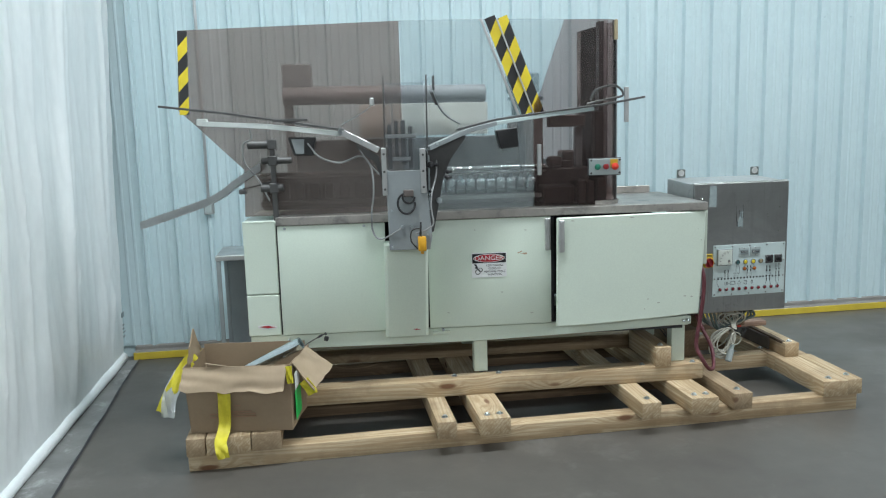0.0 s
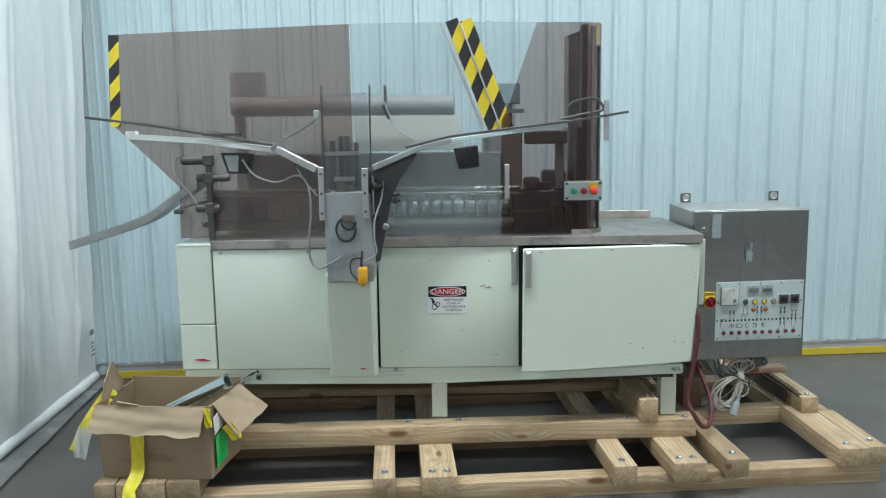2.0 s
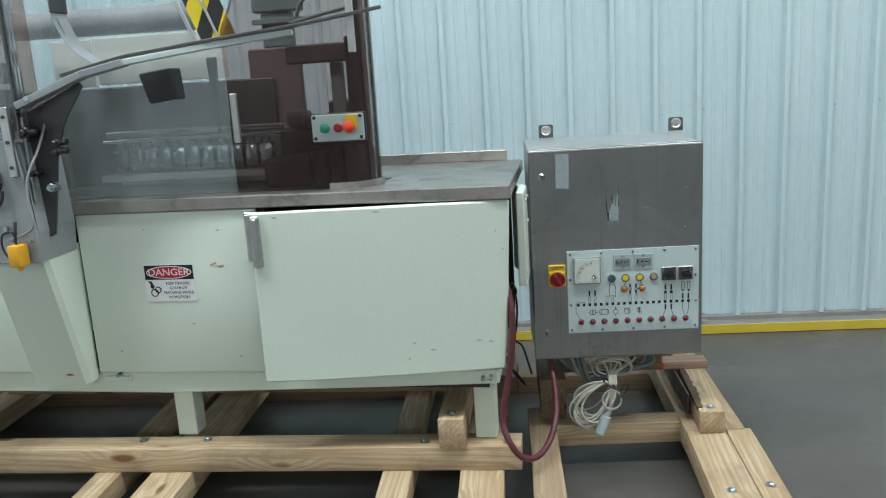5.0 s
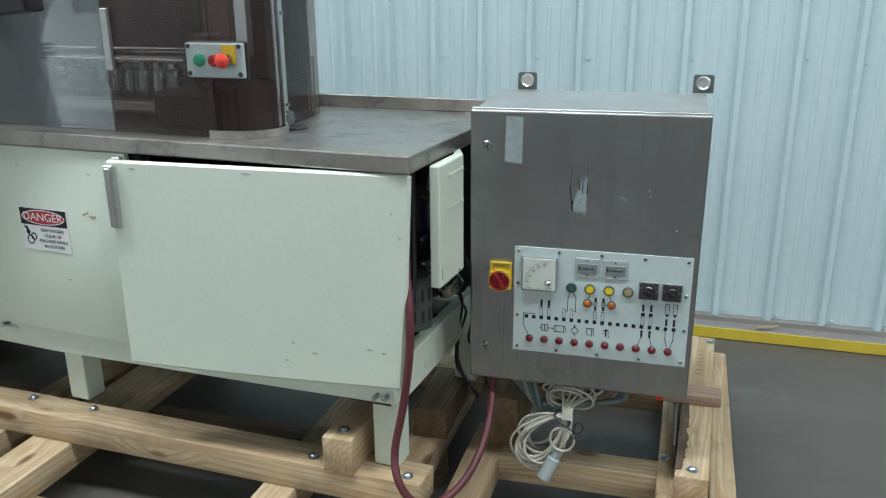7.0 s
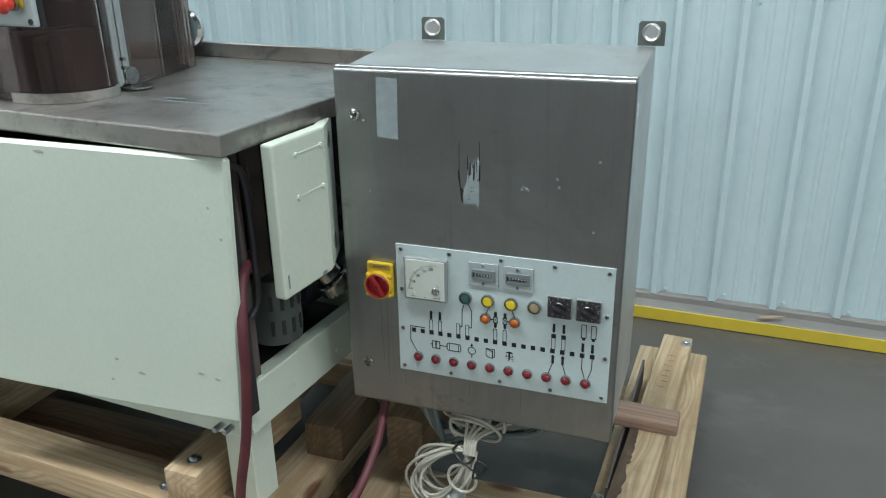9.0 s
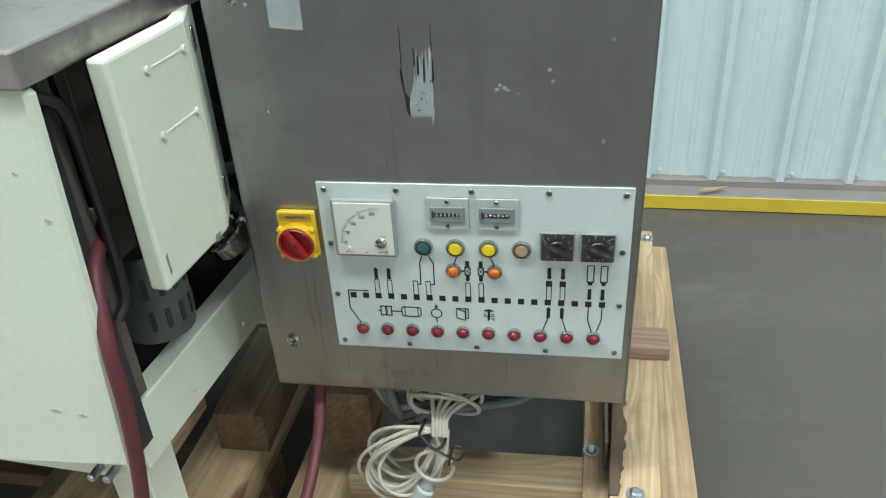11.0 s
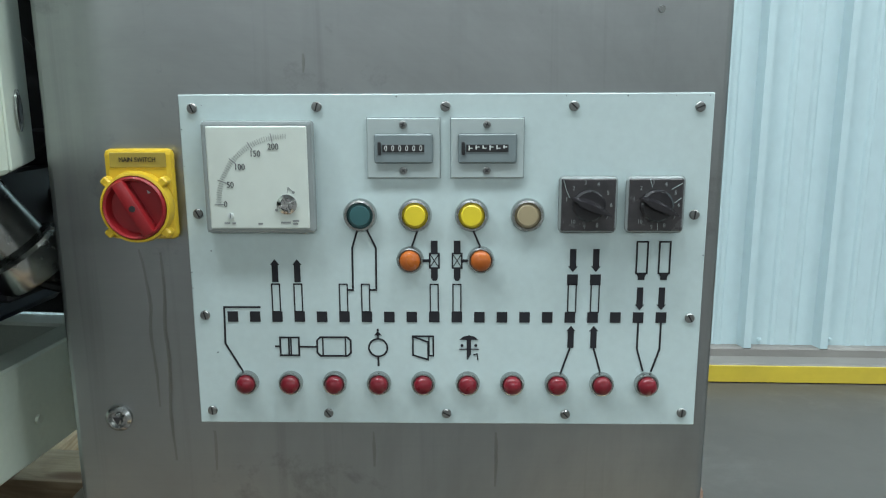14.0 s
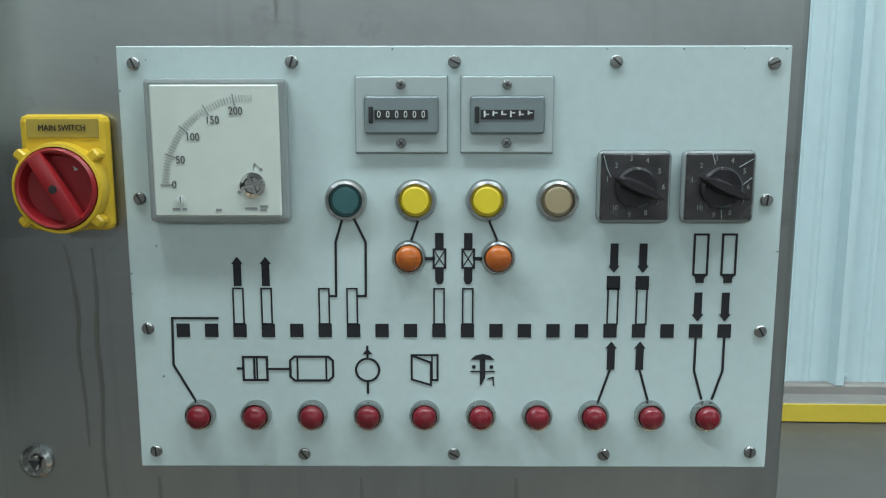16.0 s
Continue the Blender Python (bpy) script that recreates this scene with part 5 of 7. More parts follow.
tube(bm, bend([(0.36, -0.1, 1.54), (0.42, -0.12, 1.47), (0.52, -0.14, 1.44), (0.62, -0.17, 1.47), (0.67, -0.19, 1.42), (0.68, -0.21, 1.3), (0.665, -0.2, 1.18), (0.67, -0.19, 1.09), (0.71, -0.22, 1.06), (0.79, -0.245, 1.1), (0.812, -0.24, 1.118)], 6), 0.0045)
tube(bm, bend([(0.62, -0.17, 1.5), (0.66, -0.19, 1.44), (0.71, -0.2, 1.38)], 5), 0.0035)
pieces("sensor_cable", bm, GREY_WIRE, machine, "thin grey cable", soft=True)

# open right end: access panel, motor and fittings
bm = bmesh.new()
box(bm, (2.474, 0.07, 0.81), (2.502, 0.24, 1.127), 0.005, segments=2)
slab(bm, [(2.502, 0.24), (2.452, 0.345), (2.44, 0.345), (2.474, 0.24)], 0.812, 1.125, Matrix(((1, 0, 0, 0), (0, 0, 1, 0), (0, 1, 0, 0), (0, 0, 0, 1))), bevel=0.002)
access = part("access_panel", bm, CHIPPED, machine, "small chipped cream access panel")
bm = bmesh.new()
for v, z in ((0.14, 1.092), (0.226, 1.092), (0.14, 1.006), (0.226, 1.006)):
    rod(bm, (2.496, v, z), (2.5065, v, z), 0.0055, 8)
box(bm, (2.501, 0.14, 1.0045), (2.5035, 0.226, 1.0075), 0.0005)
box(bm, (2.501, 0.14, 1.0905), (2.5035, 0.226, 1.0935), 0.0005)
pieces("screw", bm, CHIPPED, access, "painted screws")
bm = bmesh.new()
slab(bm, [(0.083, 0.83), (0.087, 0.832), (0.086, 0.862), (0.082, 0.858)], 2.5021, 2.5026, Matrix(((0, 1, 0, 0), (1, 0, 0, 0), (0, 0, 1, 0), (0, 0, 0, 1))))
slab(bm, [(0.2, 0.814), (0.215, 0.813), (0.218, 0.82), (0.204, 0.822)], 2.5021, 2.5026, Matrix(((0, 1, 0, 0), (1, 0, 0, 0), (0, 0, 1, 0), (0, 0, 0, 1))))
pieces("chip", bm, DARK_GREY, access, "dark chip in the paint")
catch_turn = Euler((0, radians(90), radians(25))).to_matrix().to_4x4() @ Matrix.Diagonal((1.35, 0.8, 1, 1))
for z in (1.088, 0.862):
    bm = bmesh.new()
    lathe(bm, [(0.0, 0.0), (0.014, 0.0), (0.014, 0.002), (0.011, 0.003), (0.0095, 0.0015), (0, 0.0015)], Matrix.Translation((2.4818, 0.284, z)) @ catch_turn, 20)
    catch = part("lock", bm, RING_STEEL, access, "worn quarter-turn catch", soft=True)
    bm = bmesh.new()
    lathe(bm, [(0.0, 0.0), (0.0085, 0.0), (0.0085, 0.0012), (0, 0.0012)], Matrix.Translation((2.4832, 0.2848, z)) @ catch_turn, 16)
    part("keyway", bm, BLACK, catch, "dark keyway")
bm = bmesh.new()
box(bm, (LONG - 0.045, 0.055, SILL + 0.07), (LONG - 0.025, 0.085, HEAD), 0.002)
box(bm, (LONG - 0.05, 0.12, 0.82), (LONG - 0.03, 0.16, HEAD), 0.002)
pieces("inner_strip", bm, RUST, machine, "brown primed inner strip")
bm = bmesh.new()
tube(bm, bend([(LONG - 0.015, 0.045, 1.09), (LONG - 0.005, 0.07, 1.06), (LONG - 0.005, 0.08, 0.95), (LONG - 0.008, 0.08, 0.8), (LONG - 0.015, 0.06, 0.76)], 6), 0.008)
part("inner_cable", bm, BLACK, machine, soft=True)
MOTOR = Vector((2.362, 0.205, 0.64))
bm = bmesh.new()
lathe(bm, [(0, 0), (0.056, 0), (0.058, 0.02), (0.058, 0.13), (0.048, 0.15), (0, 0.152)], Matrix.Translation(MOTOR), 24)
motor = part("motor", bm, GREEN_STEEL, machine, "grey-green motor with cooling slots", soft=True)
bm = bmesh.new()
for k in range(8):
    a = radians(-60 + k * 24)
    for z in (0.025, 0.085):
        p = MOTOR + Vector((0.0575 * math.cos(a), 0.0575 * math.sin(a), z))
        box(bm, (-0.002, -0.004, 0), (0.002, 0.004, 0.035), 0, pose(*p, 0, 0, math.degrees(a)))
pieces("cooling_slot", bm, INSIDE, motor, "dark slots")
bm = bmesh.new()
rod(bm, (2.352, 0.345, 0.8), (2.392, 0.385, 0.715), 0.034, 18, 0.006)
lathe(bm, [(0.0, 0.0), (0.041, 0.0), (0.044, 0.004), (0.044, 0.03), (0.04, 0.036), (0.033, 0.036), (0.03, 0.028), (0, 0.028)], towards(Vector((2.392, 0.385, 0.715)), Vector((2.412, 0.405, 0.672))), 24)
part("cylinder", bm, RING_STEEL, machine, "worn steel cylinder", soft=True)
bm = bmesh.new()
box(bm, (2.13, 0.42, 0.6), (2.3, 0.6, 0.82), 0.01)
rod(bm, (2.25, 0.5, 0.82), (2.25, 0.5, 1.0), 0.05, 18, 0.01)
part("gearbox", bm, BLUE_STEEL, machine, "dark blue gearbox", soft=True)
# bracket takes the near-black colour that stands for interior shade
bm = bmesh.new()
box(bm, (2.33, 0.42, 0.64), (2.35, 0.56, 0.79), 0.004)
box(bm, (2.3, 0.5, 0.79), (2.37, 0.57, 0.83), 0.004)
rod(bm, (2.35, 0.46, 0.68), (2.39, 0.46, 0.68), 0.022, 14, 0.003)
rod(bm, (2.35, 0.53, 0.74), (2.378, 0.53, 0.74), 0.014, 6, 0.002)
pieces("drive_bracket", bm, INSIDE, machine, "steel bracket coloured near black for interior shade")
for way in (((2.3, 0.4, 0.98), (2.37, 0.43, 0.95), (2.395, 0.47, 0.88), (2.37, 0.5, 0.82), (2.32, 0.5, 0.79)), ((2.28, 0.3, 1.0), (2.36, 0.34, 0.97), (2.4, 0.39, 0.9), (2.38, 0.42, 0.83), (2.34, 0.4, 0.8)), ((2.32, 0.47, 0.66), (2.4, 0.5, 0.64), (2.41, 0.55, 0.7), (2.36, 0.58, 0.75))):
    bm = bmesh.new()
    tube(bm, bend(way, 6), 0.0065)
    part("inner_hose", bm, BLACK, machine, "thin black hose", soft=True)
bm = bmesh.new()
for k, v in enumerate((0.18, 0.36, 0.54)):
    rod(bm, (LONG - 0.02, v, 0.53), (LONG - 0.016, v, 0.53), 0.005, 8)
pieces("rivet", bm, CHIPPED, machine)

# ---------------------------------------------------------------- the control cabinet
CABINET = pose(2.0916, 4.1717, 0, 0, 0, 1.5)
cabinet = thing("control_cabinet", CABINET, "brushed stainless steel control cabinet with a pale operating panel", "control cabinet")
WIDE, THICK, LOW, HIGH = 0.602, 0.345, 0.472, 1.238
bm = bmesh.new()
box(bm, (0.004, 0.022, LOW + 0.004), (WIDE - 0.004, THICK, HIGH - 0.004), 0.004, segments=2)
for v in bm.verts:
    if v.co.z > 1.0:
        v.co.z += 0.02 * max(0.0, v.co.y - 0.03) / THICK
part("body", bm, BODY_STEEL, cabinet)
bm = bmesh.new()
box(bm, (0.0, 0.0, LOW), (WIDE, 0.02, HIGH), 0.006, segments=3)
leaf = part("door", bm, STEEL, cabinet, "brushed steel door with stains")
bm = bmesh.new()
box(bm, (0.0, 0.012, HIGH - 0.002), (WIDE, 0.03, HIGH + 0.004), 0.002)
part("drip_edge", bm, STEEL, cabinet)
for x in (0.092, 0.588):
    bm = bmesh.new()
    piece = bmesh.new()
    outer = [(-0.028, -0.028), (0.028, -0.028), (0.028, 0.018), (0.023, 0.023), (-0.023, 0.023), (-0.028, 0.018)]
    slab(bm, [(x + a, 1.282 + b) for a, b in outer], THICK - 0.006, THICK - 0.001, bevel=0.001)
    hanger = part("hanging_lug", bm, GREEN_STEEL, cabinet, "dark steel hanging lug")
    bm = bmesh.new()
    lathe(bm, [(0.0, 0.0), (0.0195, 0), (0.0195, 0.004), (0.017, 0.007), (0.013, 0.004), (0.0, 0.004)], pose(x, THICK - 0.006, 1.282, 90), 20)
    part("washer", bm, ALUMINIUM, hanger, soft=True)
bm = bmesh.new()
slab(bm, [(WIDE - 0.0035, 1.16), (WIDE - 0.003, 1.16), (WIDE - 0.003, 1.185), (WIDE - 0.0035, 1.185)], 0.06, 0.075)
part("label_scrap", bm, SIGN_WHITE, cabinet)
for z in (1.146, 0.574):
    bm = bmesh.new()
    lathe(bm, [(0, 0), (0.0125, 0), (0.0125, 0.004), (0.0095, 0.0065), (0.0085, 0.0065), (0.0085, 0.003), (0, 0.003)], pose(0.046, 0.0, z, 90), 20)
    box(bm, (0.0435, -0.0062, z - 0.006), (0.0485, -0.003, z + 0.006), 0.001)
    lock = part("lock", bm, RING_STEEL, leaf, "chrome quarter-turn lock", soft=True)
    bm = bmesh.new()
    slab(bm, [(0.046 + 0.0052 * math.cos(a), z + 0.0052 * math.sin(a)) for a in (0.5, 2.6, 4.7)], -0.0068, -0.0058)
    part("keyway", bm, BLACK, lock, "dark three-cornered keyway")
bm = bmesh.new()
slab(bm, [(0.096, 1.224), (0.141, 1.221), (0.139, 1.1), (0.093, 1.104)], -0.0008, -0.0001)
part("label_residue", bm, GLUE, leaf, "pale patch where a label was")
scrape = random.Random(11)
edge = [(0.2765, 0.984)]
for k in range(9):
    x = 0.2785 + 0.0036 * k
    edge += [(x, 0.978 - 0.007 * scrape.random() - (0.008 if k == 8 else 0)), (x + 0.0018, 0.984 - 0.003 * scrape.random())]
edge += [(0.3105, 0.985), (0.3092, 1.0), (0.3102, 1.02), (0.3088, 1.032), (0.3098, 1.05), (0.3092, 1.072)]
for x, top, foot in ((0.306, 1.078, 1.044), (0.3015, 1.074, 1.03), (0.297, 1.071, 1.05), (0.293, 1.066, 1.037), (0.2888, 1.07, 1.028)):
    edge += [(x + 0.0012, top), (x, top - 0.004), (x - 0.0008, foot), (x - 0.0018, foot + 0.002)]
edge += [(0.2855, 1.05), (0.284, 1.03), (0.281, 1.018), (0.2775, 1.008), (0.276, 0.995)]
bm = bmesh.new()
slab(bm, edge, -0.0008, -0.0001)
part("label_residue", bm, GLUE, leaf, "pale torn label remains")
bm = bmesh.new()
slab(bm, [(0.2655, 1.046), (0.268, 1.05), (0.2695, 1.035), (0.2715, 1.012), (0.277, 1.006), (0.278, 0.99), (0.2755, 0.978), (0.2715, 0.986), (0.2695, 1.01), (0.266, 1.03)], -0.0006, -0.0001)
for x, z0, z1, w in ((0.2682, 1.05, 1.104, 0.0006), (0.3102, 1.072, 1.108, 0.0006), (0.2858, 1.052, 1.078, 0.001), (0.2905, 1.04, 1.066, 0.0016), (0.2985, 1.03, 1.062, 0.0012), (0.3104, 1.03, 1.062, 0.0016)):
    slab(bm, [(x - w, z0), (x, z0 - 0.003), (x + w, z0 + 0.002), (x + w * 0.6, z1), (x - w * 0.4, z1 - 0.002)], -0.0012, -0.0001)
for k in range(9):
    x, z, w = scrape.uniform(0.281, 0.307), scrape.uniform(0.985, 1.03), scrape.uniform(0.0006, 0.0014)
    slab(bm, [(x - w, z), (x, z + w * 1.6), (x + w, z + 0.0004), (x, z - w * 1.4)], -0.0012, -0.0001)
pieces("label_residue", bm, BLACK, leaf, "black torn label edge")
bm = bmesh.new()
for x, z, w in ((0.4, 1.024, 0.003), (0.406, 1.02, 0.004), (0.396, 1.018, 0.004), (0.41, 1.017, 0.003), (0.403, 1.037, 0.0015), (0.425, 1.012, 0.0014)):
    slab(bm, [(x - w, z), (x - w * 0.2, z + w * 0.8), (x + w, z + w * 0.2), (x + w * 0.3, z - w * 0.7)], -0.0007, -0.0001)
pieces("label_residue", bm, GLUE, leaf, "pale flake of glue")
bm = bmesh.new()
for x, z in ((0.466, 1.045), (0.47, 1.03), (0.072, 0.985), (0.545, 1.085), (0.54, 0.945), (0.065, 1.135)):
    rod(bm, (x, 0.002, z), (x, -0.002, z), 0.003, 8)
pieces("rivet", bm, CHROME, leaf, "small studs")

# thin dirt that has run down the door
for way, wide in ((((0.078, 0.738), (0.082, 0.712), (0.0845, 0.685), (0.0825, 0.66), (0.0848, 0.625), (0.0855, 0.585)), 0.0026),
                  (((0.0975, 0.735), (0.0985, 0.7), (0.0965, 0.668), (0.098, 0.625), (0.0955, 0.58), (0.0975, 0.53)), 0.0034),
                  (((0.136, 0.561), (0.1365, 0.545), (0.1355, 0.52)), 0.003), (((0.288, 0.561), (0.2885, 0.54), (0.288, 0.525)), 0.0028),
                  (((0.404, 0.561), (0.4045, 0.53), (0.4035, 0.505)), 0.003), (((0.235, 0.91), (0.2352, 0.902), (0.2348, 0.894)), 0.0024)):
    spine = bend([(x, 0, z) for x, z in way], 6)
    bm = bmesh.new()
    sheet(bm, [[Vector((p.x + wide * (j - 1.5) / 3 * (0.5 + 0.9 * abs(noise.noise(Vector((p.z * 60, j * 0.2, p.x * 40)))) + 0.4 * math.sin(math.pi * i / (len(spine) - 1))), -0.0007, p.z)) for j in range(4)] for i, p in enumerate(spine)])
    part("dirt_run", bm, THIN_DIRT, leaf, "thin dark dirt run")

# main switch
KNOB = pose(0.0878, -0.012, 0.7795, 90)
bm = bmesh.new()
box(bm, (0.0575, -0.012, 0.749), (0.1185, 0.0, 0.8295), 0.005, segments=2)
switch = part("main_switch", bm, YELLOW, leaf, "yellow main switch with a red knob")
bm = bmesh.new()
lathe(bm, [(0.0, 0.0), (0.0305, 0.0), (0.0318, 0.006), (0.0305, 0.013), (0.0285, 0.0135), (0.028, 0.004), (0.0, 0.004)], KNOB, 36)
part("collar", bm, YELLOW, switch, soft=True)
bm = bmesh.new()
box(bm, (0.026, -0.0038, 0), (0.0375, 0.0038, 0.0115), 0.0015)
ear = finish(bm, "locking_ear", YELLOW)
for a in (42, 138, 222, 318):
    again("locking_ear", ear, switch, KNOB @ pose(0, 0, 0, 0, 0, a))
bm = bmesh.new()
box(bm, (0.064, -0.0128, 0.8135), (0.1135, -0.0119, 0.8265), 0.0003)
part("name_plate", bm, OCHRE, switch, "worn yellow name plate")
lettering("plate_lettering", "MAIN SWITCH", 0.0058, pose(0.0885, -0.0132, 0.8202, 90), PRINT, switch, "black lettering", 0.86)
bm = bmesh.new()
lathe(bm, [(0, 0.005), (0.0277, 0.005), (0.0277, 0.0145), (0.0262, 0.0165), (0.0245, 0.0155), (0.0225, 0.0075), (0, 0.0065)], KNOB, 40)
part("knob", bm, RED, switch, "dark red rotary knob", soft=True)
bm = bmesh.new()
box(bm, (-0.0262, -0.0058, 0.006), (0.0262, 0.0058, 0.0185), 0.0022, KNOB @ pose(0, 0, 0, 0, 0, 119), segments=2)
part("knob_grip", bm, RED, switch, soft=True)
bm = bmesh.new()
rod(bm, (0.0878, -0.0302, 0.7795), (0.0878, -0.0308, 0.7795), 0.0029, 10)
part("spindle_hole", bm, BLACK, switch)
bm = bmesh.new()
box(bm, (0.0125, 0.0095, 0.0066), (0.0155, 0.0175, 0.0073), 0, KNOB @ pose(0, 0, 0, 0, 0, 12))
part("position_mark", bm, GREY_PLASTIC, switch, "small grey mark")

# operating panel; lengths from its lower left screw
panel_at = pose(0.1365, -0.003, 0.583)
bm = bmesh.new()
box(bm, (-0.0118, 0.0, -0.0122), (0.452, 0.0028, 0.2928), 0.0007)
panel = part("control_panel", bm, PANEL, cabinet, "pale blue-grey printed operating panel", m=panel_at)

bm = bmesh.new()
lathe(bm, [(0, 0), (0.0045, 0), (0.0045, 0.001), (0.0037, 0.0019), (0, 0.0022)], FACE, 16)
box(bm, (-0.0006, -0.00245, -0.0036), (0.0006, -0.0016, 0.0036), 0, None, 1)
panel_screw = finish(bm, "panel_screw", [SCREW_STEEL, BLACK], True)
bm = bmesh.new()
lathe(bm, [(0, 0), (0.004, 0), (0.004, 0.0008), (0.0032, 0.0018), (0, 0.0022)], FACE, 16)
box(bm, (-0.0005, -0.0025, -0.0023), (0.0005, -0.0016, 0.0023), 0, None, 1)
box(bm, (-0.0023, -0.0025, -0.0005), (0.0023, -0.0016, 0.0005), 0, None, 1)
cross_screw = finish(bm, "cross_screw", [SCREW_STEEL, BLACK], True)
for x, z in ((0, 0.281), (0.109, 0.282), (0.221, 0.282), (0.332, 0.282), (0.44, 0.281), (-0.001, 0.188), (-0.0008, 0.0935), (0.4405, 0.187), (0.442, 0.092),
             (0, 0), (0.11, -0.0022), (0.221, -0.002), (0.332, -0.0022), (0.44, 0)):
    again("panel_screw", panel_screw, panel, pose(x, 0, z, 0, random.uniform(-70, 70), 0), "slotted steel screw")


def printed(name, build, label=""):
    bm = bmesh.new()
    build(bm)
    return part(name, bm, PRINT, panel, label)


def stroke(bm, points, width=0.0016):
    """A printed line: one thin mitred ribbon along the points, closed where it ends at its start."""
    spots = [Vector(p) for p in points]
    closed = len(spots) > 3 and (spots[0] - spots[-1]).length < 1e-6
    if closed:
        spots.pop()
    n = len(spots)
    ways = [(spots[(i + 1) % n] - spots[i]).normalized() for i in range(n if closed else n - 1)]
    if not closed:
        spots[0] = spots[0] - ways[0] * width / 2
        spots[-1] = spots[-1] + ways[-1] * width / 2
    rings = []
    for i, p in enumerate(spots):
        a = ways[i - 1] if closed or i > 0 else ways[0]
        b = ways[i] if i < len(ways) else ways[-1]
        side = Vector((-a.y - b.y, a.x + b.x)).normalized()
        side *= width / 2 / max(0.4, side.dot(Vector((-a.y, a.x))))
        rings.append([bm.verts.new((q.x, y, q.y)) for q, y in ((p + side, -0.0005), (p - side, -0.0005), (p - side, 0.0), (p + side, 0.0))])
    for i in range(n if closed else n - 1):
        f, g = rings[i], rings[(i + 1) % n]
        for k in range(4):
            bm.faces.new((f[k], g[k], g[(k + 1) % 4], f[(k + 1) % 4]))
    if not closed:
        bm.faces.new(rings[0])
        bm.faces.new(rings[-1][::-1])


def frame_of(bm, x0, z0, x1, z1, width=0.0011):
    stroke(bm, [(x0, z0), (x1, z0), (x1, z1), (x0, z1), (x0, z0)], width)


bm = bmesh.new()
box(bm, (-0.0048, -0.0005, -0.005), (0.0048, 0.0, 0.005))
square = finish(bm, "printed_square", PRINT)
spots = [(0.0247 + 0.0206 * k, 0.0922) for k in range(20)] + [(0.335, 0.1275), (0.3556, 0.1275)]
for x, z in spots:
    again("printed_square", square, panel, pose(x, 0, z), "black printed square")

bm = bmesh.new()
slab(bm, [(-0.0028, -0.0105), (0.0028, -0.0105), (0.0028, 0.0055), (0.0042, 0.0055), (0, 0.0108), (-0.0042, 0.0055), (-0.0028, 0.0055)], -0.0005, 0.0)
arrow = finish(bm, "printed_arrow", PRINT)
for x, z, turn in ((0.0656, 0.1355, 0), (0.0859, 0.1355, 0), (0.335, 0.0735, 0), (0.3558, 0.0735, 0), (0.335, 0.1455, 180), (0.3556, 0.1455, 180), (0.3962, 0.11, 180), (0.4158, 0.11, 180)):
    again("printed_arrow", arrow, panel, pose(x, 0, z, 0, turn, 0), "black printed arrow")

bm = bmesh.new()
frame_of(bm, -0.0036, -0.0125, 0.0036, 0.0135)
gauge = finish(bm, "printed_frame", PRINT)
for x in (0.0655, 0.0859, 0.1274, 0.1476, 0.2102, 0.2308, 0.335, 0.3557):
    again("printed_frame", gauge, panel, pose(x, 0, 0.1096), "black printed outline")
for x in (0.3965, 0.4165):
    printed("printed_tube", lambda bm, x=x: (frame_of(bm, x - 0.0048, 0.1335, x + 0.0048, 0.1625, 0.0015),
            slab(bm, [(x - 0.0048, 0.1335), (x + 0.0048, 0.1335), (x + 0.003, 0.1305), (x + 0.003, 0.1275), (x - 0.003, 0.1275), (x - 0.003, 0.1305)], -0.0005, 0.0)), "black printed tube symbol")
for x, side in ((0.2105, -1), (0.231, 1)):
    printed("printed_valve", lambda bm, x=x, side=side: (
        slab(bm, [(x - 0.003, 0.1515), (x + 0.003, 0.1515), (x + 0.003, 0.1635), (x - 0.003, 0.1635)], -0.0005, 0.0),
        slab(bm, [(x - 0.003, 0.129), (x - 0.0015, 0.1265), (x + 0.0015, 0.1265), (x + 0.003, 0.129), (x + 0.003, 0.1385), (x - 0.003, 0.1385)], -0.0005, 0.0),
        frame_of(bm, x - 0.0042, 0.1383, x + 0.0042, 0.1517, 0.0014),
        stroke(bm, [(x - 0.004, 0.1388), (x + 0.004, 0.1512)], 0.0008), stroke(bm, [(x - 0.004, 0.1512), (x + 0.004, 0.1388)], 0.0008),
        stroke(bm, [(x + side * 0.0045, 0.145), (x + side * 0.0105, 0.145)], 0.0026)), "black printed valve symbol")
lines = [[(0.0498, 0.1012), (0.0171, 0.1012), (0.0162, 0.0663), (0.0305, 0.04)],
         [(0.1413, 0.172), (0.1366, 0.157), (0.1362, 0.1177), (0.1315, 0.1177)], [(0.1508, 0.172), (0.158, 0.1568), (0.1575, 0.1177), (0.1517, 0.1177)],
         [(0.1952, 0.1716), (0.1899, 0.1566)], [(0.246, 0.1713), (0.2525, 0.156)], [(0.3345, 0.0628), (0.327, 0.0397)], [(0.3562, 0.0626), (0.3626, 0.0408)],
         [(0.3958, 0.0865), (0.3958, 0.0623), (0.402, 0.0413)], [(0.4164, 0.0863), (0.4164, 0.0622), (0.4099, 0.0412)]]
for way in lines:
    printed("printed_line", lambda bm, way=way: stroke(bm, way, 0.0017), "black printed line")
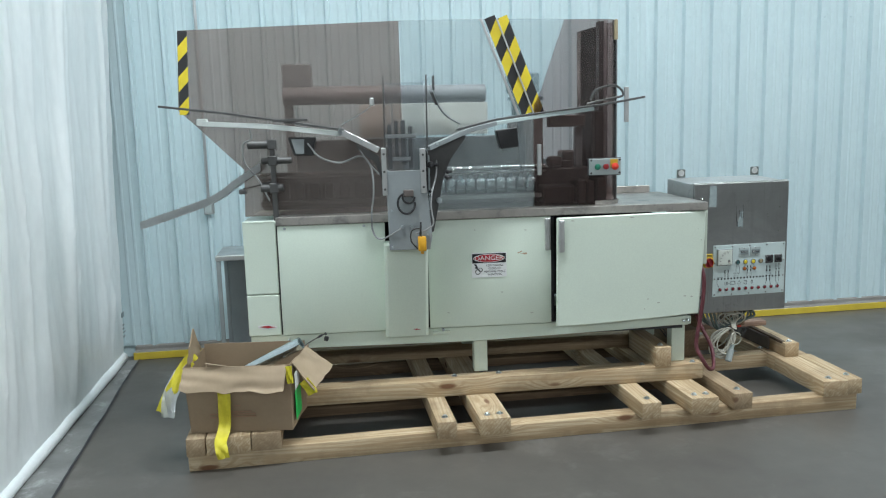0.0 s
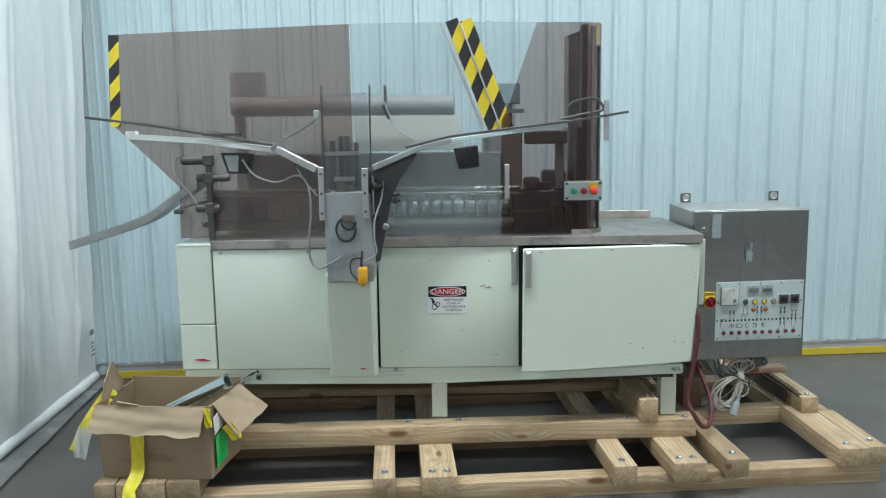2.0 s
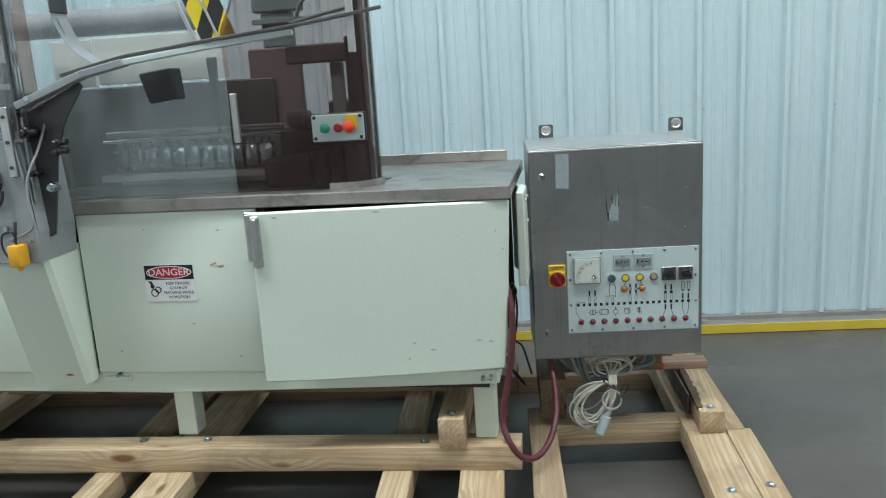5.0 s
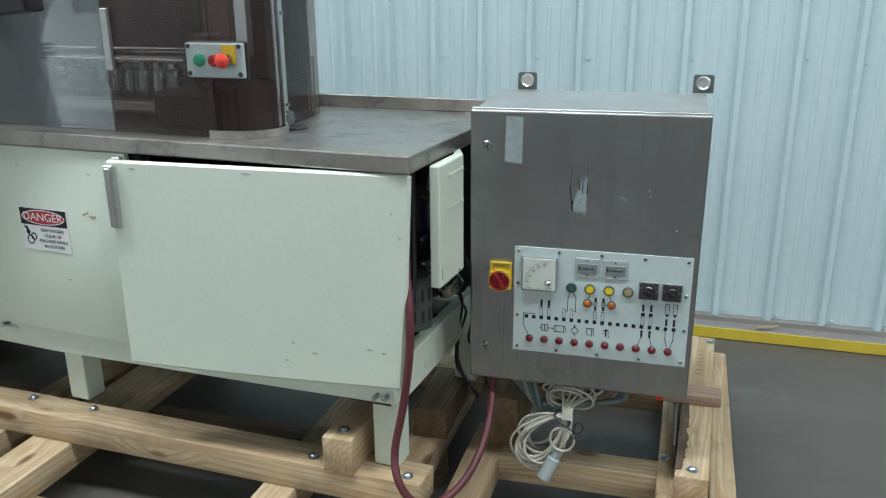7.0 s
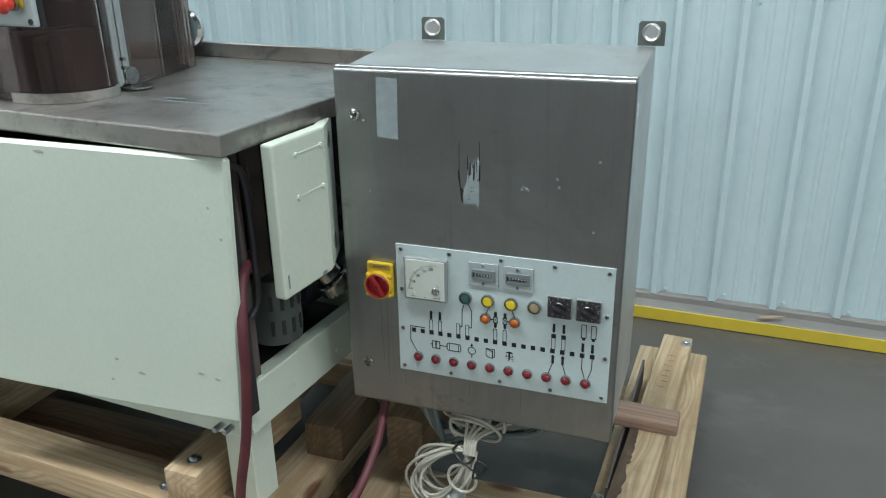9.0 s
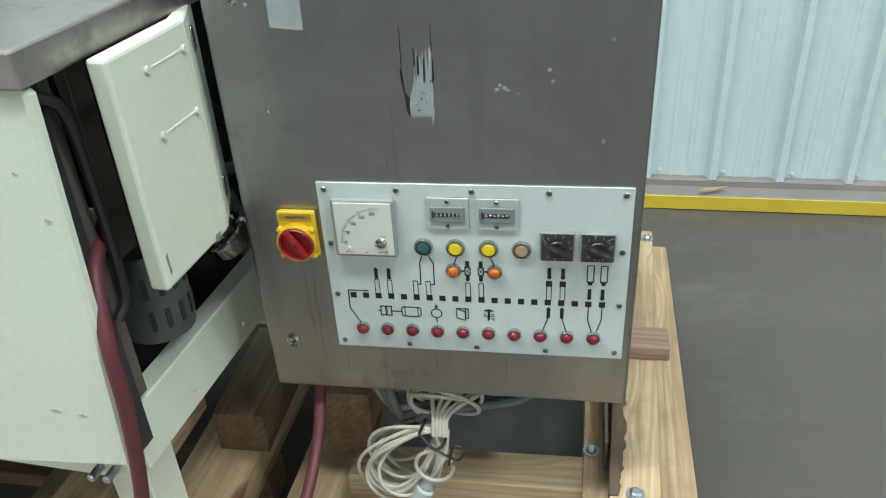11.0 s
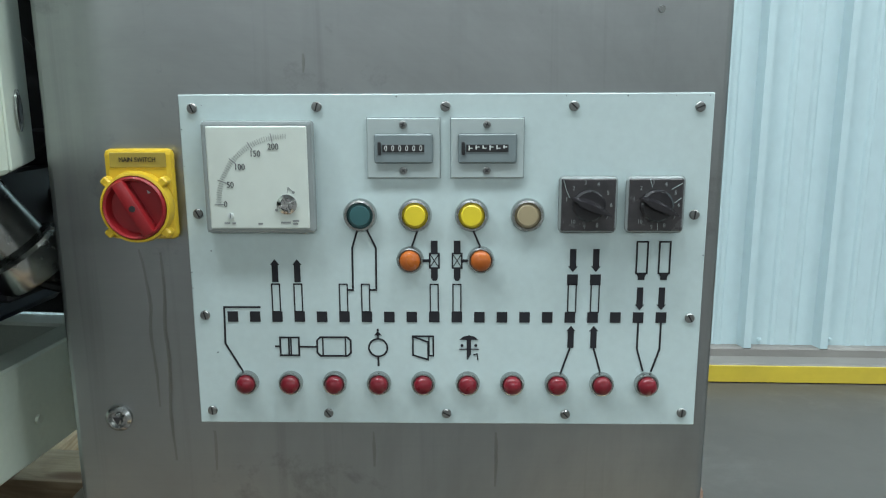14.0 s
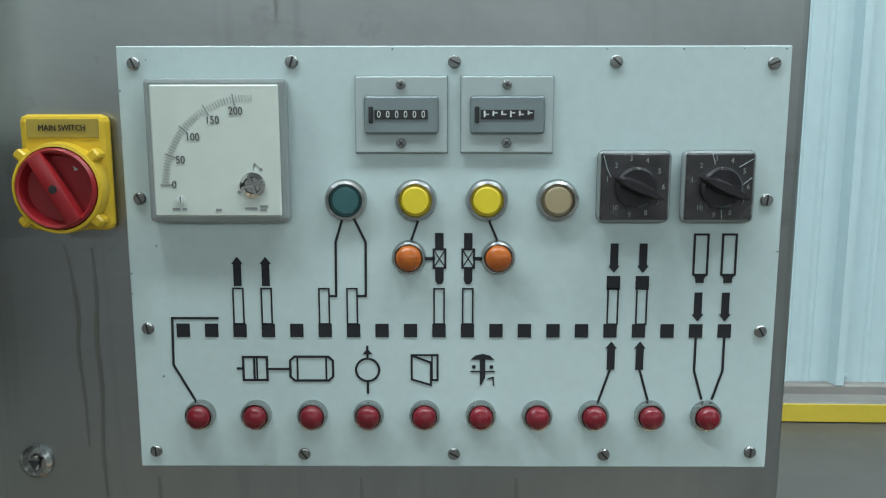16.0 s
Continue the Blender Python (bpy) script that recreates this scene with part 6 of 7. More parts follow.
printed("printed_symbol", lambda bm: (frame_of(bm, 0.0672, 0.0548, 0.0846, 0.0722, 0.0017), stroke(bm, [(0.0752, 0.0548), (0.0752, 0.0722)], 0.0015), stroke(bm, [(0.0772, 0.0548), (0.0772, 0.0722)], 0.0012),
        stroke(bm, [(0.0632, 0.0635), (0.0665, 0.0635)], 0.0017), stroke(bm, [(0.085, 0.0632), (0.1015, 0.0632)], 0.0017),
        stroke(bm, [(0.1045, 0.0545), (0.1295, 0.0545), (0.1327, 0.0575), (0.1327, 0.0695), (0.1295, 0.0725), (0.1045, 0.0725), (0.1015, 0.0695), (0.1015, 0.0575), (0.1045, 0.0545)], 0.0017),
        stroke(bm, [(0.1068, 0.0545), (0.1068, 0.0725)], 0.0013), stroke(bm, [(0.1278, 0.0545), (0.1278, 0.0725)], 0.0013)), "black printed motor symbol")
printed("printed_symbol", lambda bm: (stroke(bm, [(0.158 + 0.0085 * math.cos(2 * math.pi * k / 24), 0.0626 + 0.0085 * math.sin(2 * math.pi * k / 24)) for k in range(25)], 0.0016),
        stroke(bm, [(0.158, 0.0715), (0.158, 0.08)], 0.0016), stroke(bm, [(0.158, 0.0535), (0.158, 0.0455)], 0.0018), slab(bm, [(0.1545, 0.0745), (0.1615, 0.0745), (0.158, 0.0785)], -0.0005, 0.0)), "black printed pump symbol")
printed("printed_symbol", lambda bm: (stroke(bm, [(0.1902, 0.0735), (0.1902, 0.0555), (0.2042, 0.0512), (0.2042, 0.0682), (0.1902, 0.0735)], 0.0015),
        stroke(bm, [(0.1902, 0.0738), (0.209, 0.0738), (0.209, 0.055), (0.2046, 0.055)], 0.0015), stroke(bm, [(0.205, 0.0725), (0.205, 0.056)], 0.0012)), "black printed door symbol")
printed("printed_symbol", lambda bm: (slab(bm, [(0.2332, 0.0705), (0.2365, 0.0735), (0.2418, 0.0748), (0.247, 0.0735), (0.2504, 0.0705)], -0.0005, 0.0),
        slab(bm, [(0.2398, 0.0708), (0.2438, 0.0708), (0.2438, 0.057), (0.241, 0.0515), (0.2398, 0.0515)], -0.0005, 0.0), stroke(bm, [(0.2335, 0.0615), (0.2505, 0.0615)], 0.0009),
        stroke(bm, [(0.246, 0.056), (0.2495, 0.057), (0.25, 0.0515)], 0.001), slab(bm, oval(0.2355, 0.065, 0.0014, 0.0014, 10), -0.0005, 0.0), slab(bm, oval(0.2482, 0.065, 0.0014, 0.0014, 10), -0.0005, 0.0)), "black printed stop symbol")

# dial meter
bm = bmesh.new()
box(bm, (0.0095, -0.0125, 0.1725), (0.1065, 0.0, 0.2705), 0.003, segments=2)
meter = part("meter", bm, METER_FRAME, panel, "square dial meter with a white face")
bm = bmesh.new()
box(bm, (0.0142, -0.0135, 0.1768), (0.1018, -0.0115, 0.2662), 0.001)
part("meter_face", bm, METER_WHITE, panel, "white meter face")
dial = Vector((0.0815, 0.1985))
bm = bmesh.new()
for k in range(47):
    a = radians(180 - k * 92 / 46)
    r0, r1 = (0.0545, 0.0625) if k % 10 == 0 else (0.0565, 0.061)
    p, q = dial + Vector((math.cos(a), math.sin(a))) * r0, dial + Vector((math.cos(a), math.sin(a))) * r1
    d = (q - p).normalized()
    s = Vector((-d.y, d.x)) * (0.0004 if k % 10 == 0 else 0.00011)
    slab(bm, [tuple(p + s), tuple(q + s), tuple(q - s), tuple(p - s)], -0.01395, -0.0135)
part("meter_scale", bm, TICK, panel, "fine black scale")
for words, x, z in (("0", 0.0285, 0.1985), ("50", 0.0335, 0.2155), ("100", 0.0425, 0.231), ("150", 0.0565, 0.2425), ("200", 0.0725, 0.2485)):
    lettering("meter_numeral", words, 0.0076, pose(x, -0.0138, z, 90), METER_PRINT, panel, "", 0.85)
bm = bmesh.new()
for x0, x1, z in ((0.0265, 0.0315, 0.181), (0.0335, 0.0365, 0.181), (0.0565, 0.0605, 0.1805), (0.0765, 0.085, 0.1815), (0.087, 0.0925, 0.183), (0.087, 0.0915, 0.1805)):
    box(bm, (x0, -0.01385, z), (x1, -0.0135, z + 0.0016))
pieces("meter_print", bm, TICK, panel, "tiny print bars")
bm = bmesh.new()
lathe(bm, [(0, 0), (0.0088, 0), (0.0088, 0.0015), (0.006, 0.003), (0.0052, 0.0015), (0.002, 0.0015), (0.002, 0.004), (0, 0.0042)], pose(0.0825, -0.0135, 0.1985, 90), 20)
for a in (20, 110, 200, 290):
    box(bm, (0.0015, -0.0012, 0.0015), (0.0075, 0.0012, 0.0032), 0.0004, pose(0.0825, -0.0135, 0.1985, 90) @ pose(0, 0, 0, 0, 0, a))
part("meter_movement", bm, CHROME, panel, "bright adjuster", soft=True)
bm = bmesh.new()
lathe(bm, [(0, 0), (0.0028, 0), (0.0028, 0.0012), (0, 0.0015)], pose(0.0325, -0.0135, 0.1885, 90), 14)
box(bm, (0.0321, -0.0153, 0.1863), (0.0329, -0.0148, 0.1907), 0, None, 1)
part("zero_screw", bm, [WHITE, DARK_GREY], panel, "small ivory slotted screw", soft=True)
bm = bmesh.new()
stroke_points = [(0.083, 0.2085), (0.084, 0.2135), (0.088, 0.2095)]
for (x0, z0), (x1, z1) in zip(stroke_points, stroke_points[1:]):
    bar(bm, (x0, -0.0137, z0), (x1, -0.0137, z1), 0.0005, 0.0005, 0)
for x, z in ((0.0885, 0.209), (0.073, 0.1935)):
    slab(bm, oval(x, z, 0.0013, 0.0013, 10), -0.0139, -0.0135)
pieces("meter_print", bm, TICK, panel, "tiny print bars")

# hour counters
for x0, digits in ((0.1526, "000000"), (0.2255, None)):
    # slightly larger dark plate: its rim paints the shadow round the counter
    bm = bmesh.new()
    box(bm, (x0 - 0.0005, -0.0006, 0.2196), (x0 + 0.064, 0.0, 0.2727))
    part("counter_gasket", bm, DARK_GREY, panel, "dark shadow line round the counter plate")
    bm = bmesh.new()
    box(bm, (x0, -0.0035, 0.2201), (x0 + 0.0635, -0.0006, 0.2722), 0.0008)
    part("counter", bm, GREY_PLASTIC, panel, "grey counter plate")
    bm = bmesh.new()
    box(bm, (x0 + 0.0062, -0.006, 0.233), (x0 + 0.0575, -0.0034, 0.259), 0.0015)
    part("counter_body", bm, DARK_GREY, panel, "dark grey counter body")
    bm = bmesh.new()
    box(bm, (x0 + 0.0135, -0.0066, 0.243), (x0 + 0.05, -0.0059, 0.2495), 0.0002)
    box(bm, (x0 + 0.0095, -0.0075, 0.2405), (x0 + 0.0125, -0.0059, 0.252), 0.0006)
    part("counter_window", bm, BLACK, panel, "black digit window")
    if digits:
        for k, d in enumerate(digits):
            lettering("counter_digit", d, 0.0068, pose(x0 + 0.0165 + 0.0061 * k, -0.0069, 0.2462, 90), WHITE, panel, "", 0.8)
    else:
        bm = bmesh.new()
        for k in range(6):
            x = x0 + 0.0155 + 0.006 * k
            box(bm, (x, -0.0069, 0.2445 + 0.0008 * (k % 3)), (x + 0.0012, -0.0066, 0.2488))
            box(bm, (x, -0.0069, 0.246 + 0.001 * (k % 2)), (x + 0.0035, -0.0066, 0.2468 + 0.001 * (k % 2)))
        part("counter_digit", bm, WHITE, panel, "half-turned white digit bars")
    for z in (0.2268, 0.2666):
        again("cross_screw", cross_screw, panel, pose(x0 + 0.0315, -0.0034, z, 0, 20 if z > 0.25 else 48, 0) @ Matrix.Scale(0.85, 4), "cross-head screw")

# push buttons and pilot lamps
bm = bmesh.new()
lathe(bm, [(0.0112, 0.0), (0.0148, 0.0), (0.015, 0.003), (0.0138, 0.0058), (0.0118, 0.0062), (0.0112, 0.004), (0.0112, 0.0)], FACE, 32)
ring_mesh = finish(bm, "button_ring", RING_STEEL, True)
for x, material, label, sunk in ((0.1448, GREEN, "dark green push button", 0.0045), (0.1937, BRIGHT_YELLOW, "yellow push button", 0.006), (0.2439, BRIGHT_YELLOW, "yellow push button", 0.006), (0.2933, BEIGE, "beige push button", 0.005)):
    again("button_ring", ring_mesh, panel, pose(x, 0, 0.187), "chrome ring")
    bm = bmesh.new()
    lathe(bm, [(0.0113, 0), (0.0113, 0.0028), (0.0098, 0.003), (0.0095, sunk + 0.0005), (0.0088, sunk + 0.0012), (0, sunk + 0.0014)], pose(x, 0, 0.187, 90), 28)
    part("push_button", bm, material, panel, label, soft=True)


def pilot(x, z, r, material, label):
    bm = bmesh.new()
    lathe(bm, [(r * 0.84, 0.0), (r * 1.1, 0.0), (r * 1.1, 0.003), (r * 1.02, 0.0055), (r * 0.9, 0.0058), (r * 0.84, 0.003), (r * 0.84, 0.0)], pose(x, 0, z, 90), 28)
    part("lamp_ring", bm, RING_STEEL, panel, "chrome ring", soft=True)
    bm = bmesh.new()
    lathe(bm, [(r * 0.82, 0.001), (r * 0.82, 0.0075), (r * 0.77, 0.0095), (r * 0.66, 0.0108), (r * 0.46, 0.0122), (r * 0.22, 0.013), (0, 0.0133)], pose(x, 0, z, 90), 24)
    part("pilot_lamp", bm, material, panel, label, soft=True)
    bm = bmesh.new()
    lathe(bm, [(0, 0.0005), (r * 0.835, 0.0005), (r * 0.835, 0.0032), (0, 0.0032)], pose(x, 0, z, 90), 24)
    part("lamp_gasket", bm, BLACK, panel)


for x in (0.1888, 0.2522):
    pilot(x, 0.1462, 0.0112, ORANGE, "amber pilot lamp")
for k in range(10):
    pilot(0.0345 + 0.04125 * k, 0.0285, 0.0103, RED_LENS, "red pilot lamp")

# rotary selectors
for x0 in (0.32, 0.3785):
    bm = bmesh.new()
    box(bm, (x0, -0.008, 0.1716), (x0 + 0.0515, 0.0, 0.222), 0.0045, segments=3)
    part("selector", bm, METER_FRAME, panel, "clear selector bezel with dusty edges")
    bm = bmesh.new()
    box(bm, (x0 + 0.002, -0.0083, 0.1736), (x0 + 0.0495, -0.0062, 0.22), 0.0012)
    part("selector_face", bm, BLACK_DUSTY, panel, "dusty black selector face")
    for k in range(10):
        a = radians(165 - k * 33)
        lettering("selector_digit", str(k + 1), 0.0052, pose(x0 + 0.0258 + 0.0198 * math.cos(a), -0.0086, 0.1968 + 0.0198 * math.sin(a), 90), TICK, panel, "", 0.85)
    bm = bmesh.new()
    lathe(bm, [(0, 0), (0.0142, 0), (0.0142, 0.006), (0.0125, 0.008), (0, 0.008)], pose(x0 + 0.0258, -0.008, 0.1968, 90), 28)
    pointer = pose(x0 + 0.0258, -0.014, 0.1968, 90) @ pose(0, 0, 0, 0, 0, -24)
    piece = bmesh.new()
    outline = [(-0.018, 0.0), (-0.009, 0.0052), (0.003, 0.0055), (0.013, 0.0035), (0.022, 0.0), (0.013, -0.0035), (0.003, -0.0055), (-0.009, -0.0052)]
    bottom = [piece.verts.new((x, y, 0)) for x, y in outline]
    top = [piece.verts.new((x * 0.9, y * 0.45, 0.013 if -0.015 < x < 0.015 else 0.006)) for x, y in outline]
    piece.faces.new(bottom[::-1]), piece.faces.new(top)
    for k in range(8):
        piece.faces.new((bottom[k], bottom[(k + 1) % 8], top[(k + 1) % 8], top[k]))
    join(bm, piece, pointer)
    part("selector_knob", bm, GLOSS_BLACK, panel, "black pointer knob", soft=True)

# hairline cracks in the clear bezels
for way in (((0.3238, 0.2185), (0.3262, 0.2098), (0.3292, 0.2035)), ((0.3985, 0.2195), (0.4005, 0.2125)), ((0.4265, 0.216), (0.4172, 0.2105)), ((0.4262, 0.2032), (0.4205, 0.1985)), ((0.4068, 0.1745), (0.4062, 0.181))):
    bm = bmesh.new()
    for (x0, z0), (x1, z1) in zip(way, way[1:]):
        bar(bm, (x0, -0.0086, z0), (x1, -0.0086, z1), 0.0004, 0.0004, 0)
    part("crack", bm, GREY_PLASTIC, panel, "pale hairline crack")
# chipped specks along the panel's edges
speck = random.Random(21)
bm = bmesh.new()
for k in range(16):
    x, z = (speck.uniform(-0.01, 0.45), speck.choice((-0.0105, 0.2905))) if k % 2 else (speck.choice((-0.0105, 0.0085, 0.4505)), speck.uniform(0.0, 0.285))
    r = speck.uniform(0.0004, 0.001)
    slab(bm, [(x - r, z), (x, z + r * speck.uniform(0.6, 1.6)), (x + r, z + r * 0.2), (x + r * 0.2, z - r)], -0.0003, 0.0)
pieces("paint_chip", bm, DARK_GREY, panel, "dark chip in the paint")

# glands and cables under the cabinet
bm = bmesh.new()
for k in range(5):
    rod(bm, (0.12 + 0.055 * k, 0.16, LOW + 0.006), (0.12 + 0.055 * k, 0.16, LOW - 0.03), 0.014, 10)
pieces("cable_gland", bm, GREY_PLASTIC, cabinet, soft=True)

# ---------------------------------------------------------------- loose things by the cabinet
coil = thing("cable_coil", pose(0, 0, 0), "tied off-white cable coil with a grey plug below the cabinet", "cable")
rng = random.Random(4)
knot = Vector((2.36, 4.203, 0.364))
for k in range(13):
    bm = bmesh.new()
    long, wide = 0.176 + rng.uniform(-0.026, 0.024), 0.042 + rng.uniform(-0.012, 0.012)
    lean = radians(229 + rng.uniform(-13, 16))
    along, across = Vector((math.cos(lean), 0, math.sin(lean))), Vector((-math.sin(lean), 0, math.cos(lean)))
    deep = rng.uniform(-0.035, 0.03)
    loop = []
    for j in range(29):
        a = 2 * math.pi * j / 28
        loop.append(knot + along * long * (0.5 - 0.5 * math.cos(a)) + across * wide * math.sin(a) * (1.25 - 0.45 * math.cos(a)) + Vector((0, deep * math.sin(a / 2) + 0.006 * math.sin(2 * a + k), 0)))
    tube(bm, loop, 0.0037, 8)
    part("cable_loop", bm, WIRE, coil, soft=True)
bm = bmesh.new()
ring = [knot + Vector((0.006 + 0.034 * math.cos(a), -0.04, -0.052 + 0.037 * math.sin(a))) for a in np.linspace(0.4, 6.4, 24)]
tube(bm, ring, 0.0037, 8)
part("cable_loop", bm, WIRE, coil, soft=True)
for k in range(6):
    bm = bmesh.new()
    half, rise, tip = 0.054 + rng.uniform(-0.014, 0.012), 0.033 + rng.uniform(-0.008, 0.01), rng.uniform(-0.2, 0.3)
    mid = knot + Vector((0.004 + rng.uniform(-0.015, 0.02), 0.05 + rng.uniform(-0.03, 0.03), 0.053 + rng.uniform(-0.008, 0.008)))
    loop = []
    for j in range(25):
        a = 2 * math.pi * j / 24
        x, z = half * math.cos(a), rise * math.sin(a)
        loop.append(mid + Vector((x * math.cos(tip) - z * math.sin(tip), 0.03 * math.sin(a + k), x * math.sin(tip) + z * math.cos(tip))))
    tube(bm, loop, 0.0037, 8)
    part("cable_loop", bm, WIRE, coil, soft=True)
bm = bmesh.new()
for k in range(5):
    x = 2.33 + 0.028 * k
    tube(bm, bend([(x + 0.03, 4.3, 0.47), (x + 0.02, 4.26, 0.43 - 0.01 * (k % 2)), (2.36 + 0.008 * k, 4.21, 0.40), (2.362 + 0.006 * k, 4.19, 0.36)], 6), 0.0042)
tube(bm, bend([(2.385, 4.21, 0.36), (2.38, 4.19, 0.31), (2.354, 4.176, 0.265)], 6), 0.0042)
part("cable_tail", bm, WIRE, coil, soft=True)
bm = bmesh.new()
rod(bm, (2.345, 4.172, 0.245), (2.316, 4.153, 0.178), 0.019, 16, 0.004)
rod(bm, (2.356, 4.176, 0.27), (2.345, 4.172, 0.245), 0.013, 14, 0.003)
part("plug", bm, GREY_PLASTIC, coil, "grey round power plug", soft=True)
bm = bmesh.new()
tube(bm, bend([knot + Vector(p) for p in ((-0.02, -0.03, 0.015), (0.012, -0.045, -0.005), (0.022, 0.0, -0.015), (-0.012, 0.03, 0.005), (-0.02, -0.03, 0.015))], 6), 0.003)
tube(bm, bend([knot + Vector(p) for p in ((0.012, -0.045, -0.005), (0.05, -0.05, -0.02), (0.065, -0.05, 0.005), (0.045, -0.05, 0.012), (0.035, -0.05, -0.035))], 6), 0.0022)
part("tie", bm, BLACK, coil, "black tie string", soft=True)

bundle = thing("cable_bundle", pose(0, 0, 0), "bundle of grey-green cables drooping below the cabinet", "cable")
for k in range(6):
    bm = bmesh.new()
    y = 4.3 - 0.012 * k
    tube(bm, bend([(2.16 + 0.02 * k, y, 0.475), (2.21 + 0.018 * k, y - 0.01, 0.41 - 0.012 * k), (2.3 + 0.012 * k, y - 0.02, 0.365 + 0.005 * k), (2.42 + 0.02 * k, y, 0.4 + 0.01 * (k % 3)), (2.52, y + 0.02, 0.46)], 7), 0.0075)
    part("strand", bm, GREEN_WIRE if k % 3 else GREY_WIRE, bundle, soft=True)

bm = bmesh.new()
m = MACHINE
way = [m @ Vector(p) for p in ((2.39, 0.12, 0.88), (2.425, 0.035, 0.85), (2.45, -0.008, 0.77), (2.45, -0.016, 0.66), (2.432, -0.018, 0.52), (2.408, -0.03, 0.38))]
way += [Vector(p) for p in ((1.988, 3.842, 0.31), (2.03, 3.848, 0.25), (2.085, 3.9, 0.23), (2.13, 3.98, 0.255), (2.155, 4.06, 0.31), (2.158, 4.15, 0.37), (2.15, 4.22, 0.44), (2.142, 4.26, 0.5))]
tube(bm, bend(way, 8), 0.0108, 12)
solid("rubber_hose", bm, HOSE, "maroon rubber hose looping from the machine to the cabinet", "hose", soft=True)
bm = bmesh.new()
tube(bm, bend([MACHINE @ Vector((2.38, 0.42, 0.72)), (2.005, 4.400, 0.615), (1.987, 4.400, 0.476), (1.987, 4.400, 0.382), (2.029, 4.400, 0.322), (2.056, 4.400, 0.279)], 7), 0.004)
solid("black_cable", bm, BLACK, "thin black cable hanging between machine and cabinet", "cable", soft=True)

for way in ([(1.98, 4.42, 0.85), (2.029, 4.420, 0.658), (2.032, 4.420, 0.553), (2.021, 4.420, 0.469), (2.050, 4.420, 0.437), (2.082, 4.420, 0.320)], [(1.95, 4.42, 0.76), (1.994, 4.420, 0.608), (2.012, 4.420, 0.563), (1.992, 4.420, 0.489), (1.983, 4.420, 0.404), (2.008, 4.420, 0.334), (2.055, 4.420, 0.273)]):
    bm = bmesh.new()
    tube(bm, bend(way, 7), 0.0042)
    solid("black_cable", bm, BLACK, "thin black cable hanging between machine and cabinet", "cable", soft=True)

# ---------------------------------------------------------------- cardboard box with straps
BOX = pose(-0.714, 3.712, MID, 0, 0, -8.0)
carton = thing("cardboard_box", BOX, "open torn cardboard box standing on the skid end", "cardboard box")
BW, BD, BH = 0.52, 0.36, 0.325


def card(name, grid, material=CARD, label="", thick=0.005):
    bm = bmesh.new()
    sheet(bm, grid, thick)
    return part(name, bm, material, carton, label, soft=True)


def crumpled(a, b, c, d, n=8, amount=0.006, seed=0.0, ragged=0.0):
    """A slightly buckled card between four corners, a-b along its foot, d-c along its free edge."""
    a, b, c, d = map(Vector, (a, b, c, d))
    normal = (b - a).cross(d - a).normalized()
    rows = []
    for i in range(n + 1):
        t = i / n
        row = []
        for j in range(2 * n + 1):
            s = j / (2 * n)
            p = (a.lerp(b, s)).lerp(d.lerp(c, s), t)
            p += normal * amount * noise.noise(Vector((s * 3 + seed, t * 3, seed)))
            p += (d - a).normalized() * ragged * t * noise.noise(Vector((s * 7 + seed, 4.4, seed)))
            row.append(p)
        rows.append(row)
    return rows


front = card("front_wall", crumpled((0.018, 0.004, 0.001), (BW - 0.02, 0, 0.001), (BW - 0.015, 0, BH), (0, 0, BH), 8, 0.006, 1))
card("back_wall", crumpled((0, BD, 0.001), (BW, BD, 0.001), (BW, BD, BH + 0.02), (0, BD, BH + 0.02), 8, 0.006, 2))
card("side_wall", crumpled((0.018, 0.004, 0.001), (0.01, BD, 0.001), (0, BD, BH), (0, 0, BH), 8, 0.006, 3))
side = card("side_wall", crumpled((BW - 0.02, 0, 0.001), (BW, BD, 0.001), (BW + 0.02, BD, BH), (BW - 0.015, 0, BH), 8, 0.006, 4))
card("bottom", crumpled((0.022, 0.006, 0.003), (BW - 0.02, 0.003, 0.003), (BW - 0.005, BD - 0.003, 0.003), (0.003, BD - 0.003, 0.003), 4, 0.0, 5))
card("front_flap", crumpled((0.0, -0.006, BH), (BW - 0.03, -0.006, BH), (BW - 0.045, -0.06, BH - 0.118), (-0.012, -0.062, BH - 0.092), 14, 0.012, 6, 0.022), CARD_INSIDE, "folded-down torn flap")
card("side_flap", crumpled((BW - 0.012, 0.03, BH + 0.002), (BW + 0.02, 0.3, BH + 0.006), (BW + 0.15, 0.3, BH - 0.1), (BW + 0.085, 0.06, BH - 0.15), 8, 0.01, 7, 0.006), CARD_INSIDE, "flap folded outwards")
rows = []
for i in range(9):
    row = []
    for j in range(13):
        w = j / 12
        rise = np.interp(w, (0, 0.08, 0.34, 0.42, 0.6, 0.85, 1), (0.09, 0.1, 0.165, 0.16, 0.115, 0.06, 0.03))
        row.append(Vector((0.002 + 0.012 * (i / 8) ** 2 + 0.006 * noise.noise(Vector((w * 3, i * 0.3, 2))), 0.06 + 0.19 * w, BH - 0.004 + (rise + 0.006 * noise.noise(Vector((w * 9, 3, 1)))) * i / 8)))
    rows.append(row)
card("corner_flap", rows, CARD_INSIDE, "torn upright flap")
# a torn curl on the fold of the front flap
rows = []
for i in range(7):
    a = radians(-20 + 38 * i)
    rows.append([Vector((0.105 + 0.1 * w, -0.004 + (0.014 + 0.006 * w) * math.sin(a) * (1 - 0.5 * w), BH + 0.012 - 0.011 * math.cos(a) * (1 - 0.6 * w) - 0.012 * w)) for w in np.linspace(0, 1, 7)])
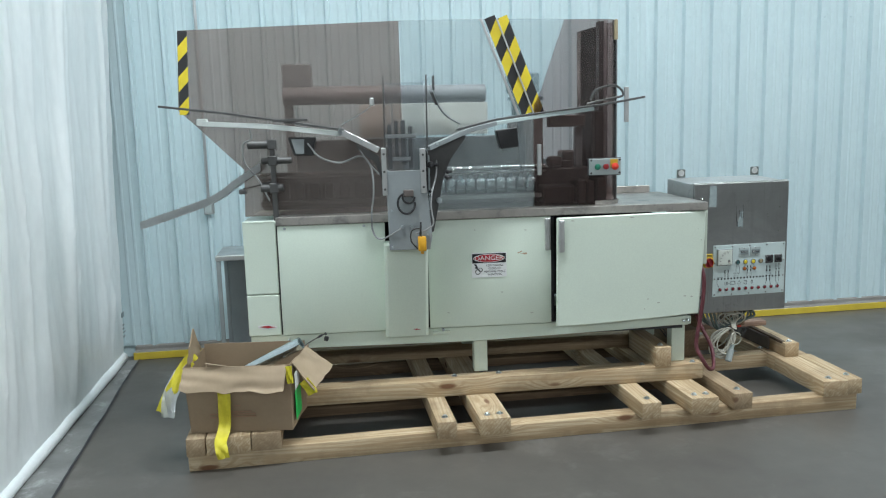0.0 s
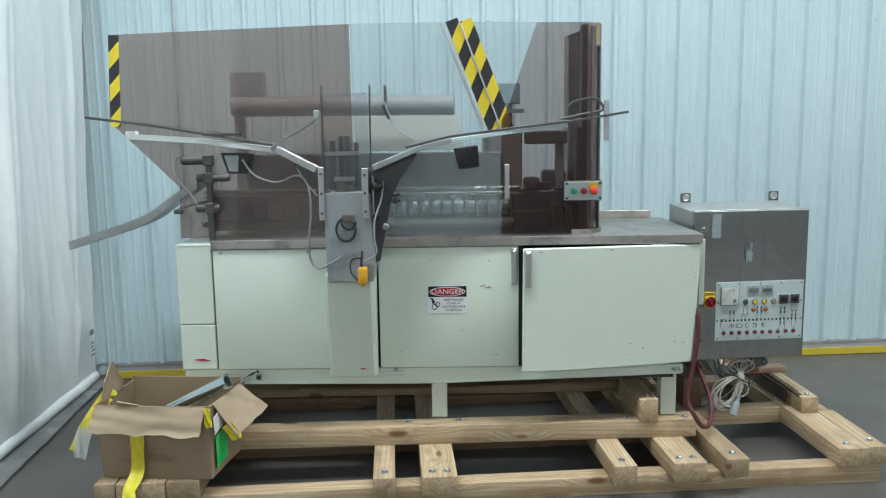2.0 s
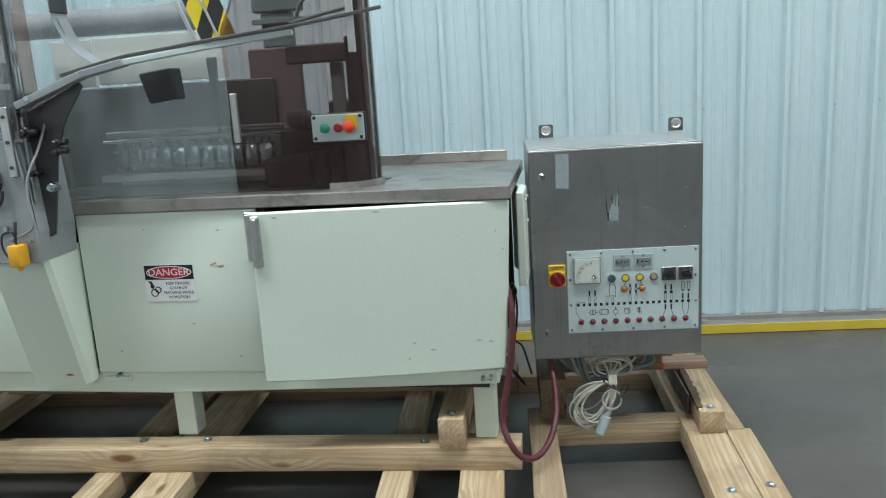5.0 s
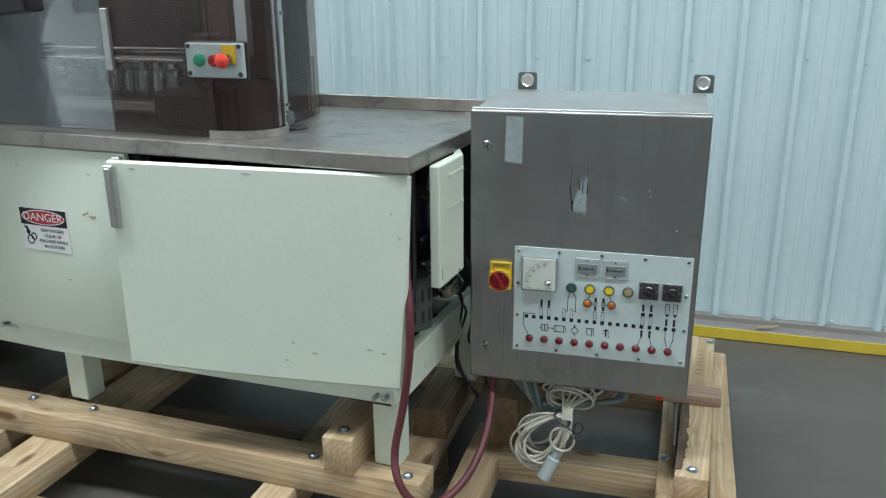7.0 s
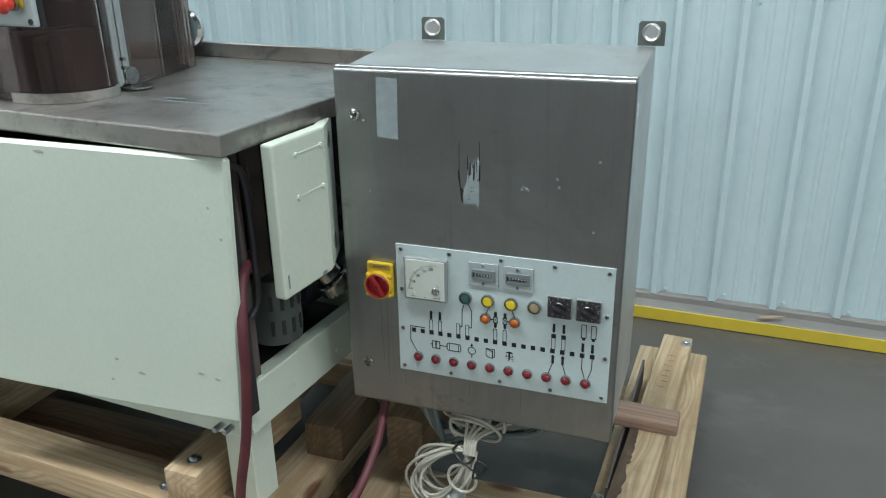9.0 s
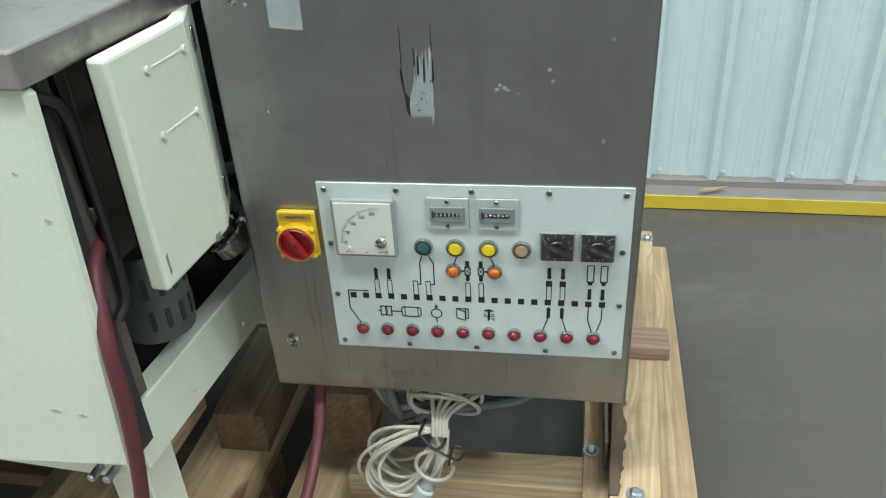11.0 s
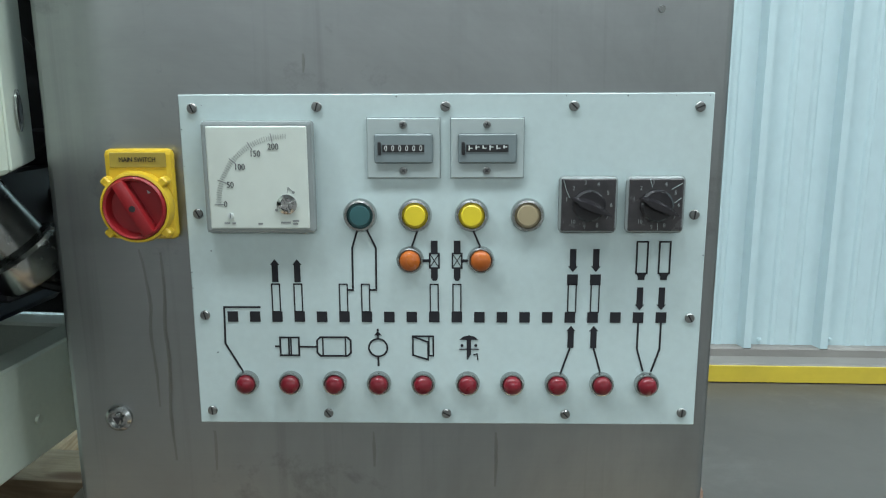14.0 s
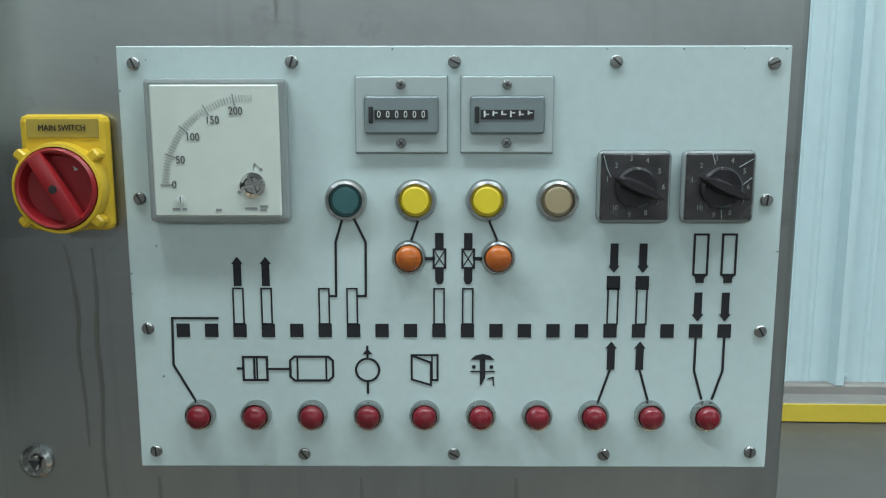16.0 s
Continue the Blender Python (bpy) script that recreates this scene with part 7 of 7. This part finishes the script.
card("torn_curl", rows, CARD_INSIDE, "torn curl of card", 0.002)
card("back_flap", crumpled((0.05, BD, BH + 0.02), (BW - 0.03, BD, BH + 0.02), (BW - 0.05, BD + 0.12, BH - 0.03), (0.07, BD + 0.12, BH - 0.03), 6, 0.01, 9, 0.01), CARD_INSIDE, "flap folded backwards")
bm = bmesh.new()
for k, (x0, x1, z) in enumerate(((0.11, 0.15, 0.09), (0.11, 0.145, 0.075), (0.2, 0.31, 0.1), (0.2, 0.33, 0.088), (0.22, 0.33, 0.076), (0.23, 0.26, 0.13))):
    box(bm, (x0, -0.0085, z), (x1, -0.0045, z + 0.005))
part("print", bm, PAPER_RED, carton, "faded red print bars")
bm = bmesh.new()
slab(bm, [(0.0, 0.04), (0.11, 0.05), (0.115, 0.19), (0.005, 0.18)], -0.001, 0.001, Matrix.Translation((BW - 0.002, 0.03, 0)) @ pose(0, 0, 0, 0, -3, 86))
green = part("green_sticker", bm, LIME, carton, "bright green sticker")
bm = bmesh.new()
slab(bm, [(0.0, 0.2), (0.08, 0.21), (0.085, 0.29), (-0.005, 0.28)], -0.003, -0.001, Matrix.Translation((BW + 0.004, 0.01, 0)) @ pose(0, 0, 0, 0, -3, 86))
part("paper_tag", bm, SIGN_WHITE, carton, "white paper label")


def strap(points, width, label, twist=0.0, film=False):
    way = bend([Vector(p) for p in points], 7)
    rows = []
    for i, p in enumerate(way):
        run = (way[min(i + 1, len(way) - 1)] - way[max(i - 1, 0)]).normalized()
        across = run.cross(Vector((0, -1, 0.25))).normalized()
        across = Matrix.Rotation(twist * i / len(way), 3, run) @ across
        rows.append([p + across * width * (s - 0.5) + Vector((0, -0.005 * math.sin(s * 9 + i * 0.5), 0)) for s in np.linspace(0, 1, 6)])
    bm = bmesh.new()
    sheet(bm, rows, 0.0015)
    return solid("clear_film" if film else "yellow_strap", bm, FILM if film else STRAP, label, "packing film" if film else "strap", soft=True)


b = BOX
strap([b @ Vector(p) for p in ((0.185, -0.012, BH - 0.03), (0.187, -0.02, BH - 0.12), (0.187, -0.022, 0.14), (0.183, -0.03, 0.04), (0.18, -0.1, -0.005), (0.19, -0.135, -0.03), (0.2, -0.14, -0.075))], 0.058, "yellow webbing strap hanging over the front of the box", 0.2)
strap([b @ Vector(p) for p in ((0.006, 0.13, BH - 0.01), (-0.004, 0.125, BH + 0.004), (-0.03, 0.11, BH - 0.03), (-0.07, 0.07, BH - 0.1), (-0.11, 0.06, BH - 0.17), (-0.14, 0.05, BH - 0.235))], 0.06, "yellow webbing strap hanging outside the box", 0.3)
strap([b @ Vector(p) for p in ((-0.05, 0.13, BH - 0.06), (-0.09, 0.05, BH - 0.15), (-0.1, 0.02, BH - 0.25))], 0.075, "crumpled clear packing film beside the box", 0.5, True)
strap([b @ Vector(p) for p in ((BW - 0.022, -0.009, BH - 0.005), (BW - 0.02, -0.011, BH - 0.05), (BW - 0.016, -0.009, BH - 0.09))], 0.03, "yellow webbing strap between the box flaps", 0.2)
strap([b @ Vector(p) for p in ((BW + 0.035, 0.06, BH - 0.1), (BW + 0.06, 0.07, BH - 0.14), (BW + 0.075, 0.08, BH - 0.175))], 0.05, "yellow webbing strap end under a box flap", 0.3)

# galvanised tube leaning in the box, with its hooked cord
roll = thing("metal_tube", pose(0, 0, 0), "shiny galvanised tube leaning out of the box", "tube")
bm = bmesh.new()
p, q = b @ Vector((0.14, 0.2, BH - 0.14)), b @ Vector((0.535, 0.16, BH + 0.062))
d = (q - p).length
lathe(bm, [(0.026, 0), (0.031, 0), (0.031, d), (0.026, d), (0.026, 0)], towards(p, q), 24)
part("pipe", bm, GALVANISED, roll, soft=True)
bm = bmesh.new()
tube(bm, bend([q + Vector((0.0, 0.03, -0.035)), q + Vector((0.045, 0.05, -0.012)), q + Vector((0.085, 0.06, 0.006)), q + Vector((0.12, 0.065, 0.022))], 6), 0.0025)
rod(bm, q + Vector((0.085, 0.06, 0.006)), q + Vector((0.108, 0.064, 0.017)), 0.0055, 8, 0.002)
rod(bm, q + Vector((0.118, 0.065, 0.026)), q + Vector((0.127, 0.065, 0.016)), 0.006, 8, 0.002)
box(bm, (-0.011, -0.007, -0.026), (0.011, 0.007, 0.0), 0.004, Matrix.Translation(q + Vector((0.13, 0.065, 0.008))) @ pose(0, 0, 0, 0, 18))
part("hooked_cord", bm, BLACK, roll, "dark cord with a hook", soft=True)

# a splinter of wood on the kerb
bm = bmesh.new()
slab(bm, [(-0.05, -0.006), (-0.01, -0.011), (0.04, -0.004), (0.06, 0.002), (0.01, 0.009), (-0.04, 0.005)], 0.0, 0.006, pose(3.06, 5.772, 0.079, 90, 0, 20) @ Matrix.Rotation(radians(180), 4, "X"))
splinter = solid("wood_splinter", bm, CARD_INSIDE, "pale wood splinter lying on the kerb", "splinter")
